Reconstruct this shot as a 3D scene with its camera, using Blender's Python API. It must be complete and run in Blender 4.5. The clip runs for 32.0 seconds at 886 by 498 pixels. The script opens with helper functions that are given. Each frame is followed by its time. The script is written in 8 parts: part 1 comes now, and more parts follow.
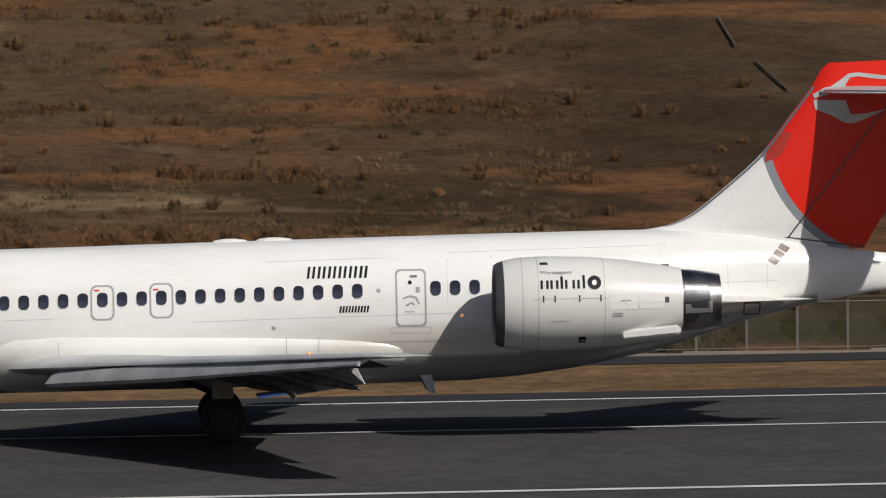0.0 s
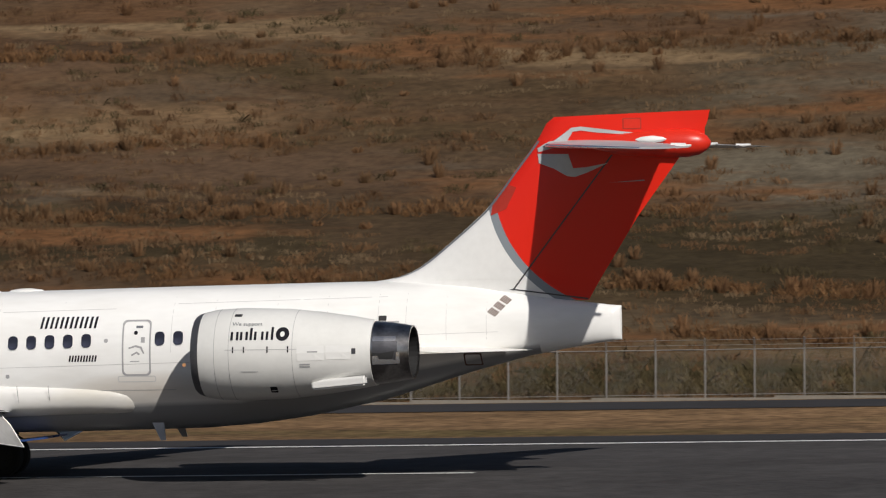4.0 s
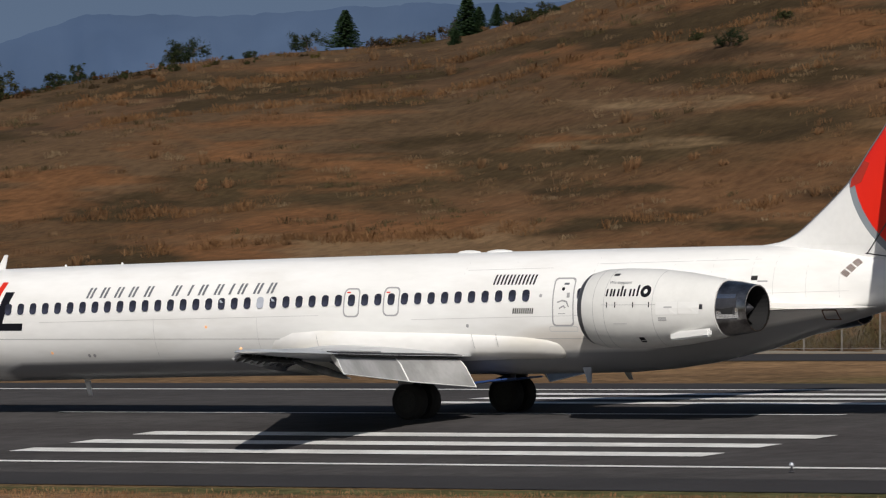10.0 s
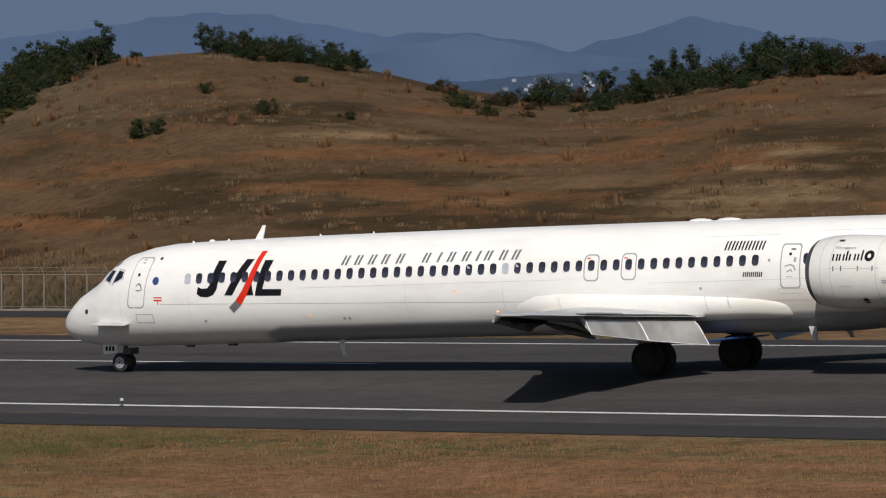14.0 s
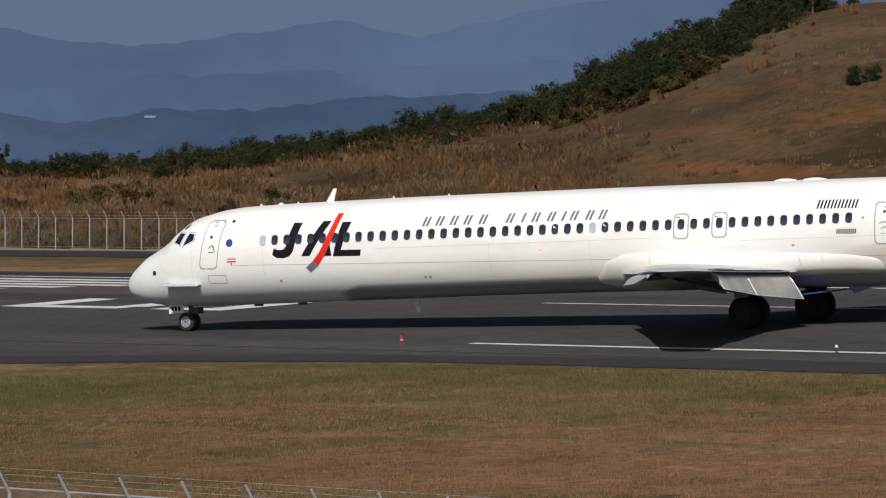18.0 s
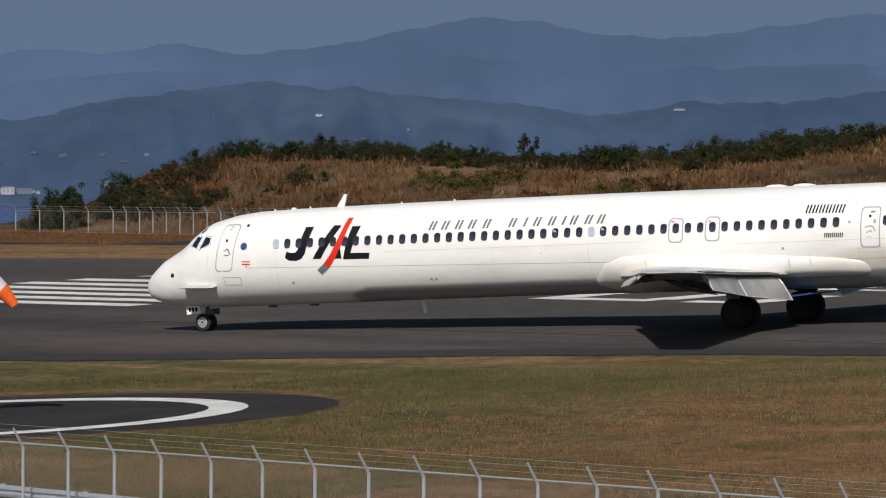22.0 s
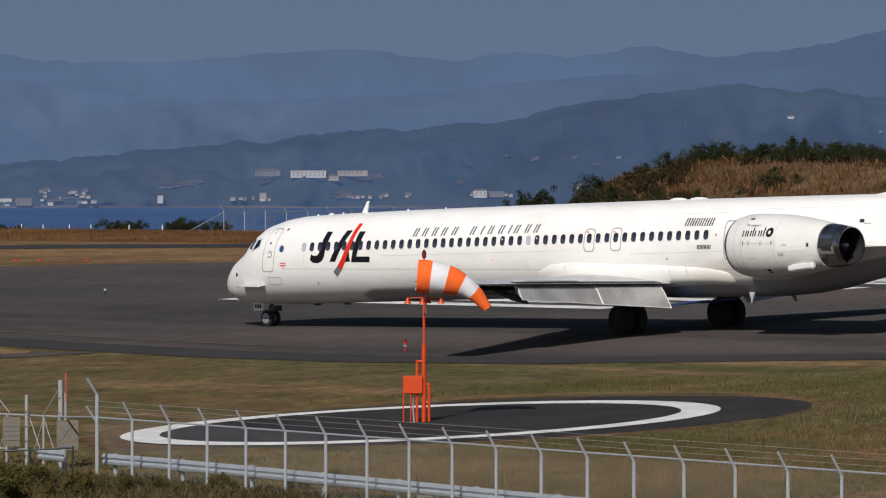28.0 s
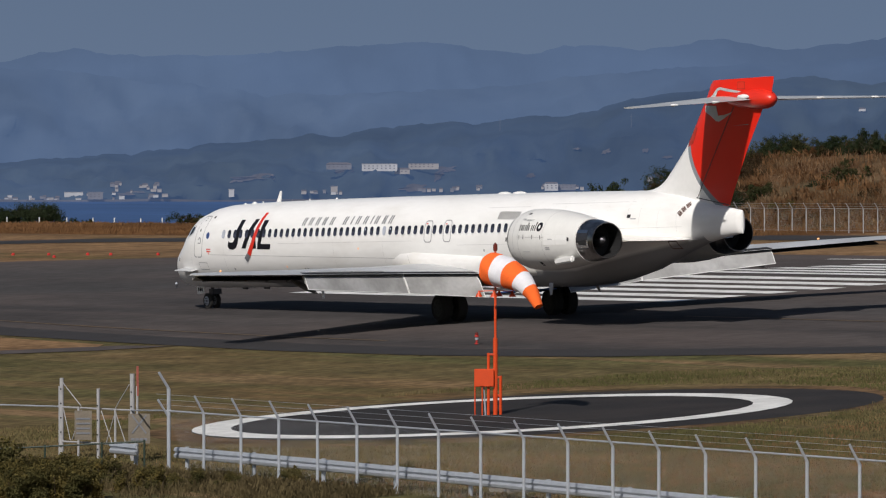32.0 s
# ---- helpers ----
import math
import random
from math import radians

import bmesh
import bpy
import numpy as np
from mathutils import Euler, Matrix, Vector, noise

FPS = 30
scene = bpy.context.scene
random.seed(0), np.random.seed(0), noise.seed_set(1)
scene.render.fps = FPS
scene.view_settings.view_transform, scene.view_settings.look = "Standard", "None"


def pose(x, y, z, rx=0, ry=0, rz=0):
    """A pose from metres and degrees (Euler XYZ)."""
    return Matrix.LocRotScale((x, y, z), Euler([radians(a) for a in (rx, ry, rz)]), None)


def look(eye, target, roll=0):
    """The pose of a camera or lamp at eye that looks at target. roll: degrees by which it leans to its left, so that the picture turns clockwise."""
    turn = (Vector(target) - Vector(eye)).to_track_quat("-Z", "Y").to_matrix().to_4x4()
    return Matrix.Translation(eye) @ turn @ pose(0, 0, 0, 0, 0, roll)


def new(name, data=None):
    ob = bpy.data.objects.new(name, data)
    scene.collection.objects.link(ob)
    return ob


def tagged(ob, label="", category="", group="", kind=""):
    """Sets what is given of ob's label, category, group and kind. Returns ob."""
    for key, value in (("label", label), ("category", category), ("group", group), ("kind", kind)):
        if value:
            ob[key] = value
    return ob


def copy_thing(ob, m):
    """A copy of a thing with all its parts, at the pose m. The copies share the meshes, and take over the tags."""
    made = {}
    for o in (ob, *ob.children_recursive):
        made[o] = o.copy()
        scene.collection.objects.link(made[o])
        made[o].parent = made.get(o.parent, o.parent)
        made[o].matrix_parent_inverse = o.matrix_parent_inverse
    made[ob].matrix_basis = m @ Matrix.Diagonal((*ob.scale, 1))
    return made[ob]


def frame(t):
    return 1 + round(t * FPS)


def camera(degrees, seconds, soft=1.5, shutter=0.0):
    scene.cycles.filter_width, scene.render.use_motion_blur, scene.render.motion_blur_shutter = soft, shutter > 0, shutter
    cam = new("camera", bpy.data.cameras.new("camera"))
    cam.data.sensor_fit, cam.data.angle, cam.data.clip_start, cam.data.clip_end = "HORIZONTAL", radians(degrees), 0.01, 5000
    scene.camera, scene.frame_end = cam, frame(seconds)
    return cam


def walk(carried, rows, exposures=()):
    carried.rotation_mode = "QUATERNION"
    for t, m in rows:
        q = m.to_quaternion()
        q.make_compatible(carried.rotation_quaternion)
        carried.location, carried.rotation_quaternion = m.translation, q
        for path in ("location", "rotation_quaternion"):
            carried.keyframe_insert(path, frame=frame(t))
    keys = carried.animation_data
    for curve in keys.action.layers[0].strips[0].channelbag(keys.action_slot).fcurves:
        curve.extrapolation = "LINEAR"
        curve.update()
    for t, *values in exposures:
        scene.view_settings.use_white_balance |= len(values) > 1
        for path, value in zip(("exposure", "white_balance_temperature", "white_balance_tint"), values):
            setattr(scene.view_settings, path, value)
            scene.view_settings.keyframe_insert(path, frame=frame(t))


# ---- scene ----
EYE = (0.0, 0.0, 4.948)
cam = camera(7.4149, 32.0, soft=1.2, shutter=0.12)
# seconds, pan (from +y towards +x), tilt, roll, all in degrees
PANS = [
    (0, 2.734, -0.097, -0.376), (0.5, 0.522, -0.028, -0.349), (1, -1.273, 0.001, -0.335), (1.5, -3.389, 0.055, -0.318),
    (2, -5.251, 0.101, -0.317), (2.5, -6.909, 0.125, -0.306), (3, -8.504, 0.129, -0.307), (3.5, -10.214, 0.143, -0.317),
    (5.5, -18.858, -0.058, -0.349), (6, -20.931, -0.134, -0.308), (6.5, -22.729, -0.190, -0.318), (7, -24.588, -0.181, -0.320),
    (7.5, -26.323, -0.190, -0.327), (8, -27.973, -0.256, -0.333), (8.5, -29.588, -0.353, -0.263), (9, -30.834, -0.369, -0.224),
    (9.5, -32.207, -0.357, -0.183), (10, -33.728, -0.354, -0.159), (10.5, -34.753, -0.365, -0.142), (11, -36.072, -0.422, -0.132),
    (11.5, -37.339, -0.555, -0.148), (12, -38.424, -0.647, -0.160), (12.5, -39.467, -0.667, -0.164), (13, -40.350, -0.664, -0.107),
    (13.5, -41.145, -0.664, -0.094), (14, -42.100, -0.689, -0.070), (14.5, -42.760, -0.808, -0.022), (16.5, -45.875, -1.011, 0.187),
    (17, -46.701, -1.027, 0.186), (17.5, -47.384, -1.077, 0.188), (18, -48.091, -1.143, 0.186), (18.5, -48.621, -1.179, 0.209),
    (19, -49.328, -1.198, 0.260), (19.5, -49.748, -1.202, 0.275), (20, -50.351, -1.209, 0.285), (20.5, -50.885, -1.216, 0.295),
    (21, -51.519, -1.214, 0.297), (21.5, -51.954, -1.215, 0.301), (22, -52.524, -1.220, 0.302), (22.5, -53.210, -1.215, 0.289),
    (23, -53.824, -1.214, 0.297), (23.5, -54.310, -1.216, 0.243), (24, -54.821, -1.216, 0.176), (24.5, -55.125, -1.217, 0.142),
    (26.5, -55.640, -1.146, 0.082), (27, -56.000, -1.168, 0.073), (27.5, -56.307, -1.169, 0.076), (28, -56.481, -1.211, 0.085),
    (28.5, -56.581, -1.260, 0.069), (29, -56.576, -1.278, 0.047), (29.5, -56.615, -1.290, 0.028), (30, -56.653, -1.284, 0.013),
    (30.5, -56.679, -1.279, 0.002), (31, -56.671, -1.275, -0.014), (31.5, -56.938, -1.278, -0.026), (32, -57.078, -1.269, -0.025)]


def aim(pan, tilt, roll):
    p, t = radians(pan), radians(tilt)
    way = Vector((math.sin(p) * math.cos(t), math.cos(p) * math.cos(t), math.sin(t)))
    return look(EYE, Vector(EYE) + 100 * way, roll)


walk(cam, [(t, aim(a, b, r)) for t, a, b, r in PANS], exposures=[(0, -0.18, 6430, 12), (1.5, -0.12, 6430, 12), (3.5, -0.06, 6430, 12), (7, -0.02, 6430, 12), (12, 0.01, 6430, 12), (20, 0.04, 6430, 12), (32, 0.05, 6400, 13)])

# ---- light ----
SUN_ELEVATION, SUN_SIDE = 38.5, 36.0        # the sun stands behind the camera, SUN_SIDE degrees towards +x
sun_from = Vector((math.sin(radians(SUN_SIDE)) * math.cos(radians(SUN_ELEVATION)),
                   -math.cos(radians(SUN_SIDE)) * math.cos(radians(SUN_ELEVATION)), math.sin(radians(SUN_ELEVATION))))
sun = new("sun", bpy.data.lights.new("sun", "SUN"))
sun.data.energy, sun.data.angle, sun.data.color = 3.95, radians(0.53), (1.0, 0.95, 0.86)
sun.matrix_world = look(sun_from * 500, (0, 0, 0))
world = bpy.data.worlds.new("sky")
scene.world = world
world.use_nodes = True
sky = world.node_tree.nodes.new("ShaderNodeTexSky")
sky.sky_type, sky.sun_disc = "NISHITA", False
sky.sun_elevation, sky.sun_rotation = radians(SUN_ELEVATION), math.atan2(sun_from.x, sun_from.y)
world.node_tree.links.new(sky.outputs[0], world.node_tree.nodes["Background"].inputs[0])
world.node_tree.nodes["Background"].inputs[1].default_value = 0.042

# ---- materials ----


def shade(name, base, rough=0.7, metal=0.0, spread=0.12, grain=8.0, fine=60.0, bump=0.0, second=None, mix_scale=1.0, spec=0.5, stretch=(1, 1, 1)):
    """A surface: base colour varied by two noises, with an optional second colour in patches."""
    m = bpy.data.materials.new(name)
    m.use_nodes = True
    n, l = m.node_tree.nodes, m.node_tree.links
    b = n["Principled BSDF"]
    b.inputs["Roughness"].default_value, b.inputs["Metallic"].default_value = rough, metal
    b.inputs["Specular IOR Level"].default_value = spec
    co = n.new("ShaderNodeTexCoord")
    mp = n.new("ShaderNodeMapping")
    mp.inputs["Scale"].default_value = stretch
    l.new(co.outputs["Object"], mp.inputs["Vector"])

    def noise_of(scale, detail=4):
        t = n.new("ShaderNodeTexNoise")
        t.inputs["Scale"].default_value, t.inputs["Detail"].default_value = scale, detail
        l.new(mp.outputs[0], t.inputs["Vector"])
        return t.outputs["Fac"]
    big, small = noise_of(grain), noise_of(fine, 3)
    ramp = n.new("ShaderNodeMapRange")
    ramp.inputs["From Min"].default_value, ramp.inputs["From Max"].default_value = 0.3, 0.7
    ramp.inputs["To Min"].default_value, ramp.inputs["To Max"].default_value = 1 - spread, 1 + spread
    both = n.new("ShaderNodeMath")
    both.operation = "MULTIPLY_ADD"
    both.inputs[1].default_value, both.inputs[2].default_value = 0.5, 0.0
    add = n.new("ShaderNodeMath")
    l.new(big, add.inputs[0])
    l.new(small, add.inputs[1])
    l.new(add.outputs[0], both.inputs[0])
    l.new(both.outputs[0], ramp.inputs["Value"])
    colour = n.new("ShaderNodeMix")
    colour.data_type = "RGBA"
    colour.inputs["A"].default_value = (*base, 1)
    colour.inputs["B"].default_value = (*(second or base), 1)
    patch = n.new("ShaderNodeMapRange")
    patch.inputs["From Min"].default_value, patch.inputs["From Max"].default_value = 0.42, 0.58
    l.new(noise_of(mix_scale, 5), patch.inputs["Value"])
    l.new(patch.outputs[0], colour.inputs["Factor"])
    mul = n.new("ShaderNodeVectorMath")
    mul.operation = "SCALE"
    l.new(colour.outputs["Result"], mul.inputs[0])
    l.new(ramp.outputs[0], mul.inputs["Scale"])
    l.new(mul.outputs[0], b.inputs["Base Color"])
    if bump:
        bp = n.new("ShaderNodeBump")
        bp.inputs["Strength"].default_value, bp.inputs["Distance"].default_value = bump, 0.05
        l.new(small, bp.inputs["Height"])
        l.new(bp.outputs[0], b.inputs["Normal"])
    return m


def glow(name, colour, strength=1.0):
    m = bpy.data.materials.new(name)
    m.use_nodes = True
    b = m.node_tree.nodes["Principled BSDF"]
    b.inputs["Base Color"].default_value = (*colour, 1)
    b.inputs["Emission Color"].default_value, b.inputs["Emission Strength"].default_value = (*colour, 1), strength
    return m


M = {}
M["shoulder"] = shade("shoulder", (0.034, 0.032, 0.033), 0.9, spread=0.2, grain=0.4, fine=8, bump=0.15, spec=0.2)
M["line"] = shade("line_paint", (0.72, 0.72, 0.70), 0.7, spread=0.16, grain=1.2, fine=14, second=(0.60, 0.60, 0.58), mix_scale=0.8)
M["yellow_line"] = shade("yellow_line_paint", (0.13, 0.085, 0.045), 0.8, spread=0.2, grain=1.2, fine=14)
M["white"] = shade("white_aircraft_paint", (0.80, 0.80, 0.79), 0.28, spread=0.035, grain=0.5, fine=6, second=(0.77, 0.77, 0.755), mix_scale=0.35, stretch=(0.3, 1, 1))
M["nacelle"] = shade("nacelle_paint", (0.74, 0.74, 0.72), 0.35, spread=0.04, grain=0.6, fine=7, second=(0.69, 0.69, 0.67), mix_scale=0.5)
M["wing"] = shade("wing_grey", (0.56, 0.57, 0.58), 0.36, 0.15, spread=0.08, grain=0.6, fine=5, second=(0.47, 0.48, 0.49), mix_scale=0.5)
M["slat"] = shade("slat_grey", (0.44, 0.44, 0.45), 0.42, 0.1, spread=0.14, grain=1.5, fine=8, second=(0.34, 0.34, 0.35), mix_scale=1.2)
# dark tone that stands for the shade under the wing
M["underwing_shade"] = shade("sooty_bare_metal", (0.13, 0.13, 0.135), 0.5, 0.2, spread=0.3, grain=1.5, fine=8, second=(0.06, 0.06, 0.062), mix_scale=1.2)
M["pane"] = shade("cabin_window_pane", (0.024, 0.025, 0.038), 0.10, spread=0.5, grain=0.9, fine=3, second=(0.040, 0.043, 0.066), mix_scale=0.8)
M["edge_metal"] = shade("polished_leading_edge", (0.78, 0.78, 0.78), 0.25, 0.9, spread=0.06, grain=2, fine=12)
M["apron"] = shade("dark_sealed_asphalt", (0.023, 0.021, 0.021), 0.9, spread=0.25, grain=0.5, fine=8, bump=0.15, second=(0.030, 0.026, 0.025), mix_scale=0.25, spec=0.2)
M["flap"] = shade("flap_grey", (0.40, 0.40, 0.40), 0.45, 0.1, spread=0.14, grain=0.8, fine=6, second=(0.30, 0.30, 0.295), mix_scale=0.7)
M["metal"] = shade("bare_metal", (0.62, 0.61, 0.60), 0.22, 1.0, spread=0.10, grain=2, fine=12)
M["dark_metal"] = shade("dark_metal", (0.09, 0.09, 0.10), 0.4, 0.8, spread=0.2, grain=2, fine=12)
M["lip"] = shade("intake_lip", (0.12, 0.12, 0.13), 0.4, 0.5, spread=0.15, grain=2, fine=12)
M["black"] = shade("black_interior", (0.012, 0.012, 0.013), 0.7, spread=0.2)
M["tyre"] = shade("tyre_rubber", (0.018, 0.018, 0.018), 0.85, spread=0.2, grain=4, fine=30)
M["glass"] = shade("cabin_window_glass", (0.014, 0.018, 0.036), 0.08, spread=0.25, grain=0.4, fine=2)
M["pale_glass"] = shade("lowered_shade_window", (0.45, 0.48, 0.55), 0.2, spread=0.1, grain=2, fine=5)
M["seal"] = shade("door_outline_grey", (0.36, 0.36, 0.37), 0.6, spread=0.1)
M["ink"] = shade("dark_navy_marking", (0.008, 0.008, 0.012), 0.5, spread=0.1, spec=0.2)
M["grey_ink"] = shade("grey_marking", (0.15, 0.16, 0.18), 0.4, spread=0.1)
M["red_ink"] = shade("red_marking", (0.66, 0.028, 0.012), 0.35, spread=0.05)
M["rim_dark"] = shade("dusty_dark_rim", (0.028, 0.027, 0.026), 0.6, 0.3, spread=0.3, grain=3, fine=20)
M["red_edge"] = shade("dull_red_panel", (0.42, 0.032, 0.018), 0.45, spread=0.08)
M["rust_red"] = shade("weathered_red_paint", (0.42, 0.025, 0.018), 0.5, spread=0.25, grain=5, fine=30)
M["faded_red"] = shade("faded_red_paint", (0.36, 0.10, 0.08), 0.6, spread=0.3, grain=3, fine=18)
M["orange"] = shade("orange_paint", (0.56, 0.056, 0.007), 0.45, spread=0.12, grain=4, fine=25)
M["white_steel"] = shade("white_painted_steel", (0.62, 0.62, 0.63), 0.45, spread=0.12, grain=5, fine=30)
M["galvanised"] = shade("galvanised_steel", (0.42, 0.45, 0.50), 0.45, 0.35, spread=0.15, grain=4, fine=30)
M["cloth_orange"] = shade("orange_cloth", (0.85, 0.13, 0.015), 0.9, spread=0.15, grain=5, fine=40)
M["cloth_white"] = shade("white_cloth", (0.68, 0.68, 0.72), 0.9, spread=0.12, grain=5, fine=40)
M["fence_steel"] = shade("weathered_fence_steel", (0.20, 0.19, 0.18), 0.7, 0.1, spread=0.2, grain=2, fine=20)
M["concrete"] = shade("concrete", (0.20, 0.18, 0.15), 0.85, spread=0.2, grain=1.5, fine=15, bump=0.2)
M["nozzle"] = shade("scorched_nozzle_metal", (0.42, 0.41, 0.40), 0.28, 1.0, spread=0.3, grain=2, fine=14, second=(0.20, 0.19, 0.19), mix_scale=1.5)
M["fairing"] = shade("stained_white_fairing", (0.80, 0.79, 0.77), 0.3, spread=0.05, grain=0.6, fine=6, second=(0.70, 0.67, 0.60), mix_scale=0.5, stretch=(0.4, 1, 1))
M["seam"] = shade("skin_seam", (0.56, 0.56, 0.56), 0.6, spread=0.05)
M["vent_brown"] = shade("scorched_vent", (0.10, 0.045, 0.03), 0.6, spread=0.2)
M["weathered_board"] = shade("weathered_cream_board", (0.150, 0.128, 0.100), 0.7, spread=0.25, grain=3, fine=20)
M["gate_grey"] = shade("pale_grey_gate_paint", (0.32, 0.32, 0.33), 0.5, spread=0.15, grain=5, fine=30)
M["green_paint"] = shade("dark_green_fence_paint", (0.020, 0.034, 0.024), 0.5, spread=0.2, grain=5, fine=30)
M["blue"] = shade("blue_paint", (0.03, 0.07, 0.22), 0.4, spread=0.1)
M["lamp_lens"] = shade("lamp_lens", (0.12, 0.025, 0.018), 0.15, spread=0.1)
M["amber"] = glow("amber_light", (0.85, 0.42, 0.18), 0.5)

# ---- shared shapes ----
GX, GY, GY_FAR, MID = 0.011232, 0.050472, 0.019910, 169.64


def ground_z(x, y):
    """Height of the airfield: a crowned runway on a gentle slope, level further out."""
    z = GX * max(-420.0, min(120.0, x))
    if y < MID:
        return z + GY * (max(y, 20.0) - MID)
    return z + GY_FAR * (min(y, 222.0) - MID)


def obj(name, bm, material=None, smooth=0):
    me = bpy.data.meshes.new(name)
    if smooth:
        for f in bm.faces:
            f.smooth = True
    bm.to_mesh(me)
    bm.free()
    if smooth and smooth < 180:
        me.set_sharp_from_angle(angle=radians(smooth))
    if material:
        me.materials.append(material)
    return new(name, me)


def part(name, bm, material, parent, label="", smooth=0):
    ob = obj(name, bm, material, smooth)
    ob.parent = parent
    return tagged(ob, label)


def twin(ob, m, parent=None):
    """Another object on the same mesh."""
    o = new(ob.name, ob.data)
    o.parent = parent or ob.parent
    o.matrix_basis = m
    if ob.get("label"):
        o["label"] = ob["label"]
    return o


def loft(rings, close=True, caps=True, bm=None):
    bm = bm or bmesh.new()
    rows = [[bm.verts.new(p) for p in r] for r in rings]
    for a, b in zip(rows, rows[1:]):
        n = len(a)
        for i in range(n if close else n - 1):
            j = (i + 1) % n
            bm.faces.new((a[i], a[j], b[j], b[i]))
    if caps and close:
        bm.faces.new(list(reversed(rows[0])))
        bm.faces.new(rows[-1])
    bmesh.ops.recalc_face_normals(bm, faces=bm.faces)
    return bm


def box(bm, size, m):
    """A box with a small chamfer feel: plain six faces, placed by m."""
    bmesh.ops.create_cube(bm, size=1, matrix=m @ Matrix.Diagonal((*size, 1)))
    return bm


def tube(bm, a, b, r, n=8, r2=None):
    a, b = Vector(a), Vector(b)
    d = b - a
    q = d.to_track_quat("Z", "Y").to_matrix()
    r2 = r if r2 is None else r2
    ends = [[bm.verts.new(p + q @ Vector((rr * math.cos(2 * math.pi * i / n), rr * math.sin(2 * math.pi * i / n), 0))) for i in range(n)] for p, rr in ((a, r), (b, r2))]
    for i in range(n):
        j = (i + 1) % n
        bm.faces.new((ends[0][i], ends[0][j], ends[1][j], ends[1][i]))
    bm.faces.new(list(reversed(ends[0])))
    bm.faces.new(ends[1])
    return bm


def sweep(points, r, n=6, closed=False):
    """One continuous tube along the points."""
    pts = [Vector(p) for p in points]
    m = len(pts)
    rings = []
    for i, p in enumerate(pts):
        a, b = (pts[(i - 1) % m], pts[(i + 1) % m]) if closed else (pts[max(0, i - 1)], pts[min(m - 1, i + 1)])
        d = (b - a).normalized()
        u = d.cross(Vector((0, 0, 1)))
        u = u.normalized() if u.length > 1e-4 else Vector((1, 0, 0))
        v = d.cross(u)
        rings.append([p + u * (r * math.cos(2 * math.pi * k / n)) + v * (r * math.sin(2 * math.pi * k / n)) for k in range(n)])
    return loft(rings + rings[:1] if closed else rings, True, not closed)


def lathe(profile, axis="X", n=40, caps=True):
    """Rings round the axis: profile of (along, radius)."""
    rings = []
    for a, r in profile:
        ring = []
        for i in range(n):
            t = 2 * math.pi * i / n
            c, s = r * math.cos(t), r * math.sin(t)
            ring.append({"X": (a, c, s), "Y": (c, a, s), "Z": (c, s, a)}[axis])
        rings.append(ring)
    return loft(rings, True, caps)


def flat(points, z=0.0):
    """A polygon laid on the airfield, cut along the crown so that it follows it."""
    bm = bmesh.new()
    f = bm.faces.new([bm.verts.new((x, y, 0)) for x, y in points])
    bmesh.ops.triangulate(bm, faces=[f])
    bmesh.ops.bisect_plane(bm, geom=bm.verts[:] + bm.edges[:] + bm.faces[:], plane_co=(0, MID, 0), plane_no=(0, 1, 0))
    for v in bm.verts:
        v.co.z = ground_z(v.co.x, v.co.y) + z
    bmesh.ops.recalc_face_normals(bm, faces=bm.faces)
    for f in bm.faces:
        if f.normal.z < 0:
            f.normal_flip()
    return bm


def bar(x0, x1, y0, y1):
    return [(x0, y0), (x1, y0), (x1, y1), (x0, y1)]

# ---- the land: airfield, hill, bay, mountains ----
CREST = [(-180, -6), (-62, -1.25), (-57.5, -1.15), (-56.2, -1.08), (-55.6, -0.98), (-55.0, -0.58), (-54.2, -0.40), (-53, -0.39), (-51.5, -0.44), (-50.5, -0.45),
         (-49.5, -0.37), (-48.4, -0.20), (-47.2, 0.0), (-46.5, 0.34), (-45.9, 0.60), (-45, 0.90), (-44, 0.98), (-43, 0.88), (-42.2, 0.70), (-41.4, 0.56),
         (-40.7, 0.56), (-40, 0.68), (-39.3, 0.80), (-38.4, 0.82), (-37.4, 0.93), (-36, 1.20), (-35, 1.30), (-33.6, 1.42), (-33, 1.60), (-30, 2.6), (-24, 3.0), (15, 3.2), (60, 2.0), (180, -6)]


def lerp(table, a):
    for (a0, v0), (a1, v1) in zip(table, table[1:]):
        if a <= a1:
            return v0 + (v1 - v0) * (a - a0) / (a1 - a0)
    return table[-1][1]


def foot_y(x):
    return 219.0 + (max(0.0, min(1.0, (-285 - x) / 60)) * 10 if x < -285 else 0)


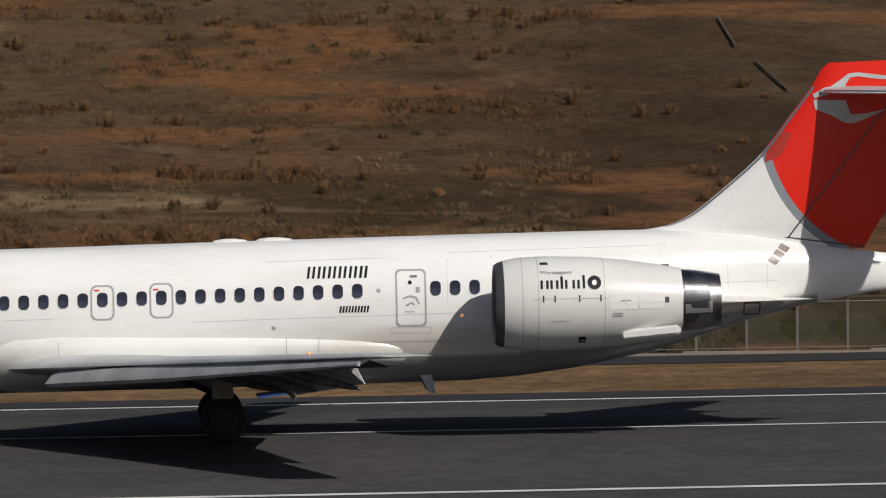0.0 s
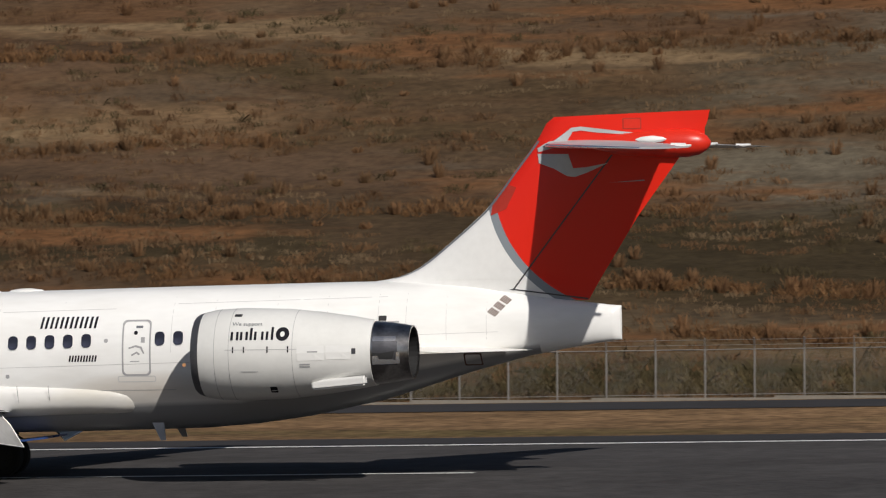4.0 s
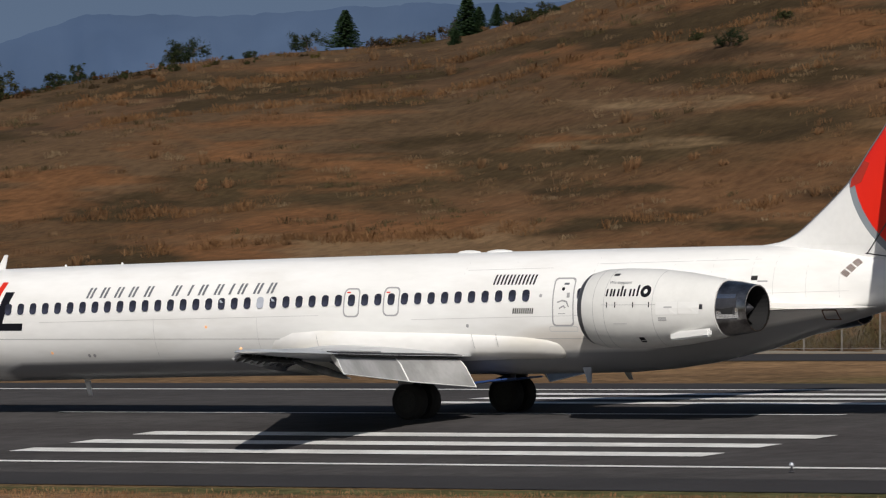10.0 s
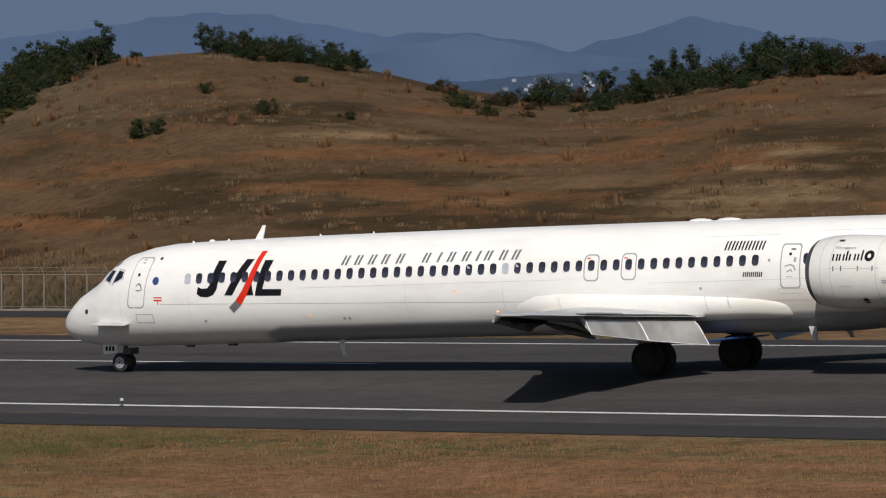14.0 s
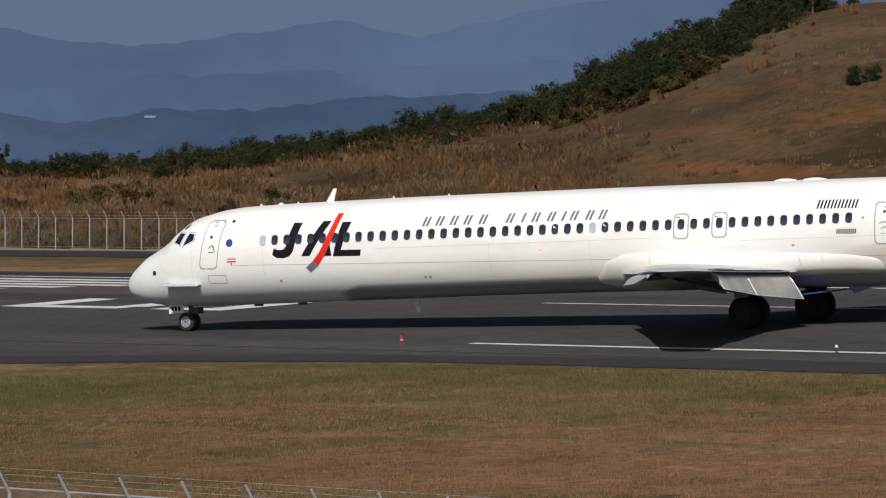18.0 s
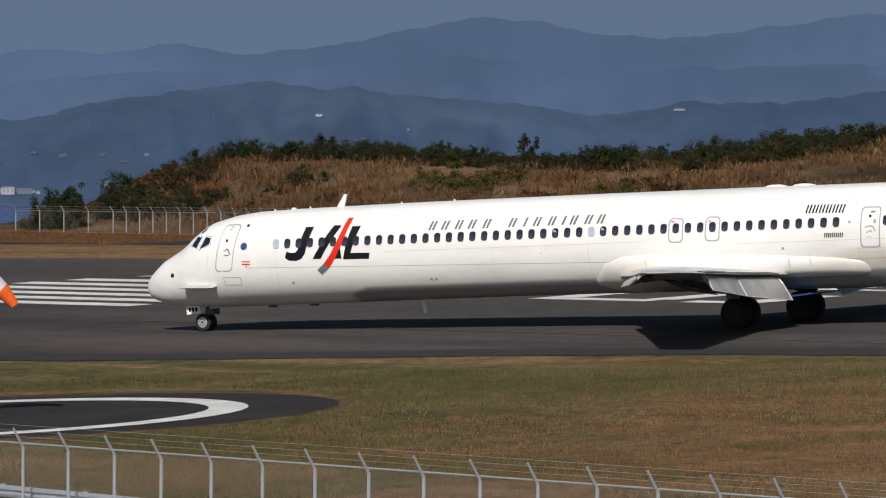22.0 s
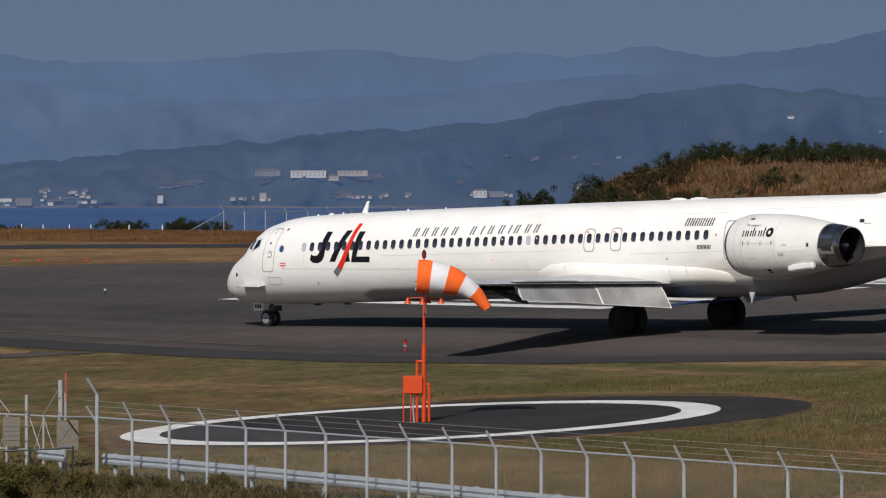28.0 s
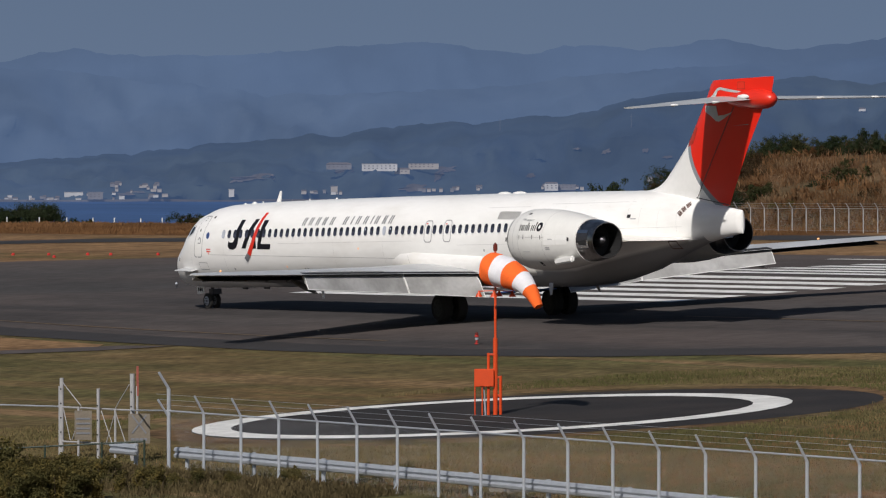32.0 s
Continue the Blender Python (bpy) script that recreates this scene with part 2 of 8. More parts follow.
def hill_z(x, y):
    """Height of the land, with the dry hill behind the far fence."""
    g = ground_z(x, y)
    yf = foot_y(x)
    if y <= yf:
        return g
    az, r = math.degrees(math.atan2(x, y)), math.hypot(x, y)
    rf = r * yf / y
    depth = lerp([(-180, 20), (-57, 20), (-54, 34), (-50, 46), (-46, 80), (-41, 95), (-34, 110), (0, 120), (180, 120)], az)
    top = EYE[2] + (rf + depth) * math.tan(radians(lerp(CREST, az)))
    s = (r - rf) / depth
    zf = ground_z(x * yf / y, yf)
    if s < 1:
        e = 0.62 * s + 0.38 * (1 - math.cos(math.pi * s)) / 2
        z = zf + (top - zf) * e
        z += (noise.noise(Vector((x * 0.035, y * 0.035, 1))) * 0.9 + noise.noise(Vector((x * 0.13, y * 0.13, 4))) * 0.28) * math.sin(math.pi * s) ** 0.6
        return z
    fall = lerp([(-180, 0.9), (-57, 0.9), (-53, 0.5), (-46, 0.32), (-33, 0.25), (0, 0.1), (180, 0.1)], az)
    return max(top - (r - rf - depth) * fall, -60.0)


def land(name, base, layers, scale=1.0, spread=1.0):
    """Open ground: a base colour under patches, each (colour, noise scale, stretch, from, to, axis, axis knots)."""
    m = bpy.data.materials.new(name)
    m.use_nodes = True
    n, l = m.node_tree.nodes, m.node_tree.links
    b = n["Principled BSDF"]
    b.inputs["Roughness"].default_value, b.inputs["Specular IOR Level"].default_value = 0.95, 0.08
    co = n.new("ShaderNodeTexCoord").outputs["Object"]
    sep = n.new("ShaderNodeSeparateXYZ")
    l.new(co, sep.inputs[0])

    def noise_of(size, stretch, detail=5.0, shift=0.0):
        mp = n.new("ShaderNodeMapping")
        mp.inputs["Scale"].default_value, mp.inputs["Location"].default_value = stretch, (shift, shift * 0.7, 0)
        l.new(co, mp.inputs["Vector"])
        t = n.new("ShaderNodeTexNoise")
        t.inputs["Scale"].default_value, t.inputs["Detail"].default_value = size, detail
        l.new(mp.outputs[0], t.inputs["Vector"])
        return t.outputs["Fac"]

    def span(value, a, b_, lo=0.0, hi=1.0):
        r = n.new("ShaderNodeMapRange")
        for k, v in (("From Min", a), ("From Max", b_), ("To Min", lo), ("To Max", hi)):
            r.inputs[k].default_value = v
        l.new(value, r.inputs["Value"])
        return r.outputs[0]

    def times(u, v):
        r = n.new("ShaderNodeMath")
        r.operation = "MULTIPLY"
        l.new(u, r.inputs[0])
        l.new(v, r.inputs[1])
        return r.outputs[0]
    colour = None
    for k, (c, size, stretch, lo, hi, axis, knots) in enumerate(layers):
        mask = span(noise_of(size, stretch, 6.0, 13.7 * k), lo, hi)
        if axis:
            v = sep.outputs[axis]
            mask = times(mask, times(span(v, knots[0], knots[1]), span(v, knots[2], knots[3], 1.0, 0.0)))
        mix = n.new("ShaderNodeMix")
        mix.data_type = "RGBA"
        if colour is None:
            mix.inputs["A"].default_value = (*base, 1)
        else:
            l.new(colour, mix.inputs["A"])
        mix.inputs["B"].default_value = (*c, 1)
        l.new(mask, mix.inputs["Factor"])
        colour = mix.outputs["Result"]
    tone = times(span(noise_of(2.2 * scale, (1, 0.8, 1.2), 5.0), 0.32, 0.68, 1 - 0.38 * spread, 1 + 0.38 * spread), span(noise_of(0.45 * scale, (0.8, 0.8, 1.6), 4.0), 0.3, 0.7, 1 - 0.28 * spread, 1 + 0.28 * spread))
    mul = n.new("ShaderNodeVectorMath")
    mul.operation = "SCALE"
    l.new(colour, mul.inputs[0])
    l.new(tone, mul.inputs["Scale"])
    l.new(mul.outputs[0], b.inputs["Base Color"])
    bp = n.new("ShaderNodeBump")
    bp.inputs["Strength"].default_value, bp.inputs["Distance"].default_value = 0.6, 0.08
    l.new(noise_of(5.0 * scale, (1, 1, 1), 4.0), bp.inputs["Height"])
    l.new(bp.outputs[0], b.inputs["Normal"])
    return m


M["asphalt"] = land("asphalt", (0.056, 0.053, 0.053),
                    [((0.068, 0.064, 0.064), 0.06, (0.2, 1, 1), 0.40, 0.60, "", ()), ((0.089, 0.073, 0.068), 0.045, (0.5, 1, 1), 0.34, 0.62, "X", (-420, -419, -200, -170)),
                     ((0.050, 0.046, 0.046), 0.13, (0.12, 1, 1), 0.54, 0.68, "", ()), ((0.090, 0.077, 0.070), 0.25, (0.3, 1, 1), 0.64, 0.76, "X", (-420, -419, -215, -185))], 0.7, 0.4)
M["grass"] = land("mown_autumn_grass", (0.120, 0.083, 0.039),
                  [((0.150, 0.084, 0.042), 0.05, (0.45, 1, 1), 0.44, 0.60, "", ()), ((0.190, 0.102, 0.055), 0.08, (0.4, 1, 1), 0.28, 0.50, "X", (-152, -118, 300, 301)),
                   ((0.104, 0.082, 0.038), 0.06, (0.4, 1, 1), 0.34, 0.56, "X", (-400, -399, -175, -140)), ((0.074, 0.066, 0.028), 0.11, (0.3, 1, 1), 0.52, 0.66, "", ()),
                   ((0.175, 0.120, 0.062), 0.16, (0.25, 1, 1), 0.58, 0.72, "", ()), ((0.082, 0.078, 0.032), 0.30, (0.07, 1, 1), 0.52, 0.66, "", ()), ((0.170, 0.112, 0.060), 0.34, (0.06, 1, 1), 0.56, 0.68, "", ())], 1.3)
M["verge"] = land("dry_straw_verge", (0.190, 0.116, 0.060),
                  [((0.142, 0.088, 0.046), 0.07, (0.35, 1, 1), 0.44, 0.60, "", ()), ((0.105, 0.078, 0.034), 0.12, (0.3, 1, 1), 0.56, 0.68, "", ())])
M["hill"] = land("dry_hill_grass", (0.086, 0.051, 0.028),
                 [((0.053, 0.033, 0.019), 0.055, (0.4, 0.4, 2.2), 0.46, 0.60, "", ()), ((0.102, 0.077, 0.048), 0.06, (0.35, 0.35, 2.0), 0.50, 0.62, "", ()),
                  ((0.112, 0.059, 0.030), 0.22, (0.5, 0.6, 1.6), 0.50, 0.64, "", ()), ((0.128, 0.098, 0.061), 0.30, (0.5, 0.6, 1.6), 0.58, 0.70, "", ()), ((0.051, 0.032, 0.018), 0.36, (0.5, 0.6, 1.6), 0.56, 0.68, "", ()), ((0.046, 0.038, 0.019), 0.07, (0.35, 0.35, 2.4), 0.60, 0.72, "", ()),
                  ((0.118, 0.098, 0.069), 0.075, (0.5, 0.32, 1.8), 0.43, 0.55, "X", (-84, -66, -22, -8)), ((0.120, 0.098, 0.072), 0.30, (0.30, 0.55, 1.4), 0.58, 0.66, "X", (-82, -64, -14, -2)), ((0.102, 0.056, 0.029), 0.16, (0.22, 0.6, 1.4), 0.54, 0.62, "X", (-84, -66, 20, 30)),
                  ((0.104, 0.077, 0.048), 0.10, (0.5, 0.6, 1.4), 0.48, 0.60, "X", (-350, -335, -235, -215)),
                  ((0.120, 0.078, 0.042), 0.12, (0.3, 0.3, 1), 0.36, 0.60, "Y", (225, 228, 233, 236)), ((0.040, 0.029, 0.015), 0.10, (0.3, 0.3, 1), 0.26, 0.48, "Y", (233, 239, 254, 260)), ((0.116, 0.064, 0.032), 0.06, (0.5, 0.5, 1.6), 0.44, 0.58, "X", (-40, -20, 2, 12)), ((0.048, 0.030, 0.018), 0.09, (0.5, 0.5, 1.6), 0.32, 0.50, "X", (6, 20, 300, 301)),
                  ((0.117, 0.062, 0.030), 0.06, (0.25, 0.25, 1.6), 0.42, 0.56, "X", (-205, -180, -80, -60)), ((0.058, 0.039, 0.019), 0.09, (0.25, 0.25, 2.0), 0.52, 0.62, "X", (-260, -235, -60, -40)),
                  ((0.156, 0.099, 0.053), 0.11, (0.25, 0.30, 2.0), 0.55, 0.65, "X", (-260, -235, -60, -40)), ((0.042, 0.026, 0.014), 0.16, (0.3, 0.3, 2.2), 0.58, 0.68, "X", (-260, -235, -60, -40)), ((0.037, 0.032, 0.014), 0.10, (0.2, 0.6, 1), 0.42, 0.58, "Y", (219, 221, 228, 236)),
                  ((0.165, 0.105, 0.060), 0.12, (0.5, 0.6, 1.4), 0.40, 0.55, "X", (-340, -330, -292, -276)),
                  ((0.086, 0.055, 0.030), 0.10, (0.5, 0.6, 1.4), 0.44, 0.60, "Y", (262, 268, 420, 421)), ((0.098, 0.060, 0.032), 0.09, (0.4, 0.5, 1.4), 0.36, 0.56, "X", (-275, -255, -205, -185)),
                  ((0.046, 0.031, 0.015), 0.10, (0.6, 0.5, 5.0), 0.53, 0.60, "X", (-275, -250, -150, -125)), ((0.058, 0.038, 0.020), 0.10, (0.6, 0.5, 5.0), 0.55, 0.62, "X", (-24, -8, 300, 301)), ((0.092, 0.057, 0.034), 0.07, (0.6, 0.5, 3.0), 0.46, 0.60, "X", (-130, -112, -66, -50)), ((0.136, 0.066, 0.029), 0.12, (0.5, 0.5, 5.0), 0.56, 0.64, "X", (-275, -250, 300, 301)),
                  ((0.172, 0.116, 0.064), 0.09, (0.45, 0.5, 6.0), 0.62, 0.69, "X", (-275, -250, 300, 301))], spread=0.6)
M["worn_earth"] = land("worn_brown_earth", (0.118, 0.074, 0.040), [((0.076, 0.056, 0.030), 0.25, (0.5, 1, 1), 0.44, 0.60, "", ()), ((0.105, 0.080, 0.037), 0.5, (0.4, 1, 1), 0.50, 0.62, "", ())])
M["berm"] = land("red_brown_bank", (0.140, 0.066, 0.028), [((0.100, 0.050, 0.022), 0.1, (0.4, 1, 1), 0.44, 0.6, "", ())])


def make_ground():
    xs = [-2600, -1600, -1000, -700, -560] + [-480 + 2.6 * i for i in range(212)] + [90, 130, 200, 400, 900, 2600]
    ys = [-2600, -1500, -700, -300, -100, 0, 20, 60, 90, 110, 130, 146, 158, MID, 180, 190, 198, 206, 212, 216, 219, 221] + [223.5 + 2.6 * i for i in range(70)] + [410, 440, 480, 540, 620, 760, 1000, 1500, 2600]
    bm = bmesh.new()
    rows = [[bm.verts.new((x, y, hill_z(x, y))) for x in xs] for y in ys]
    for j, (a, b) in enumerate(zip(rows, rows[1:])):
        for i in range(len(xs) - 1):
            f = bm.faces.new((a[i], a[i + 1], b[i + 1], b[i]))
            x, y = xs[i], ys[j]
            f.smooth = y > 219
            f.material_index = 0 if y < MID else 3 if x < -296 and 200 < y < 221 else 1 if y < 217 else 2
    ob = obj("ground", bm)
    for k in ("grass", "verge", "hill", "berm"):
        ob.data.materials.append(M[k])
    return tagged(ob, "dry autumn airfield grass rising to a brown hillside", "ground", kind="structure")


make_ground()

# runway with its turning pad
NEAR, CENTRE, FAR = 152.65, 170.3, 186.35
pad_near = [(120, 145.8), (-150, 145.8), (-163, 145.6), (-172, 143.6), (-180, 140.6), (-188, 136.6), (-196, 133.0), (-204, 131.4), (-214, 131.0), (-226, 131.9), (-240, 133.3), (-262, 137.0)]
pad_far = [(-283, 146), (-299, 158), (-304, 170), (-299, 178.5), (-288, 186), (-268, 190.5), (-250, 191.2), (120, 191.2)]
tagged(obj("runway", flat(pad_near + pad_far, 0.012), M["asphalt"]), "worn dark grey asphalt runway with turning pad", "runway", kind="structure")
inner = [(120, 149.3), (-150, 149.3), (-170, 147.5), (-182, 143.5), (-190, 139.4), (-198, 135.8), (-206, 134.2), (-216, 134.0), (-228, 134.8), (-241, 136.0), (-262, 139.6)]
tagged(obj("runway_shoulder", flat(pad_near + list(reversed(inner)), 0.020), M["shoulder"]), "darker asphalt shoulder along the runway edge", "shoulder", kind="structure")
tagged(obj("runway_shoulder", flat(bar(-250, 120, 187.6, 191.2), 0.020), M["shoulder"]), "darker asphalt shoulder along the runway edge", "shoulder", kind="structure")
tagged(obj("perimeter_road", flat([(-282, 208.2), (-200, 209.6), (120, 210.5), (120, 216.2), (-282, 216.2)], 0.020), M["shoulder"]), "narrow grey service road below the hill", "road", kind="structure")
tagged(obj("perimeter_road", flat([(-282, 208.6), (-282, 216.2), (-312, 212), (-345, 200), (-360, 180), (-354, 176), (-338, 194), (-312, 204.5)], 0.020), M["shoulder"]), "narrow grey service road below the hill", "road", kind="structure")


def marking(name, pts, label, z=0.03, m="line"):
    return tagged(obj(name, flat(pts, z), M[m]), label, "road marking", kind="structure")


marking("edge_line", bar(-168.6, 120, NEAR - 0.22, NEAR + 0.22), "white painted runway edge line")
marking("edge_line", bar(-255, 120, FAR - 0.26, FAR + 0.26), "white painted runway edge line")
for x0, x1 in ((-184.2, -157.0), (-128.0, -99.8), (-68.8, -36.0), (-5.1, 25.5), (56, 87)):
    marking("centre_line_dash", bar(x0, x1, CENTRE - 0.22, CENTRE + 0.22), "white dash of the runway centre line")
for y in (156.4, 159.35, 162.35, 177.2, 180.2, 183.2):
    w = 0.62
    marking("touchdown_bar", bar(-119.0, -95.7, y - w, y + w), "long white touchdown zone bar on asphalt")
for i in range(-6, 6):
    y = CENTRE + (1.95 + 2.30 * i if i >= 0 else -1.80 + 2.45 * (i + 1))
    marking("threshold_stripe", bar(min(-246.0, -252.5 + 0.62 * (y - 156.5)), -223.6 + 0.65 * max(0, y - 172), y - 0.64, y + 0.64), "wide white threshold stripe on asphalt")
# the runway's number, as plain strokes
for x0, x1, y0 in ((-208.4, -201.2, 163.9), (-199.2, -195.0, 163.9), (-200.56, -196.84, 167.5), (-208.4, -195.0, 172.2)):
    marking("runway_number_stroke", bar(x0, x1, y0, y0 + 1.0), "white stroke of the painted runway number")
for y0 in (163.9, 172.2):
    marking("runway_number_stroke", bar(-208.4, -206.6, y0 + 1.04, y0 + 4.6), "white stroke of the painted runway number")
    marking("runway_number_stroke", bar(-202.4, -200.6, y0 + 1.04, y0 + 4.2), "white stroke of the painted runway number")
    marking("runway_number_stroke", bar(-196.8, -195.0, y0 + 1.04, y0 + 4.6), "white stroke of the painted runway number")
curve = [(-214 - 3.0 * i, 136.0 + 0.010 * (3.0 * i) ** 1.6) for i in range(22)]
marking("taxi_line", curve + [(a, b + 0.16) for a, b in reversed(curve)], "faded yellow taxi line on the pad", m="yellow_line")
marking("taxi_line", bar(-214, -150, 149.4, 149.56), "faded yellow taxi line on the pad", m="yellow_line")

tagged(obj("pad_strip", flat([(-226, 130.9), (-240, 132.6), (-262, 136.2), (-262, 131.0), (-240, 127.6), (-229, 125.6), (-223.5, 128.8)], 0.020), M["verge"]), "straw-coloured grass strip beside the pad", "grass", kind="structure")
tagged(obj("service_path", flat([(-221.5, 131.4), (-224.5, 130.7), (-229, 125.4), (-240, 127.4), (-262, 130.8), (-262, 128.6), (-240, 125.2), (-228, 123.4), (-222.5, 128.6)], 0.024), M["asphalt"]), "narrow worn asphalt path beside the pad", "road", kind="structure")

# windsock circle
SOCK = (-174.0, 114.56)


def ring_pts(r, n=48):
    out = []
    for i in range(n):
        a, d = 0.963 * r * math.cos(2 * math.pi * i / n), 0.86 * r * math.sin(2 * math.pi * i / n)
        out.append((SOCK[0] + 0.27 + 0.546 * a - 0.838 * d, SOCK[1] - 0.30 + 0.838 * a + 0.546 * d))
    return out


tagged(obj("apron_verge", flat([(x + 0.75, y + 1.1) for x, y in ring_pts(12.3)], 0.006), M["worn_earth"]), "worn brown earth round the windsock apron", "ground", kind="structure")
tagged(obj("windsock_apron", flat([(x + 0.75, y + 1.15) for x, y in ring_pts(10.95)], 0.012), M["apron"]), "dark asphalt disc under the windsock", "apron", kind="structure")
a, b = ring_pts(9.5), ring_pts(8.25)
bm = bmesh.new()
va, vb = [[bm.verts.new((p[0], p[1], ground_z(*p) + 0.03)) for p in q] for q in (a, b)]
for i in range(48):
    j = (i + 1) % 48
    bm.faces.new((va[i], va[j], vb[j], vb[i]))
tagged(obj("windsock_ring", bm, M["line"]), "broad white painted ring on dark asphalt", "road marking", kind="structure")

# the bay and what lies beyond
SEA = -56.0


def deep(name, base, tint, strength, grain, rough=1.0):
    """Distant land and water: its own colour, with emission for the daylight scattered by the air between."""
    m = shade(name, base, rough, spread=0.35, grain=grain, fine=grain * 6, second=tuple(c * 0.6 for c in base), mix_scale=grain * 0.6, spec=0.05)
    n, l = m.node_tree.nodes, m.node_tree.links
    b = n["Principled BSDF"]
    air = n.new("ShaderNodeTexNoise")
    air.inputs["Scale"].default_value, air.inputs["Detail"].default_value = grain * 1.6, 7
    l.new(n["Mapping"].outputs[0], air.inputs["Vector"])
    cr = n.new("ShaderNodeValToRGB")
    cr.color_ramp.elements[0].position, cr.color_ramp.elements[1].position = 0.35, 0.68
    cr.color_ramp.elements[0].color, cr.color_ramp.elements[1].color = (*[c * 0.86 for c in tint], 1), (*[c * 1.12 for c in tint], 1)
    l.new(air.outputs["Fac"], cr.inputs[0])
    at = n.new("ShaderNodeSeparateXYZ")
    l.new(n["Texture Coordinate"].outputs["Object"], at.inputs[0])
    # the painted haze glows more low down and less at the tops
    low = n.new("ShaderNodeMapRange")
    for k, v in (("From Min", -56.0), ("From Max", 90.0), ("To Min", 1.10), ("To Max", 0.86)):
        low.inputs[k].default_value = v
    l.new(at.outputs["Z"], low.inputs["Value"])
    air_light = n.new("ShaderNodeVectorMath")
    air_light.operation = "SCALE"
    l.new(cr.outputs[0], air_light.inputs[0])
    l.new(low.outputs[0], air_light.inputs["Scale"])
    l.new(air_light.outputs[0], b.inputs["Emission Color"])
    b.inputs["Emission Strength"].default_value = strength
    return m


# the second colour of each is its haze glow, walls and steel included
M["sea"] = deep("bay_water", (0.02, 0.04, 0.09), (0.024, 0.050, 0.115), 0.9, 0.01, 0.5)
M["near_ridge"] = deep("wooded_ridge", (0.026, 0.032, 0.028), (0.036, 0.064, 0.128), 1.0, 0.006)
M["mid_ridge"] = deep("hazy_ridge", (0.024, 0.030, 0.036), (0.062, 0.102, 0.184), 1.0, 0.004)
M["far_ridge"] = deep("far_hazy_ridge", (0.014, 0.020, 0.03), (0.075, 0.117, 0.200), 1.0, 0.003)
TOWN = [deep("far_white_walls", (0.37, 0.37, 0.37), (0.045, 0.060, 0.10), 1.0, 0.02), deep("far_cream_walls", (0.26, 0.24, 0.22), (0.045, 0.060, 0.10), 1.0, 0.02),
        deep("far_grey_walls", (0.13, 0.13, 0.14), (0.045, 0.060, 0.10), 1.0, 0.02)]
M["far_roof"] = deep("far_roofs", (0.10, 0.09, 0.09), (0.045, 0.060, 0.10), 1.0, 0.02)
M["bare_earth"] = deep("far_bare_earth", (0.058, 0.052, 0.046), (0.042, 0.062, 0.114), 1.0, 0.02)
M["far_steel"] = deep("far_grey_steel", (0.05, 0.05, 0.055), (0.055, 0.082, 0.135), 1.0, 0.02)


def polar(az, r, z):
    return (r * math.sin(radians(az)), r * math.cos(radians(az)), z)


bm = bmesh.new()
ring = [[bm.verts.new(polar(a, r, SEA)) for a in range(-110, 61, 10)] for r in (420, 1200, 4150)]
for p, q in zip(ring, ring[1:]):
    for i in range(len(p) - 1):
        bm.faces.new((p[i], p[i + 1], q[i + 1], q[i]))
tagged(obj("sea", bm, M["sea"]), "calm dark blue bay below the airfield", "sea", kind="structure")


def ridge(name, material, r0, table, wobble, seed, label, depth=260, foot=SEA):
    bm = bmesh.new()
    rows = []
    n = 1300
    for k in range(13):
        s = k / 12
        row = []
        for i in range(n + 1):
            a = -75 + 62 * i / n
            el = lerp(table, a)
            rough_ = (noise.noise(Vector((a * 1.3, seed, 0))) * 0.10 + noise.noise(Vector((a * 4.7, seed, 1))) * 0.035 + noise.noise(Vector((a * 17, seed, s))) * 0.016) * wobble + noise.noise(Vector((a * 3.2, seed, 7))) * 0.030 + noise.noise(Vector((a * 8, seed, 2))) * 0.016 + noise.noise(Vector((a * 21, seed, 5))) * 0.008 + noise.noise(Vector((a * 55, seed, 6))) * 0.005
            top = EYE[2] + (r0 + depth) * math.tan(radians(el + rough_))
            spur = 1 - 2 * abs(noise.noise(Vector((a * 0.9 + 0.4 * s, s * 0.8, seed)))) - abs(noise.noise(Vector((a * 2.6 + s, s * 1.6, seed + 9))))
            r = r0 + depth * s - 0.30 * depth * spur * math.sin(math.pi * s) ** 0.7
            z = foot + (top - foot) * (s ** 0.8) + ((7 * noise.noise(Vector((a * 3, s * 5, seed + 3))) + 3 * noise.noise(Vector((a * 11, s * 9, seed + 4)))) * math.sin(math.pi * s))
            row.append(bm.verts.new(polar(a, r, z)))
        rows.append(row)
    for p, q in zip(rows, rows[1:]):
        for i in range(n):
            bm.faces.new((p[i], p[i + 1], q[i + 1], q[i]))
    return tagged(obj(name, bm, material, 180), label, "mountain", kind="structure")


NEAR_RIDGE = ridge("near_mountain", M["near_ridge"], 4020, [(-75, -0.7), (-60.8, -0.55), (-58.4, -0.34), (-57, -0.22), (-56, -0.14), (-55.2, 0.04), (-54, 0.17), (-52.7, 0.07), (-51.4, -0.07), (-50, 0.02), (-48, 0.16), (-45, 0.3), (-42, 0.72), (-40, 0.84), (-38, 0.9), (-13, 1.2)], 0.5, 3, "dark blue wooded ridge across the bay")
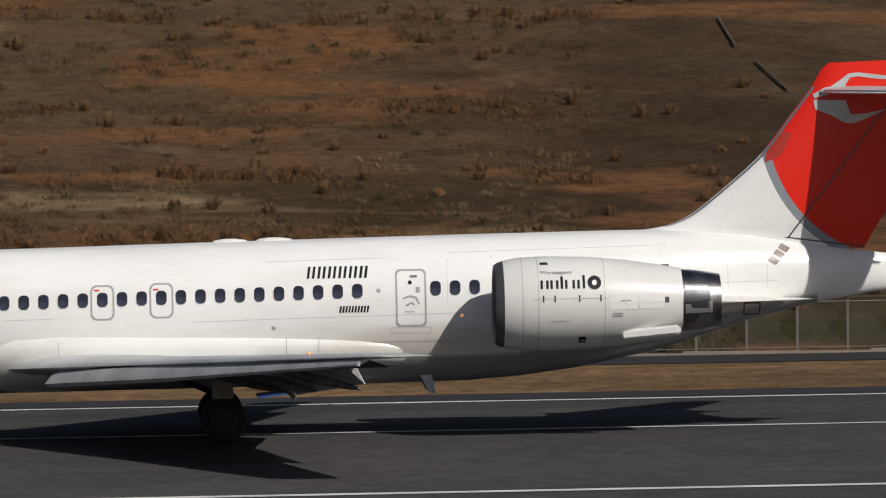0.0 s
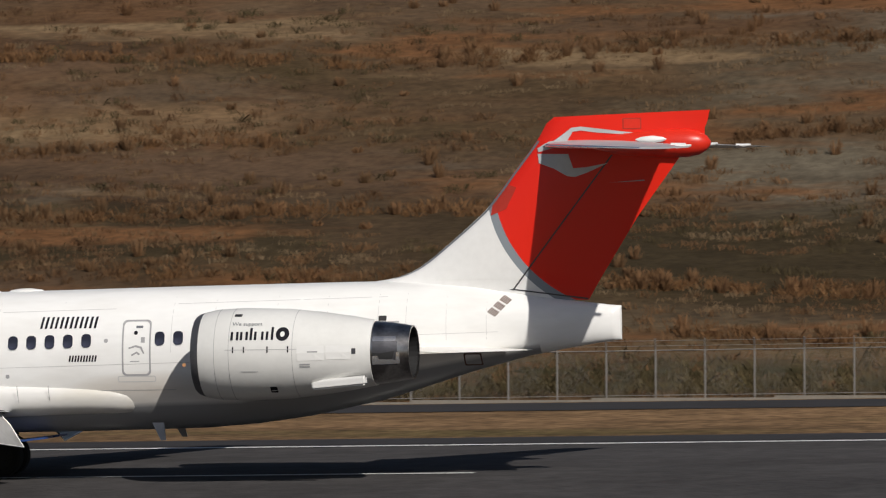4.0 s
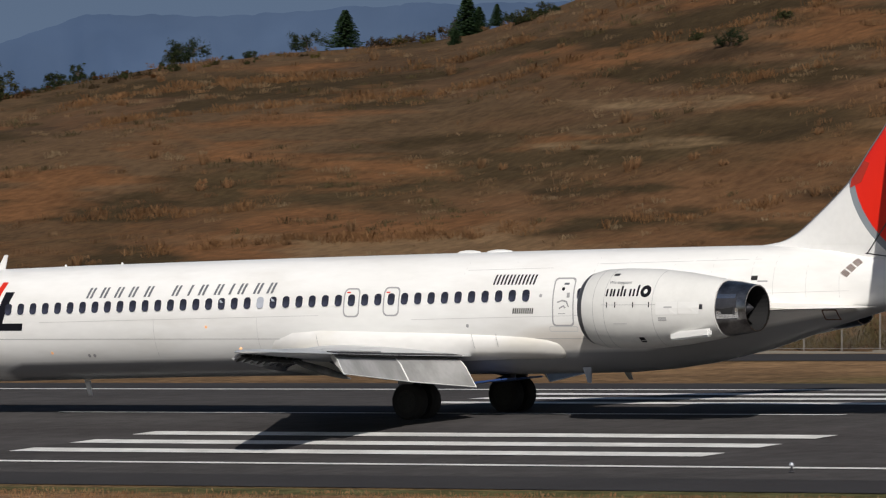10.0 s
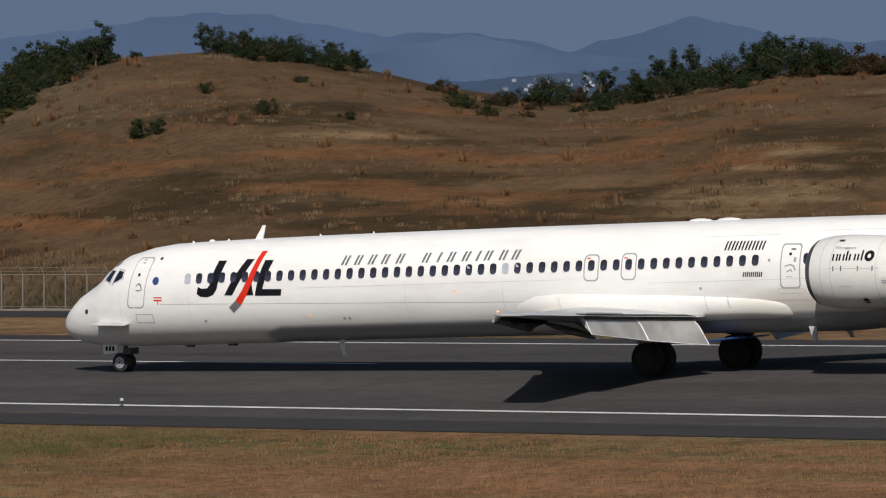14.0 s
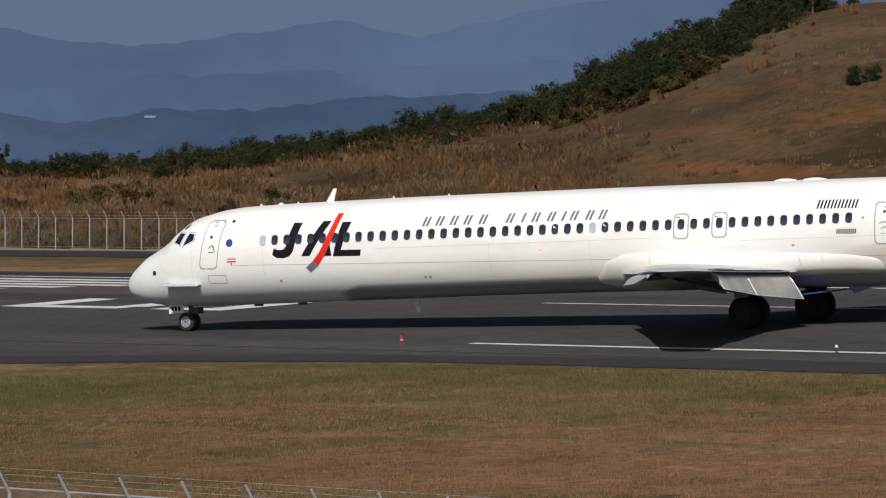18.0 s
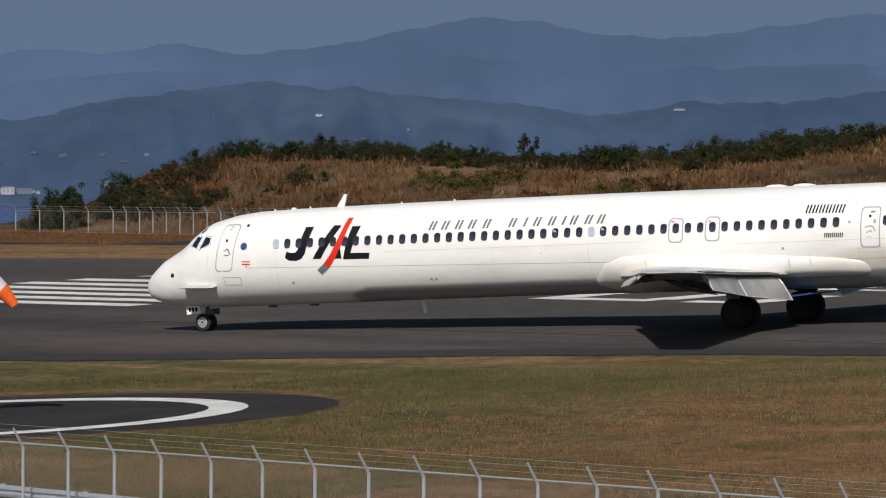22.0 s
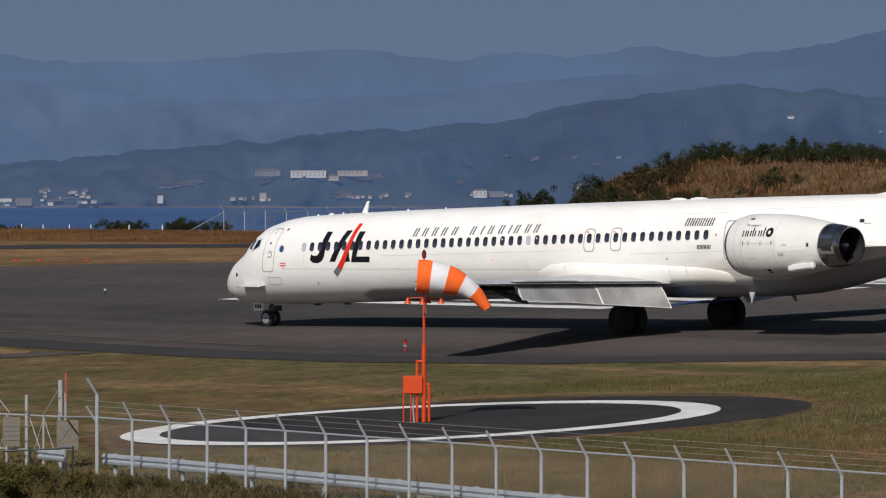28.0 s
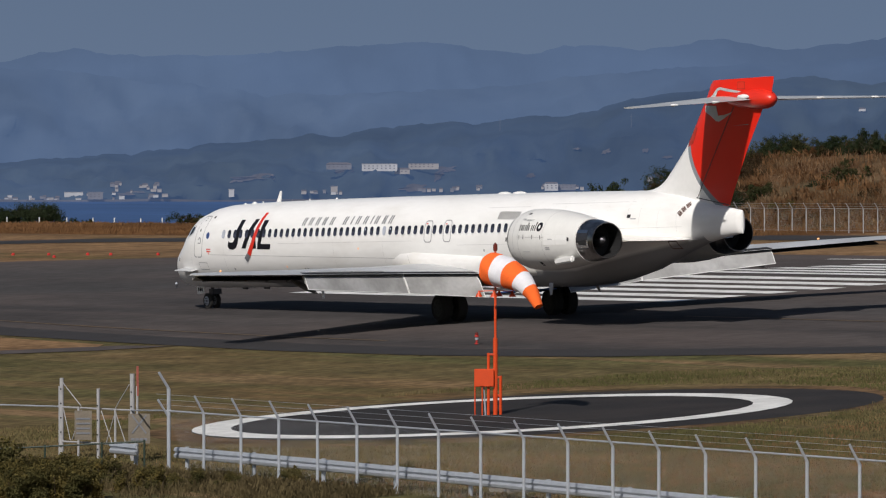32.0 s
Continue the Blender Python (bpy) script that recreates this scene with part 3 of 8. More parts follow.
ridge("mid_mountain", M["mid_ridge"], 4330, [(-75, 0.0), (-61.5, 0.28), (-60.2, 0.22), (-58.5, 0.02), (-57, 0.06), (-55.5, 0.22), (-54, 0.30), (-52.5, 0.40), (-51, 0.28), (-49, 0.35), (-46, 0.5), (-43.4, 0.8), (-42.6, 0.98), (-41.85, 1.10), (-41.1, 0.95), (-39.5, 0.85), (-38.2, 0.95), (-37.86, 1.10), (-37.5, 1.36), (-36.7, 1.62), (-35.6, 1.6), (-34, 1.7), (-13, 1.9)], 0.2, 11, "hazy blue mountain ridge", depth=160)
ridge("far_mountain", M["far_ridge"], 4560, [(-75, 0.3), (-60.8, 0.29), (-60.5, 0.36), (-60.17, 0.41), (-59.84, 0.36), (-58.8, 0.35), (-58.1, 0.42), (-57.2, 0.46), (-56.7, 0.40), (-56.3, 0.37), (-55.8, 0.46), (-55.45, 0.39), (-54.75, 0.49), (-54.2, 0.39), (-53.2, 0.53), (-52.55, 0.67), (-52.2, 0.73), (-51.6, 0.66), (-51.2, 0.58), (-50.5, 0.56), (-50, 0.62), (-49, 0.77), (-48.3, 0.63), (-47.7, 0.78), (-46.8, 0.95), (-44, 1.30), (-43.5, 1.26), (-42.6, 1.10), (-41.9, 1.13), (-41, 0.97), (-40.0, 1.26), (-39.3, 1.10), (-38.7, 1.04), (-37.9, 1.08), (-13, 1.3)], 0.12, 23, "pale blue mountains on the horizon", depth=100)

sky_wall = bpy.data.materials.new("hazy_sky")
sky_wall.use_nodes = True
n, l = sky_wall.node_tree.nodes, sky_wall.node_tree.links
geo = n.new("ShaderNodeNewGeometry")
sep = n.new("ShaderNodeSeparateXYZ")
l.new(geo.outputs["Position"], sep.inputs[0])
mr = n.new("ShaderNodeMapRange")
mr.inputs["From Min"].default_value, mr.inputs["From Max"].default_value = 20, 160
l.new(sep.outputs["Z"], mr.inputs["Value"])
cr = n.new("ShaderNodeValToRGB")
cr.color_ramp.elements[0].color, cr.color_ramp.elements[1].color = (0.118, 0.168, 0.252, 1), (0.104, 0.150, 0.222, 1)
l.new(mr.outputs[0], cr.inputs[0])
em = n.new("ShaderNodeEmission")
l.new(cr.outputs[0], em.inputs[0])
l.new(em.outputs[0], n["Material Output"].inputs[0])
bm = bmesh.new()
lo, hi = [[bm.verts.new(polar(-80 + 2 * i, 4800, z)) for i in range(45)] for z in (-100, 420)]
for i in range(44):
    bm.faces.new((lo[i], lo[i + 1], hi[i + 1], hi[i]))
tagged(obj("sky_backdrop", bm, sky_wall), "pale hazy blue sky near the horizon", "sky", kind="structure")

# ---- the airliner; x runs aft from the first cabin window, y to starboard, z up from the runway ----
TOP = [(-6.51, 1.66), (-6.39, 1.96), (-6.13, 2.22), (-5.62, 2.62), (-4.8, 3.04), (-4.45, 3.27), (-4.11, 3.56), (-3.64, 3.87), (-3.3, 4.02), (-2.38, 4.24), (-1.52, 4.35), (0, 4.42), (1.5, 4.47), (5.3, 4.58), (12.2, 4.73), (19.3, 4.86), (25.4, 4.95), (28, 4.98), (30, 5.0), (31, 4.97), (32.5, 4.84), (33.4, 4.68), (34.6, 4.49), (36.12, 4.3)]
BOTTOM = [(-6.51, 1.6), (-6.39, 1.33), (-6.14, 1.17), (-5.5, 0.98), (-4.69, 0.9), (-3.31, 0.88), (-0.9, 0.92), (5.4, 1.06), (11, 1.17), (22.5, 1.27), (25.4, 1.32), (26.8, 1.42), (28.2, 1.6), (30.07, 1.98), (31.06, 2.27), (32.47, 2.7), (33.88, 3.06), (35, 3.26), (36.12, 3.43)]
HALF = [(-6.51, 0.03), (-6.43, 0.22), (-6.2, 0.42), (-5.7, 0.72), (-4.85, 1.06), (-4.15, 1.29), (-3.3, 1.49), (-2.38, 1.61), (-1.52, 1.65), (0, 1.67), (25.4, 1.66), (28.2, 1.52), (30.07, 1.3), (31.06, 1.13), (32.47, 0.86), (33.88, 0.58), (35, 0.38), (36.0, 0.20), (36.2, 0.12), (36.24, 0.03)]


def hull(u):
    t, b, h = lerp(TOP, u), lerp(BOTTOM, u), lerp(HALF, u)
    return (t + b) / 2, (t - b) / 2, h


def side(u, w):
    """Half-width of the hull at station u and height w."""
    zc, hh, h = hull(u)
    q = max(-0.999, min(0.999, (w - zc) / hh))
    return h * (1 - abs(q) ** 2.15) ** (1 / 2.15)


def hull_ring(u, n=96):
    zc, hh, h = hull(u)
    ring = []
    for i in range(n):
        t = 2 * math.pi * i / n
        c, s = math.cos(t), math.sin(t)
        e = 2 / 2.15
        ring.append((u, h * math.copysign(abs(c) ** e, c), zc + hh * math.copysign(abs(s) ** e, s)))
    return ring


def skin(name, outline, parent, material, port=-1, lift=0.006, surface=side, label="", step=0.25):
    """A thin painted shape that follows the hull: outline in (u, w)."""
    bm = bmesh.new()
    f = bm.faces.new([bm.verts.new((u, 0, w)) for u, w in outline])
    bmesh.ops.triangulate(bm, faces=[f])
    us, ws = [p[0] for p in outline], [p[1] for p in outline]
    for lo, hi, no in ((min(us), max(us), (1, 0, 0)), (min(ws), max(ws), (0, 0, 1))):
        k = int((hi - lo) / step)
        for i in range(1, k + 1):
            c = lo + (hi - lo) * i / (k + 1)
            bmesh.ops.bisect_plane(bm, geom=bm.verts[:] + bm.edges[:] + bm.faces[:], plane_co=(c * no[0], 0, c * no[2]), plane_no=no)
    for v in bm.verts:
        v.co.y = port * (surface(v.co.x, v.co.z) + lift)
    bm.normal_update()
    for f in bm.faces:
        if f.normal.y * port < 0:
            f.normal_flip()
    return part(name, bm, material, parent, label)


def rounded(u0, u1, w0, w1, r, n=5):
    pts = []
    for cu, cw, a in ((u1 - r, w1 - r, 0), (u0 + r, w1 - r, 90), (u0 + r, w0 + r, 180), (u1 - r, w0 + r, 270)):
        for i in range(n + 1):
            t = radians(a + 90 * i / n)
            pts.append((cu + r * math.cos(t), cw + r * math.sin(t)))
    return pts


def outline_band(name, pts, width, parent, material, port=-1, lift=0.005, slope=0.0):
    """A closed thin band round an opening."""
    cu, cw = sum(p[0] for p in pts) / len(pts), sum(p[1] for p in pts) / len(pts)
    su, sw = max(p[0] for p in pts) - cu, max(p[1] for p in pts) - cw
    bm = bmesh.new()
    rows = []
    for k in (1, 0):
        rows.append([bm.verts.new((cu + (u - cu) * (1 - (0 if k else width / su)), 0, cw + (w - cw) * (1 - (0 if k else width / sw)))) for u, w in pts])
    n = len(pts)
    for i in range(n):
        j = (i + 1) % n
        bm.faces.new((rows[0][i], rows[0][j], rows[1][j], rows[1][i]))
    for k in range(1, 12):
        c = cw - sw + 2 * sw * k / 12
        bmesh.ops.bisect_plane(bm, geom=bm.verts[:] + bm.edges[:] + bm.faces[:], plane_co=(0, 0, c), plane_no=(0, 0, 1))
    for v in bm.verts:
        v.co.y = port * (side(v.co.x, v.co.z) + lift)
    bm.normal_update()
    for f in bm.faces:
        if f.normal.y * port < 0:
            f.normal_flip()
    return part(name, bm, material, parent)


def wing_section(le, te, z, y, thick, n=14, droop=0.0):
    """A closed airfoil ring at span y."""
    ring = []
    c = te - le
    for i in range(2 * n):
        t = i / n
        up = t < 1
        s = t if up else 2 - t
        xx = (1 - math.cos(math.pi * s)) / 2
        h = thick * c * 2.6 * (0.2969 * math.sqrt(xx) - 0.126 * xx - 0.3516 * xx ** 2 + 0.2843 * xx ** 3 - 0.1015 * xx ** 4) * 1.9
        ring.append((le + xx * c, y, z - droop * xx + (h if up else -0.55 * h)))
    return ring


def fin_paint():
    """White fin with a red disc that runs off its rear and a grey band along the disc."""
    m = shade("tail_paint", (0.80, 0.80, 0.79), 0.3, spread=0.04, grain=0.6, fine=6)
    n, l = m.node_tree.nodes, m.node_tree.links
    b = n["Principled BSDF"]
    src = b.inputs["Base Color"].links[0].from_socket
    co = n.new("ShaderNodeTexCoord")
    flatten = n.new("ShaderNodeVectorMath")
    flatten.operation = "MULTIPLY"
    flatten.inputs[1].default_value = (1, 0, 1)
    l.new(co.outputs["Object"], flatten.inputs[0])
    dist = n.new("ShaderNodeVectorMath")
    dist.operation = "DISTANCE"
    dist.inputs[1].default_value = (36.45, 0, 7.62)
    l.new(flatten.outputs[0], dist.inputs[0])
    last = src
    for edge, colour in ((3.66, (0.24, 0.27, 0.30, 1)), (3.45, (0.74, 0.020, 0.008, 1))):
        less = n.new("ShaderNodeMath")
        less.operation = "LESS_THAN"
        less.inputs[1].default_value = edge
        l.new(dist.outputs["Value"], less.inputs[0])
        mix = n.new("ShaderNodeMix")
        mix.data_type = "RGBA"
        l.new(less.outputs[0], mix.inputs["Factor"])
        l.new(last, mix.inputs["A"])
        mix.inputs["B"].default_value = colour
        last = mix.outputs["Result"]
    l.new(last, b.inputs["Base Color"])
    return m


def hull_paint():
    """White hull with a dark grey painted belly, widened aft as painted shade."""
    m = shade("hull_paint", (0.86, 0.86, 0.85), 0.28, spread=0.04, grain=0.5, fine=6, second=(0.82, 0.82, 0.805), mix_scale=0.35, stretch=(0.3, 1, 1))
    n, l = m.node_tree.nodes, m.node_tree.links
    b = n["Principled BSDF"]
    src = b.inputs["Base Color"].links[0].from_socket
    co = n.new("ShaderNodeTexCoord")
    sep = n.new("ShaderNodeSeparateXYZ")
    l.new(co.outputs["Object"], sep.inputs[0])

    def math_node(kind, a, b_):
        q = n.new("ShaderNodeMath")
        q.operation = kind
        for i, v in enumerate((a, b_)):
            if isinstance(v, (int, float)):
                q.inputs[i].default_value = v
            else:
                l.new(v, q.inputs[i])
        return q.outputs[0]
    grime = n.new("ShaderNodeTexNoise")
    grime.inputs["Scale"].default_value, grime.inputs["Detail"].default_value = 1.1, 6
    stretch = n.new("ShaderNodeMapping")
    stretch.inputs["Scale"].default_value = (0.35, 1.0, 1.6)
    l.new(co.outputs["Object"], stretch.inputs["Vector"])
    l.new(stretch.outputs[0], grime.inputs["Vector"])
    span = n.new("ShaderNodeMapRange")
    span.inputs["From Min"].default_value, span.inputs["From Max"].default_value, span.inputs["To Max"].default_value = 0.50, 0.80, 0.42
    l.new(grime.outputs["Fac"], span.inputs["Value"])
    dirty = n.new("ShaderNodeMix")
    dirty.data_type = "RGBA"
    l.new(span.outputs[0], dirty.inputs["Factor"])
    l.new(src, dirty.inputs["A"])
    dirty.inputs["B"].default_value = (0.62, 0.60, 0.56, 1)
    src = dirty.outputs["Result"]
    # brown exhaust and oil stain behind the wing root
    du = math_node("MULTIPLY", math_node("SUBTRACT", sep.outputs["X"], 24.5), 0.42)
    dw = math_node("MULTIPLY", math_node("SUBTRACT", sep.outputs["Z"], 2.35), 1.9)
    spot = math_node("MAXIMUM", math_node("SUBTRACT", 1.0, math_node("ADD", math_node("MULTIPLY", du, du), math_node("MULTIPLY", dw, dw))), 0.0)
    stain = n.new("ShaderNodeMix")
    stain.data_type = "RGBA"
    l.new(math_node("MULTIPLY", spot, math_node("MULTIPLY", grime.outputs["Fac"], 1.0)), stain.inputs["Factor"])
    l.new(src, stain.inputs["A"])
    stain.inputs["B"].default_value = (0.46, 0.37, 0.27, 1)
    src = stain.outputs["Result"]
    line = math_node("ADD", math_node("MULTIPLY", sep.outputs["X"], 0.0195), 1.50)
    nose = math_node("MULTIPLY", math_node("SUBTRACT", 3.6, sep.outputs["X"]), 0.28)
    # grey climbs the rear hull to stand for shade below engine and pylon
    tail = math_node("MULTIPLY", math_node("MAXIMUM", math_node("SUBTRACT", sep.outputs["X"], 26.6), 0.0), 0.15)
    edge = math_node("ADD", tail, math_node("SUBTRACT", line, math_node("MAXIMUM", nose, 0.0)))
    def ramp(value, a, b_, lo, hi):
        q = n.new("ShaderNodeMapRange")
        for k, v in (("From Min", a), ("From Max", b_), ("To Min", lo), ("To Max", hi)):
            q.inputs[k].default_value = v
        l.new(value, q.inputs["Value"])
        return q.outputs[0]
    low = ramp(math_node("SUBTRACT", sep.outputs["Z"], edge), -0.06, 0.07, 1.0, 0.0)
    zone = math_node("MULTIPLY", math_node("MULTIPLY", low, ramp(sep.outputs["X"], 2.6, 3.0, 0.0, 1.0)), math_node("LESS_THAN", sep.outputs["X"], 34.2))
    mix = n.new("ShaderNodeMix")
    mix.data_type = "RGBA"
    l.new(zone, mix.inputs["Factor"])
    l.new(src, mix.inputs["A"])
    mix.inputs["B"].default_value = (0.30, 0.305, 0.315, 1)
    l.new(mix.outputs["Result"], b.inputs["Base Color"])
    return m


def make_airliner():
    jet = tagged(new("airliner"), "white twin-engined jet airliner with a red tail disc rolling on asphalt", "airplane")
    us = [-6.51, -6.45, -6.39, -6.26, -6.13, -5.88, -5.62, -5.35, -5.07, -4.8, -4.63, -4.45, -4.29, -4.11, -3.87, -3.64, -3.46, -3.3, -2.86, -2.38, -1.9, -1.52, -0.8, 0, 1.5, 5.3, 9, 12.2, 16, 19.3, 22.5, 25.4, 26.1, 26.8, 27.5, 28.2, 29.1, 30.07, 30.6, 31.06, 31.8, 32.47, 33.2, 33.88, 34.5, 35, 35.6, 36.0, 36.2, 36.24]
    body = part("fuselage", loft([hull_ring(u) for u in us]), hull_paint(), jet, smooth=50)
    # cabin windows
    pane_bm = bmesh.new()
    pts = rounded(-0.128, 0.128, -0.176, 0.176, 0.10, 4)
    f = pane_bm.faces.new([pane_bm.verts.new((u, 0, w)) for u, w in pts])
    for q in bmesh.ops.inset_region(pane_bm, faces=[f], thickness=0.012, depth=0.0)["faces"]:
        q.material_index = 1
    for q in bmesh.ops.inset_region(pane_bm, faces=[f], thickness=0.026, depth=0.0)["faces"]:
        q.material_index = 2
    for v in pane_bm.verts:
        v.co.y = -0.004 if max(abs(v.co.x) / 0.128, abs(v.co.z) / 0.176) < 0.94 else -0.012
    pane = obj("cabin_window", pane_bm, M["pane"])
    pane.data.materials.append(M["seal"])
    pane.data.materials.append(M["black"])
    dark_mesh = pane.data
    pale_mesh = pane.data.copy()
    pale_mesh.materials[0] = M["pale_glass"]
    first = True
    for port in (-1, 1):
        for i in list(range(48)) + [51, 52, 53]:
            u = 0.4826 * i
            w = 3.21 + 0.01827 * u
            y = side(u, w)
            lean = math.atan2(side(u, w + 0.05) - side(u, w - 0.05), 0.1)
            m = Matrix.Translation((u, port * (y + 0.004), w)) @ Euler((port * -lean if port < 0 else -lean, 0, 0 if port < 0 else math.pi)).to_matrix().to_4x4()
            if port < 0:
                m = Matrix.Translation((u, -(y + 0.004), w)) @ Matrix.Rotation(lean, 4, "X")
            else:
                m = Matrix.Translation((u, y + 0.004, w)) @ Matrix.Rotation(math.pi, 4, "Z") @ Matrix.Rotation(lean, 4, "X")
            if first:
                o, first = pane, False
                o.parent = jet
                o.matrix_basis = m
            else:
                o = new("cabin_window", dark_mesh)
                o.parent, o.matrix_basis = jet, m
            if i in (0, 27):
                o.data = pale_mesh
                tagged(o, "cabin window with its white shade lowered")
    # doors and hatches
    for port in (-1, 1):
        for name, box_, r in (("overwing_exit", (16.11, 16.70, 3.00, 3.87), 0.16), ("overwing_exit", (17.56, 18.15, 3.03, 3.90), 0.16), ("rear_door", (23.62, 24.38, 2.72, 4.14), 0.12)):
            outline_band(name, rounded(*box_, r), 0.045, jet, M["seal"], port)
        fd = [(u + (w - 2.2) * 0.14, w) for u, w in rounded(-2.67, -1.91, 2.22, 3.94, 0.16)]
        outline_band("front_door", fd, 0.045, jet, M["seal"], port)
        outline_band("service_panel", rounded(-2.33, -1.58, 1.72, 2.02, 0.03), 0.02, jet, M["seal"], port)
        skin("door_handle", rounded(23.93, 24.03, 3.76, 3.86, 0.045), jet, M["ink"], port)
        skin("door_handle", rounded(-2.22, -2.11, 3.30, 3.41, 0.05), jet, M["ink"], port)
        for pts in ([(23.80, 3.44), (23.98, 3.50), (24.14, 3.46), (24.22, 3.28), (24.18, 3.28), (24.10, 3.42), (23.97, 3.45), (23.80, 3.40)], [(23.86, 3.26), (24.02, 3.34), (24.10, 3.27), (24.06, 3.24), (24.01, 3.29), (23.88, 3.22)],
                    [(23.84, 3.10), (24.08, 3.10), (24.08, 3.08), (23.84, 3.08)], [(24.12, 3.56), (24.22, 3.56), (24.22, 3.70), (24.12, 3.70)]):
            skin("door_lever", pts, jet, M["seal"], port, step=0.08)
        outline_band("door_surround", rounded(23.50, 24.50, 2.56, 2.72, 0.05), 0.02, jet, M["seam"], port)
        for pts in ([(-2.26, 2.98), (-2.12, 3.08), (-2.02, 3.02), (-1.96, 2.84), (-2.00, 2.84), (-2.06, 2.98), (-2.13, 3.03), (-2.24, 2.95)], [(-2.24, 2.84), (-2.02, 2.84), (-2.02, 2.80), (-2.24, 2.80)],
                    [(-2.16, 3.86), (-2.04, 3.86), (-2.04, 3.83), (-2.16, 3.83)], [(-2.16, 3.76), (-2.04, 3.76), (-2.04, 3.73), (-2.16, 3.73)]):
            skin("door_lever", pts, jet, M["grey_ink"], port, step=0.08)
        for i, (u0, u1) in enumerate(((23.98, 24.16), (16.2, 16.34), (17.65, 17.79))):
            skin("door_notice", rounded(u0, u1, 3.93 if i == 0 else 3.72, 3.99 if i == 0 else 3.76, 0.015), jet, M["grey_ink" if i == 0 else "red_ink"], port)
    # cockpit glazing
    for port in (-1, 1):
        skin("cockpit_window", [(-3.90, 3.18), (-3.60, 3.09), (-3.45, 3.48), (-3.74, 3.50)], jet, M["glass"], port, 0.009, step=0.07)
        skin("cockpit_window", [(-3.40, 3.05), (-2.97, 3.25), (-2.98, 3.46), (-3.22, 3.49)], jet, M["glass"], port, 0.009, step=0.07)
        skin("eyebrow_window", [(-3.64, 3.63), (-3.53, 3.61), (-3.38, 3.74), (-3.44, 3.84)], jet, M["glass"], port, 0.009, step=0.07)
        outline_band("window_frame", [(-3.46, 2.98), (-2.91, 3.22), (-2.92, 3.51), (-3.25, 3.55)], 0.03, jet, M["seal"], port, 0.004)
        outline_band("window_frame", [(-3.96, 3.16), (-3.56, 3.03), (-3.40, 3.52), (-3.77, 3.55)], 0.03, jet, M["seal"], port, 0.004)
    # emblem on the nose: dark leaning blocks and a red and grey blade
    for port in (-1, 1):
        for outline in ([(0.40, 2.70), (0.56, 2.60), (0.86, 2.58), (1.10, 2.66), (1.24, 2.84), (1.50, 3.80), (1.16, 3.80), (0.94, 2.98), (0.84, 2.88), (0.62, 2.87), (0.46, 2.93)],
                        [(1.56, 2.64), (1.90, 2.64), (2.56, 3.66), (2.66, 3.84), (2.34, 3.84)],
                        [(2.40, 2.64), (2.78, 2.64), (2.70, 3.10), (2.50, 3.10)],
                        [(2.84, 2.62), (3.92, 2.62), (3.96, 2.84), (3.16, 2.84), (3.48, 3.80), (3.12, 3.80)]):
            skin("emblem_block", outline, jet, M["ink"], port, 0.011)
        arc = [(1.72, 2.24), (2.02, 2.46), (2.30, 2.78), (2.54, 3.20), (2.72, 3.64), (2.84, 4.10)]
        wide = [(1.88, 2.06), (2.24, 2.32), (2.54, 2.70), (2.77, 3.14), (2.93, 3.60), (3.06, 4.10)]
        skin("emblem_blade", arc[1:] + list(reversed(wide[1:])), jet, M["red_ink"], port, 0.020, label="curved red blade of the emblem")
        skin("emblem_blade", arc[:2] + list(reversed(wide[:2])), jet, M["grey_ink"], port, 0.020, label="grey tip of the emblem blade")
        # title above the windows, as bars
        xs = [6.34, 6.86, 7.42, 7.96, 8.56, 9.62, 10.22, 10.62, 11.22, 11.78, 12.10, 12.70, 13.20]
        for k, u in enumerate(xs):
            w0, wid = 3.60 + 0.0183 * (u - 6.3), 0.0 if k in (6, 9) else 0.155
            for d in (0.0, wid) if wid else (0.0,):
                skin("title_bar", [(u + d, w0), (u + d + 0.085, w0), (u + d + 0.185, w0 + 0.32), (u + d + 0.10, w0 + 0.32)], jet, M["grey_ink"], port, 0.009, step=0.08)
        for k in range(6):
            for d in (0.0, 0.125):
                u = 21.44 + 0.258 * k + d
                skin("registration_bar", [(u, 3.94), (u + 0.062, 3.942), (u + 0.107, 4.235), (u + 0.045, 4.233)], jet, M["ink"], port, 0.009, step=0.08)
        for k in range(5):
            for d in (0.0, 0.075):
                u = 22.22 + 0.150 * k + d
                skin("type_bar", [(u, 3.095), (u + 0.045, 3.095), (u + 0.075, 3.255), (u + 0.03, 3.255)], jet, M["ink"], port, 0.009, step=0.08)
        skin("roundel", [(-1.38 + 0.14 * math.cos(a * 0.393), 3.14 + 0.14 * math.sin(a * 0.393)) for a in range(16)], jet, M["blue"], port, 0.006)
        skin("post_mark", rounded(-1.46, -1.10, 2.46, 2.51, 0.01), jet, M["red_ink"], port, 0.006)
        skin("post_mark", rounded(-1.46, -1.10, 2.56, 2.60, 0.01), jet, M["red_ink"], port, 0.006)
        skin("post_mark", rounded(-1.30, -1.26, 2.34, 2.455, 0.01), jet, M["red_ink"], port, 0.006)
        skin("static_port", rounded(-4.90, -4.72, 2.02, 2.18, 0.06), jet, M["dark_metal"], port, 0.006)
        skin("sensor_port", rounded(-1.45, -1.33, 3.84, 3.93, 0.04), jet, M["ink"], port, 0.006)
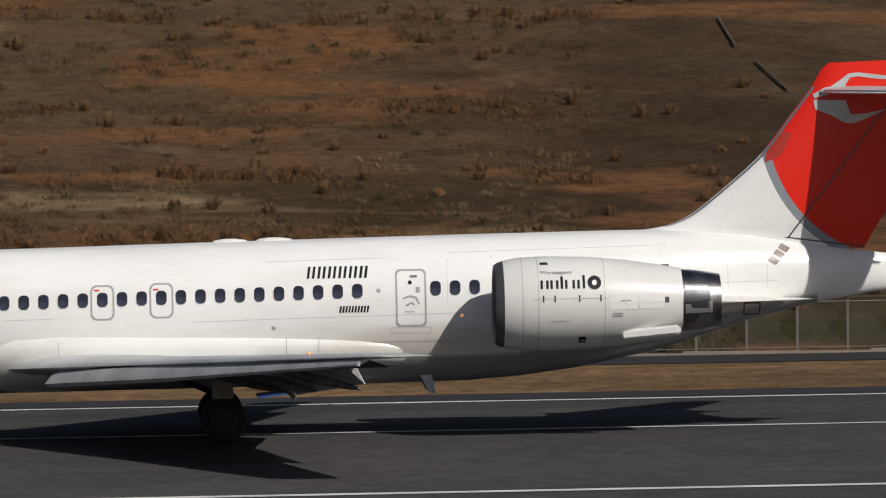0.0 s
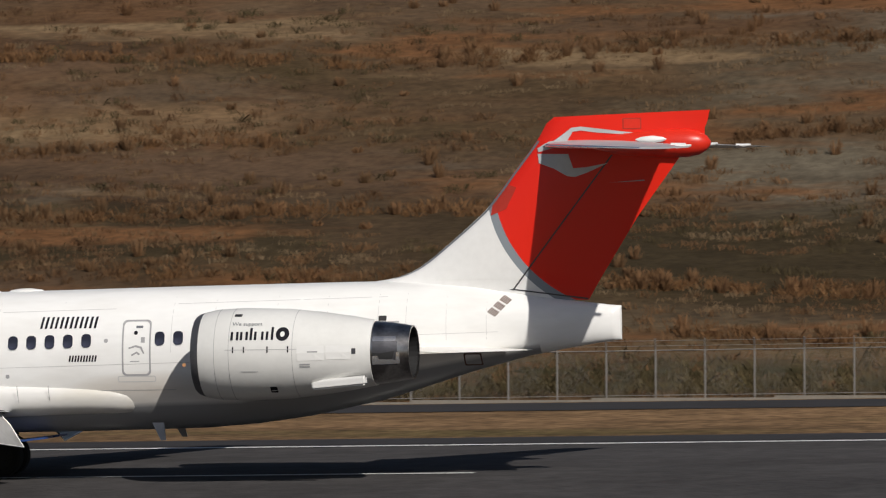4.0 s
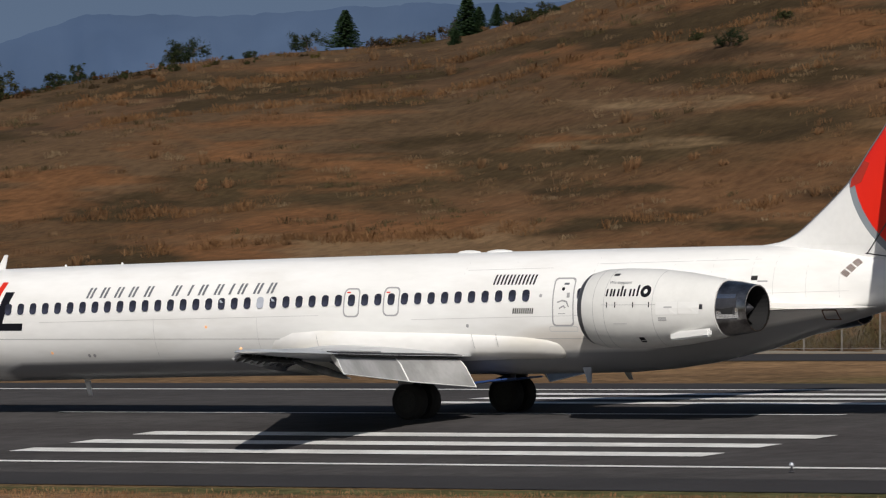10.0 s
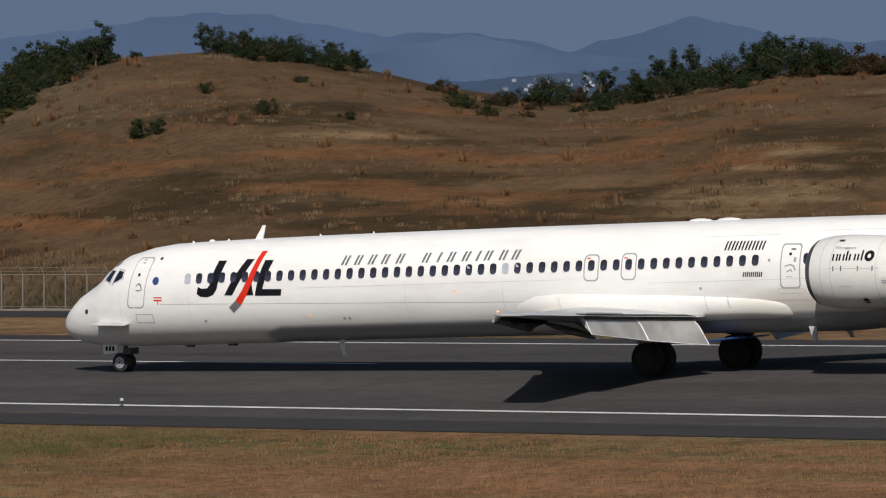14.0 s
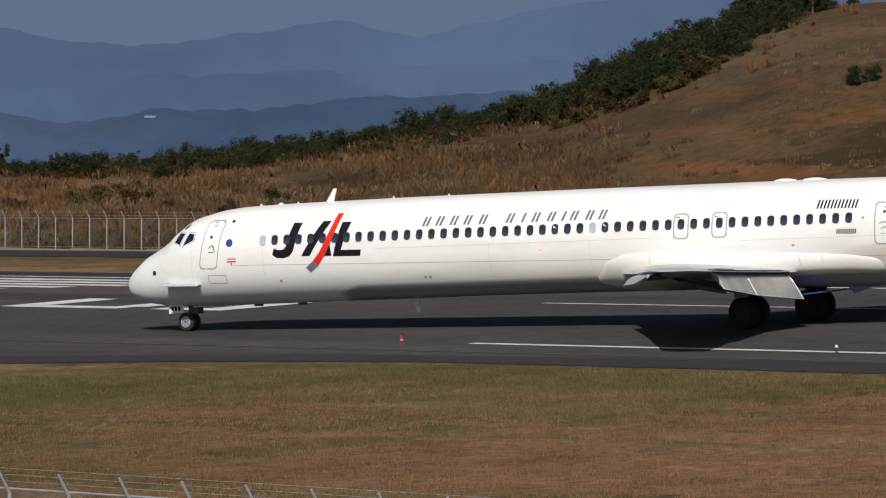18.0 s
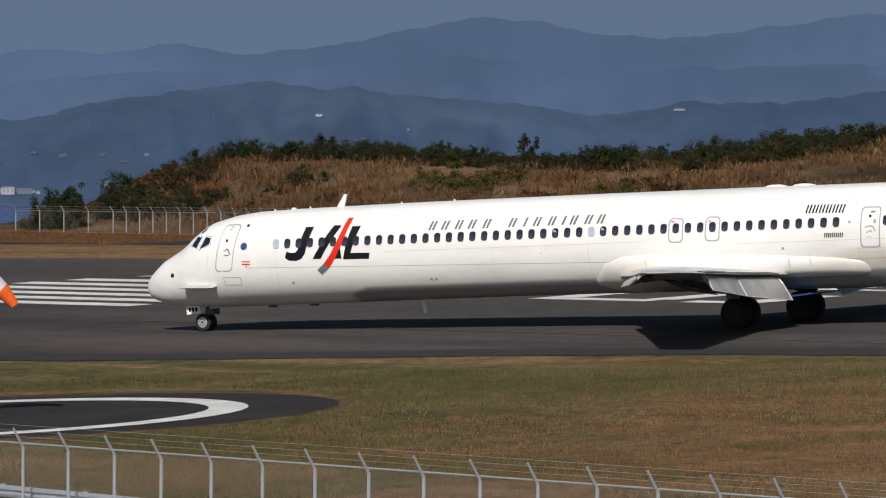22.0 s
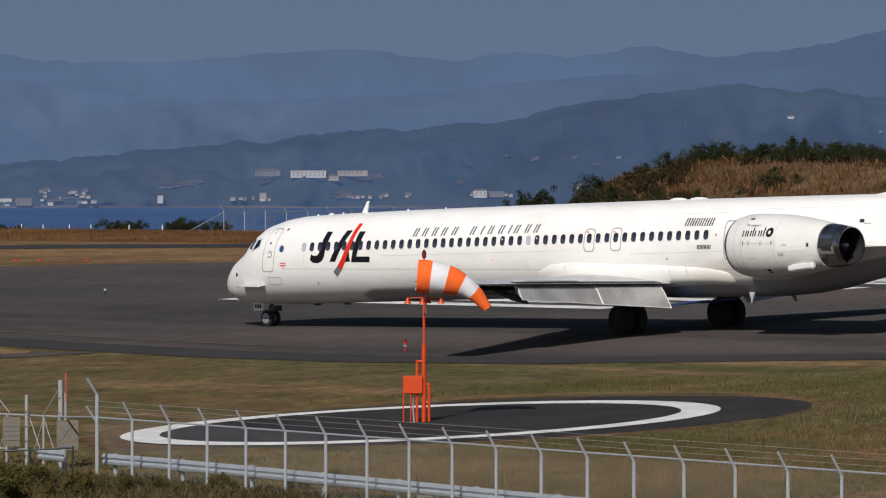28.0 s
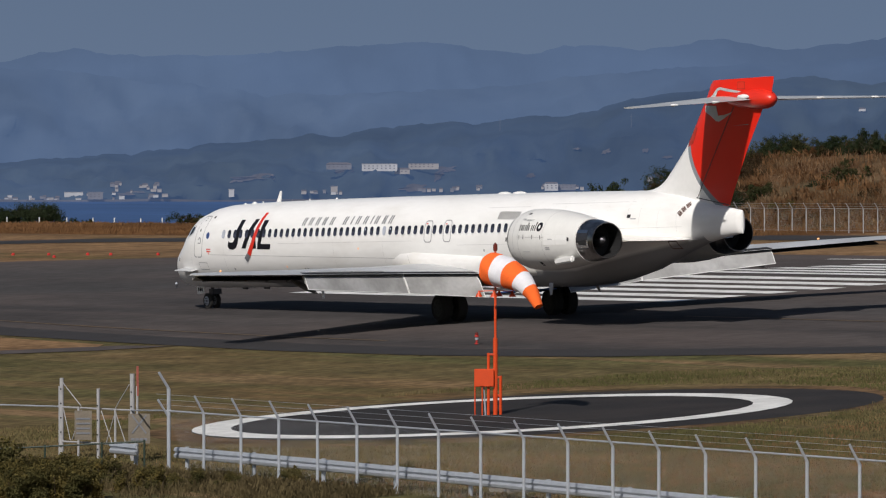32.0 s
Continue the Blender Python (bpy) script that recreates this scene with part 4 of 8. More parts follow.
        for u, w in ((4.95, 1.92), (11.0, 2.72), (25.25, 2.98)):
            skin("light_lens", rounded(u - 0.045, u + 0.045, w - 0.04, w + 0.04, 0.035), jet, M["amber"], port, 0.008, label="small lit amber lamp")
        for u, w in ((0.6, 1.78), (20.6, 2.74), (6.35, 1.84), (6.55, 1.84), (23.2, 3.62)):
            skin("drain_port", rounded(u - 0.05, u + 0.05, w - 0.05, w + 0.05, 0.04), jet, M["seal"], port, 0.006)
        # exhaust grille near the tail
        for a in range(3):
            for k in range(5):
                p, q = 32.92 + 0.14 * a + 0.042 * k, 4.19 + 0.15 * a - 0.025 * k
                skin("grille_slot", [(p, q), (p + 0.031, q - 0.018), (p + 0.141, q + 0.100), (p + 0.110, q + 0.118)], jet, M["vent_brown"], port, 0.009, step=0.08)
        skin("hull_seam", rounded(-1.2, 25.0, 2.345, 2.36, 0.005), jet, M["seal"], port, 0.003, step=1.0)
        for u0, u1, w in ((4.6, 15.2, 2.86), (18.6, 25.4, 2.92), (20.4, 23.4, 4.36), (25.0, 30.4, 4.52), (29.6, 33.2, 3.62)):
            skin("lap_seam", [(u0, w), (u1, w + 0.018 * (u1 - u0)), (u1, w + 0.018 * (u1 - u0) + 0.012), (u0, w + 0.012)], jet, M["seam"], port, 0.004, step=0.6)
        skin("vent", rounded(30.22, 30.42, 4.02, 4.15, 0.02), jet, M["black"], port, 0.006)
        skin("vent", rounded(30.42, 30.74, 3.97, 4.01, 0.02), jet, M["seal"], port, 0.006, label="grey streak behind the vent")
        outline_band("hatch", rounded(32.3, 32.74, 2.84, 3.16, 0.04), 0.035, jet, M["vent_brown"], port)
        for u, w0, w1 in ((26.0, 4.2, 4.8), (28.9, 4.25, 4.85), (30.9, 3.6, 4.7), (31.9, 3.5, 4.6), (32.9, 3.5, 4.45), (-3.0, 1.6, 2.9), (0.0, 1.6, 2.9), (9.0, 1.5, 3.0), (12.9, 1.5, 3.0), (20.3, 4.25, 4.75), (22.0, 4.4, 4.8), (24.9, 3.3, 4.7), (27.6, 4.3, 4.85), (30.2, 4.0, 4.85)):
            skin("panel_seam", [(u, w0), (u + 0.010, w0), (u + 0.010, w1), (u, w1)], jet, M["seam"], port, 0.003, step=0.2)
        for i in (24, 28):
            u = 0.4826 * i
            w = 3.21 + 0.01827 * u
            skin("window_shade", rounded(u - 0.085, u + 0.085, w + 0.03, w + 0.15, 0.05), jet, M["pale_glass"], port, 0.014, step=0.1)
    # fin and rudder
    le = [(29.4, 4.98), (29.9, 5.0), (30.5, 5.10), (31.08, 5.35), (31.8, 5.90), (32.49, 6.48), (32.92, 6.9), (33.56, 7.73), (34.15, 8.49), (34.40, 8.92), (34.60, 9.06)]

    smooth_le = []
    for k in range(len(le) - 1):
        p0, p1, p2, p3 = [Vector(le[max(0, min(len(le) - 1, k + d))]) for d in (-1, 0, 1, 2)]
        for j in range(4):
            t = j / 4
            q = 0.5 * (2 * p1 + (p2 - p0) * t + (2 * p0 - 5 * p1 + 4 * p2 - p3) * t * t + (3 * p1 - p0 - 3 * p2 + p3) * t ** 3)
            smooth_le.append((q.x, q.y))
    le = smooth_le + [le[-1]]

    def fin_edges(w):
        a = next((p[0] + (q[0] - p[0]) * (w - p[1]) / (q[1] - p[1]) for p, q in zip(le, le[1:]) if w <= q[1] + 1e-6), 34.6)
        return a, lerp([(4.3, 35.35), (4.54, 35.44), (6.55, 36.71), (8.01, 37.80), (8.38, 38.08), (8.44, 38.46), (8.62, 38.40), (9.17, 38.64)], w)
    rings = []
    for w in (4.45, 4.985, 5.0, 5.04, 5.09, 5.15, 5.22, 5.30, 5.38, 5.5, 5.62, 5.76, 5.9, 6.1, 6.28, 6.48, 6.7, 6.9, 7.3, 7.73, 8.2, 8.49, 8.75, 8.92, 9.02, 9.08):
        a, b = fin_edges(max(w, 4.985))
        b = fin_edges(w)[1]
        half = 0.30 - 0.022 * (w - 4.5)
        ring = []
        for i in range(20):
            t = i / 10
            s = t if t <= 1 else 2 - t
            xx = (1 - math.cos(math.pi * s)) / 2
            th = half * (2.6 * (0.2969 * math.sqrt(xx) - 0.126 * xx - 0.3516 * xx ** 2 + 0.2843 * xx ** 3 - 0.1015 * xx ** 4) * 3.0)
            ring.append((a + (b - a) * xx, th if t <= 1 else -th, w + (0.11 * xx if w > 9.0 else 0)))
        rings.append(ring)
    part("fin", loft(rings), fin_paint(), jet, "white fin with a large red disc", smooth=40)

    def fin_side(u, w):
        a, b = fin_edges(max(w, 4.985))
        b = fin_edges(w)[1]
        xx = max(0.001, min(1, (u - a) / (b - a)))
        return (0.30 - 0.022 * (w - 4.5)) * 2.6 * (0.2969 * math.sqrt(xx) - 0.126 * xx - 0.3516 * xx ** 2 + 0.2843 * xx ** 3 - 0.1015 * xx ** 4) * 3.0
    for port in (-1, 1):
        both = lambda u, w: max(fin_side(u, w), side(u, min(w, 4.6)) if w < 4.6 else 0)
        skin("rudder_gap", [(33.46, 4.72), (33.51, 4.72), (36.12, 8.1), (36.07, 8.1)], jet, M["dark_metal"], port, 0.006, surface=both)
        skin("rudder_root_gap", [(33.40, 4.74), (33.48, 4.76), (35.40, 4.50), (35.40, 4.46)], jet, M["dark_metal"], port, 0.008, surface=both)
        skin("rudder_tab_gap", [(36.02, 7.40), (36.05, 7.40), (36.9, 7.46), (36.9, 7.43)], jet, M["seal"], port, 0.008, surface=fin_side)
        outer = [(u + 0.015, w) for u, w in le if 5.05 < w < 8.6]
        skin("fin_leading_edge", outer + [(u + 0.075, w) for u, w in reversed(outer)], jet, M["grey_ink"], port, 0.012, surface=fin_side, label="dark grey leading edge of the fin")
        skin("tail_fairing", [(34.17, 8.30), (34.46, 8.46), (34.72, 8.50), (34.90, 8.68), (35.06, 8.80), (35.30, 8.83), (35.70, 8.76), (36.90, 8.62), (36.90, 8.57), (35.70, 8.67), (35.30, 8.73), (35.10, 8.70), (34.95, 8.55), (34.90, 8.38), (34.20, 8.20)], jet, M["wing"], port, 0.012, surface=fin_side, label="grey band over the tailplane root")
        skin("tail_fairing", [(34.18, 8.16), (34.22, 7.92), (34.60, 7.78), (34.95, 7.58), (35.15, 7.56), (35.45, 7.66), (36.0, 7.90), (35.45, 7.80), (35.10, 7.78), (34.98, 8.14)], jet, M["wing"], port, 0.012, surface=fin_side, label="grey band under the tailplane root")
        skin("fin_panel", rounded(36.38, 36.86, 8.74, 9.02, 0.02), jet, M["red_edge"], port, 0.006, surface=fin_side)
        skin("fin_panel", rounded(36.41, 36.83, 8.765, 8.995, 0.02), jet, M["red_ink"], port, 0.012, surface=fin_side)
        skin("fin_panel", [(32.95, 6.62), (33.35, 6.78), (33.62, 7.32), (33.40, 7.40), (32.98, 6.88)], jet, M["red_edge"], port, 0.006, surface=fin_side)
    # tailplane
    for port in (-1, 1):
        root, tip = wing_section(34.25, 37.5, 8.36, 0, 0.085), wing_section(37.9, 39.15, 8.24, port * 6.1, 0.06)
        mid = [tuple(a + (b - a) * 0.5 for a, b in zip(p, q)) for p, q in zip(root, tip)]
        part("tailplane", loft([root, mid, tip]), M["wing"], jet, smooth=40)
        bm = bmesh.new()
        tube(bm, (34.46, port * 0.3, 8.365), (37.90, port * 6.0, 8.245), 0.045, 8, 0.028)
        part("tailplane_leading_edge", bm, M["edge_metal"], jet, "polished metal leading edge")
        cap = lathe([(37.05, 0.01), (37.2, 0.07), (37.5, 0.10), (37.75, 0.06), (37.85, 0.01)], "X", 10)
        bmesh.ops.translate(cap, verts=cap.verts, vec=(-0.3, port * 0.42, 8.47))
        part("hinge_cap", cap, M["white"], jet, smooth=60)
        for u, y in ((38.1, 2.3), (38.6, 4.4)):
            part("static_wick", tube(bmesh.new(), (u - 0.1, port * y, 8.36 - 0.020 * y), (u + 0.28, port * y, 8.38 - 0.020 * y), 0.055, 8, 0.03), M["white"], jet)
    bull = lathe([(35.2, 0.02), (35.6, 0.18), (36.4, 0.31), (37.4, 0.37), (38.0, 0.36), (38.3, 0.30), (38.5, 0.19), (38.6, 0.05)], "X", 18)
    bmesh.ops.translate(bull, verts=bull.verts, vec=(0, 0, 8.36))
    part("tail_bullet", bull, M["red_ink"], jet, smooth=60)
    # wings with slats, flaps and track fairings
    for port in (-1, 1):
        def sec(v):
            le_ = lerp([(0.6, 13.4), (1.8, 14.3), (5.3, 16.6), (15.6, 22.35), (15.95, 22.8)], v)
            te_ = lerp([(0.6, 20.62), (5.3, 20.70), (15.6, 23.86), (15.95, 23.86)], v)
            return le_, te_, 1.77 + 0.045 * v
        spans = (0.6, 1.8, 3.5, 5.3, 8, 11, 14, 15.4, 15.6, 15.85)
        part("wing", loft([wing_section(*sec(v)[:2], sec(v)[2], port * v, 0.105 if v < 15.7 else 0.05, 16) for v in spans]), M["wing"], jet, smooth=40)
        slat = []
        for v in (3.2, 8, 15.4):
            a, b, z = sec(v)
            c = max(0.42, (b - a) * 0.13)
            deep = lerp([(3.2, 1.15), (8, 1.0), (15.4, 0.50)], v)
            slat.append([(a - 0.22 * deep + c * p, port * v, z + (q - 0.30) * deep) for p, q in ((0, -0.04), (0.25, 0.14), (0.7, 0.28), (1.25, 0.40), (1.25, 0.34), (0.7, 0.15), (0.3, -0.02), (0.12, -0.12))])
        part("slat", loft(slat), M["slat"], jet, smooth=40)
        # bright metal every third track for lit specks, the others coloured for shade
        for k in range(9):
            v = 4.2 + 1.32 * k
            a, b, z = sec(v)
            part("slat_track", box(bmesh.new(), (0.62, 0.07, 0.10), pose(a + 0.22, port * v, z - 0.22 + 0.012 * k, 0, -18, 0)), M["metal"] if k % 3 == 0 else M["underwing_shade"], jet)
        # solid black bar in place of the shade along the fixed leading edge
        well = []
        for v in (3.3, 8, 15.3):
            a, b, z = sec(v)
            well.append([(a + p, port * v, z + q) for p, q in ((0.10, -0.02), (0.62, -0.20), (0.66, -0.24), (0.14, -0.10))])
        part("slat_well", loft(well), M["black"], jet, "black strip for the shade behind the lowered slat")
        for v0, v1 in ((1.95, 5.28), (5.33, 10.6)):
            rings = []
            for v in (v0, v1):
                a, b, z = sec(v)
                ch = lerp([(1.9, 1.15), (5.3, 0.96), (10.6, 0.70)], v)
                ang = radians(50)
                ring = []
                for p, q in ((0, 0.02), (0.12, 0.08), (0.4, 0.10), (1.0, 0.0), (0.4, -0.05), (0.1, -0.05)):
                    ring.append((b - 0.30 + ch * p * math.cos(ang) + q * math.sin(ang), port * v, z - 0.03 - ch * p * math.sin(ang) + q * math.cos(ang)))
                rings.append(ring)
            fl = part("flap", loft(rings), M["flap"], jet, "lowered grey trailing edge flap", smooth=30)
            part("flap_edge", tube(bmesh.new(), rings[0][3], rings[1][3], 0.018, 6), M["white"], fl, "white trailing edge strip")
            for r in rings:
                bm = bmesh.new()
                for p, q in ((1, 2), (2, 3)):
                    tube(bm, r[p], r[q], 0.015, 6)
                part("flap_end_rib", bm, M["white"], fl, "white end rib of the flap")
            part("flap_slot", loft([[(b_ + d, port * v_, z_ + h) for d, h in ((-0.42, 0.075), (-0.05, 0.03), (-0.05, -0.05), (-0.42, -0.02))] for v_, (a_, b_, z_) in ((v0, sec(v0)), (v1, sec(v1)))]), M["black"], jet, "dark slot above the lowered flap")
        for v0, v1 in ((6.2, 7.9), (8.0, 9.8)):
            rings = []
            for v in (v0, v1):
                a, b, z = sec(v)
                rings.append([(b - 0.95 + p, port * v, z + 0.075 + q) for p, q in ((0, 0.06), (0.65, 0.03), (0.65, 0.0), (0, 0.02))])
            part("spoiler", loft(rings), M["wing"], jet)
        # pods take the dark tone that paints in underwing shade
        for v in (4.0, 7.0, 10.2):
            a, b, z = sec(v)
            pod = lathe([(0, 0.02), (0.4, 0.09), (1.2, 0.12), (1.8, 0.07), (2.1, 0.02)], "X", 10)
            bmesh.ops.transform(pod, matrix=pose(b - 1.8, port * v, z - 0.20, 0, 14, 0), verts=pod.verts)
            part("flap_fairing", pod, M["underwing_shade"], jet, smooth=60)
        lamp = lathe([(-0.05, 0.01), (0, 0.05), (0.06, 0.01)], "X", 8)
        bmesh.ops.translate(lamp, verts=lamp.verts, vec=(21.1, port * 13.6, 2.50))
        part("landing_light", lamp, M["amber"], jet)
        # belly fairing at the wing root
        rings = []
        for u, w0, w1, out in ((13.0, 1.5, 1.9, 0.02), (13.5, 1.35, 2.40, 0.10), (14.2, 1.25, 2.60, 0.24), (15.2, 1.25, 2.66, 0.32), (17, 1.3, 2.62, 0.33), (18.6, 1.5, 2.58, 0.33), (20, 1.68, 2.54, 0.32), (21.8, 1.74, 2.47, 0.25), (22.7, 1.76, 2.42, 0.20), (23.3, 1.76, 2.36, 0.15), (23.65, 1.78, 2.28, 0.08), (23.85, 1.82, 2.18, 0.0)):
            flare = [min(1.0, 0.55 + 0.22 * k) * (1 - (k / 8) ** 2.4) ** 0.6 for k in range(9)]
            rings.append([(u, port * (side(u, w0 + (w1 - w0) * k / 8) - 0.05 + (out + 0.05) * flare[k]), w0 + (w1 - w0) * k / 8) for k in range(9)] + [(u, port * 0.6, w1), (u, port * 0.6, w0)])
        part("root_fairing", loft(rings), M["fairing"], jet, smooth=40)
        for u in (15.3, 20.9, 21.7):
            skin("panel_seam", [(u, 2.06), (u + 0.014, 2.06), (u + 0.014, 2.50), (u, 2.50)], jet, M["seal"], port, 0.335 if u < 20 else 0.30 if u < 21 else 0.215, step=0.2)
    # engines
    for port in (-1, 1):
        cy, cz = port * 2.92, 3.27
        eng = part("engine", lathe([(26.18, 1.06), (26.5, 1.13), (27.2, 1.16), (28.3, 1.13), (29.2, 1.04), (30.0, 0.92), (30.55, 0.82), (30.55, 0.72), (29.9, 0.76)], "X", 48, caps=False), M["nacelle"], jet, smooth=35)
        eng.location = (0, cy, cz)
        part("intake_lip", lathe([(26.18, 1.06), (26.05, 1.02), (25.97, 0.96), (25.99, 0.90), (26.15, 0.86), (26.5, 0.85)], "X", 48, caps=False), M["lip"], eng, "dark metal intake lip", smooth=60)
        part("intake_duct", lathe([(26.5, 0.85), (27.0, 0.84), (27.0, 0.3), (26.7, 0.02)], "X", 32, caps=False), M["black"], eng, smooth=35)
        part("nozzle", lathe([(30.45, 0.80), (30.9, 0.77), (31.5, 0.67), (31.5, 0.64), (30.9, 0.70)], "X", 40, caps=False), M["nozzle"], eng, "heat-darkened bare metal exhaust nozzle", smooth=35)
        part("exhaust_duct", lathe([(31.46, 0.645), (30.6, 0.66), (30.5, 0.1)], "X", 32, caps=False), M["black"], eng)
        part("exhaust_plug", lathe([(30.5, 0.30), (31.0, 0.26), (31.35, 0.03)], "X", 20), M["dark_metal"], eng, smooth=60)

        def nac(u, w):
            r = lerp([(26.18, 1.06), (26.5, 1.13), (27.2, 1.16), (28.3, 1.13), (29.2, 1.04), (30.0, 0.92), (30.55, 0.82), (30.9, 0.775), (31.5, 0.675)], u)
            return math.sqrt(max(0.01, r * r - w * w))
        for u in (26.62, 27.0, 28.62):
            band = bmesh.new()
            r = lerp([(26.5, 1.13), (27.2, 1.16), (28.3, 1.13), (29.2, 1.04)], u)
            loft([[(u + d, (r + 0.003) * math.cos(2 * math.pi * i / 48), (r + 0.003) * math.sin(2 * math.pi * i / 48)) for i in range(48)] for d in (-0.006, 0.006)], True, False, band)
            part("nacelle_seam", band, M["seal"], eng)
        for u0, high in ((27.05, 0.59), (27.19, 0.59), (27.29, 0.59), (27.43, 0.59), (27.54, 0.68), (27.65, 0.59), (27.83, 0.59), (27.95, 0.59), (28.08, 0.70)):
            skin("sponsor_bar", rounded(u0, u0 + 0.062, 0.38, high, 0.015), eng, M["ink"], port, 0.008, surface=nac)
        skin("sponsor_roundel", [(28.37 + 0.17 * math.cos(a * 0.393), 0.52 + 0.17 * math.sin(a * 0.393)) for a in range(16)], eng, M["ink"], port, 0.006, surface=nac)
        skin("sponsor_roundel", [(28.37 + 0.06 * math.cos(a * 0.785), 0.52 + 0.07 * math.sin(a * 0.785)) for a in range(8)], eng, M["nacelle"], port, 0.010, surface=nac)
        words = bpy.data.curves.new("words", "FONT")
        words.body, words.size = "We support", 0.155
        carrier = bpy.data.objects.new("words", words)
        me = bpy.data.meshes.new_from_object(carrier)
        bpy.data.objects.remove(carrier)
        me.materials.append(M["grey_ink"])
        o = new("lettering", me)
        o.parent = eng
        tilt = math.asin(0.74 / 1.16)
        o.matrix_basis = Matrix.Translation((27.06 if port < 0 else 27.90, port * (nac(27.4, 0.74) + 0.012), 0.74)) @ Matrix.Rotation(0 if port < 0 else math.pi, 4, "Z") @ Matrix.Rotation(math.pi / 2 - tilt, 4, "X")
        for u0 in (27.10, 27.38, 27.98, 28.50):
            skin("hinge_mark", rounded(u0, u0 + 0.035, 0.06, 0.22, 0.01), eng, M["ink"], port, 0.006, surface=nac)
        skin("access_panel", rounded(28.74, 29.42, -0.15, 0.22, 0.02), eng, M["white"], port, 0.007, surface=nac)
        skin("access_panel", rounded(29.46, 30.08, -0.13, 0.22, 0.02), eng, M["white"], port, 0.007, surface=nac)
        skin("latch", rounded(30.10, 30.20, 0.0, 0.14, 0.01), eng, M["dark_metal"], port, 0.010, surface=nac)
        for u0, w0 in ((29.0, 0.05), (28.8, -0.26), (28.8, -0.32)):
            skin("placard", rounded(u0, u0 + 0.26, w0, w0 + 0.035, 0.01), eng, M["seal"], port, 0.010, surface=nac)
        skin("drain_mast", rounded(27.98, 28.16, -0.95, -0.80, 0.02), eng, M["ink"], port, 0.008, surface=nac)
        skin("nozzle_panel", rounded(30.60, 31.22, -0.30, 0.30, 0.02), eng, M["dark_metal"], port, 0.006, surface=nac, step=0.06)
        skin("nozzle_panel", [(30.60, -0.28), (31.28, -0.26), (31.28, 0.02), (31.20, 0.02), (31.18, -0.17), (30.72, -0.17), (30.72, -0.06), (30.60, -0.06)], eng, M["edge_metal"], port, 0.014, surface=nac, step=0.06, label="bright metal frame of the reverser opening")
        skin("nozzle_panel", [(30.62, 0.02), (30.80, 0.00), (31.16, 0.06), (31.10, -0.15), (30.78, -0.15), (30.74, -0.04), (30.62, -0.04)], eng, M["black"], port, 0.018, surface=nac, step=0.06, label="dark reverser opening")
        skin("nozzle_panel", rounded(30.60, 31.18, 0.30, 0.42, 0.03), eng, M["metal"], port, 0.010, surface=nac, step=0.06)
        skin("vent_plate", rounded(27.06, 27.26, 0.96, 1.02, 0.02), eng, M["dark_metal"], port, 0.010, surface=nac)
        skin("keel_mark", rounded(27.30, 27.75, -0.42, -0.39, 0.01), eng, M["seam"], port, 0.008, surface=nac)
        skin("split_line", [(26.9, 0.145), (28.74, 0.145), (28.74, 0.133), (26.9, 0.133)], eng, M["seal"], port, 0.005, surface=nac)
        bm = bmesh.new()
        m = pose(29.75, port * 0.80, -0.72, 0, -5, port * 7)
        box(bm, (1.45, 0.20, 0.24), m)
        bmesh.ops.bevel(bm, geom=bm.edges[:], offset=0.05, segments=2, affect="EDGES")
        part("reverser_fairing", bm, M["white"], eng)
        # pylon
        rings = []
        for y, a, b in ((0.6, 27.2, 34.1), (1.2, 27.1, 33.7), (1.9, 27.0, 32.7), (2.24, 26.95, 32.1)):
            rings.append(wing_section(a, b, 3.22, port * y, 0.058, 10))
        part("pylon", loft(rings), M["fairing"], jet, smooth=40)
    # undercarriage
    rolling = []

    def wheel(name, u, v, r, wide, parent):
        ty = lathe([(-wide / 2, r * 0.62), (-wide / 2, r * 0.86), (-wide * 0.36, r * 0.97), (0, r), (wide * 0.36, r * 0.97), (wide / 2, r * 0.86), (wide / 2, r * 0.62)], "Y", 28)
        hub = part(name, ty, M["tyre"], parent, smooth=40)
        hub.location = (u, v, r)
        rim_bm = lathe([(-wide / 2 - 0.01, r * 0.12), (-wide / 2 - 0.012, r * 0.45), (-wide / 2 - 0.004, r * 0.60), (wide / 2 + 0.004, r * 0.60), (wide / 2 + 0.012, r * 0.45), (wide / 2 + 0.01, r * 0.12)], "Y", 20)
        part("rim", rim_bm, M["galvanised"] if r < 0.4 else M["rim_dark"], hub, smooth=40)
        bolts = bmesh.new()
        for k in range(6):
            c, s = math.cos(k * math.pi / 3) * r * 0.36, math.sin(k * math.pi / 3) * r * 0.36
            tube(bolts, (c, -wide / 2 - 0.03, s), (c, wide / 2 + 0.03, s), r * 0.07, 6)
        part("rim_hole", bolts, M["black"], hub)
        rolling.append((hub, u, v, r))
    for port in (-1, 1):
        leg = tube(bmesh.new(), (19.33, port * 2.52, 0.55), (19.33, port * 2.45, 1.9), 0.13, 12)
        tube(leg, (19.33, port * 2.15, 0.56), (19.33, port * 2.9, 0.56), 0.10, 10)
        tube(leg, (19.33, port * 2.5, 1.1), (18.3, port * 1.4, 1.5), 0.07, 8)
        part("main_gear_leg", leg, M["dark_metal"], jet)
        for v in (2.18, 2.86):
            wheel("main_wheel", 19.33, port * v, 0.56, 0.40, jet)
        bm = bmesh.new()
        box(bm, (0.52, 0.05, 0.70), pose(19.3, port * 2.98, 1.42, port * 8, 0, 0))
        part("gear_door", bm, M["flap"], jet)
        bm = bmesh.new()
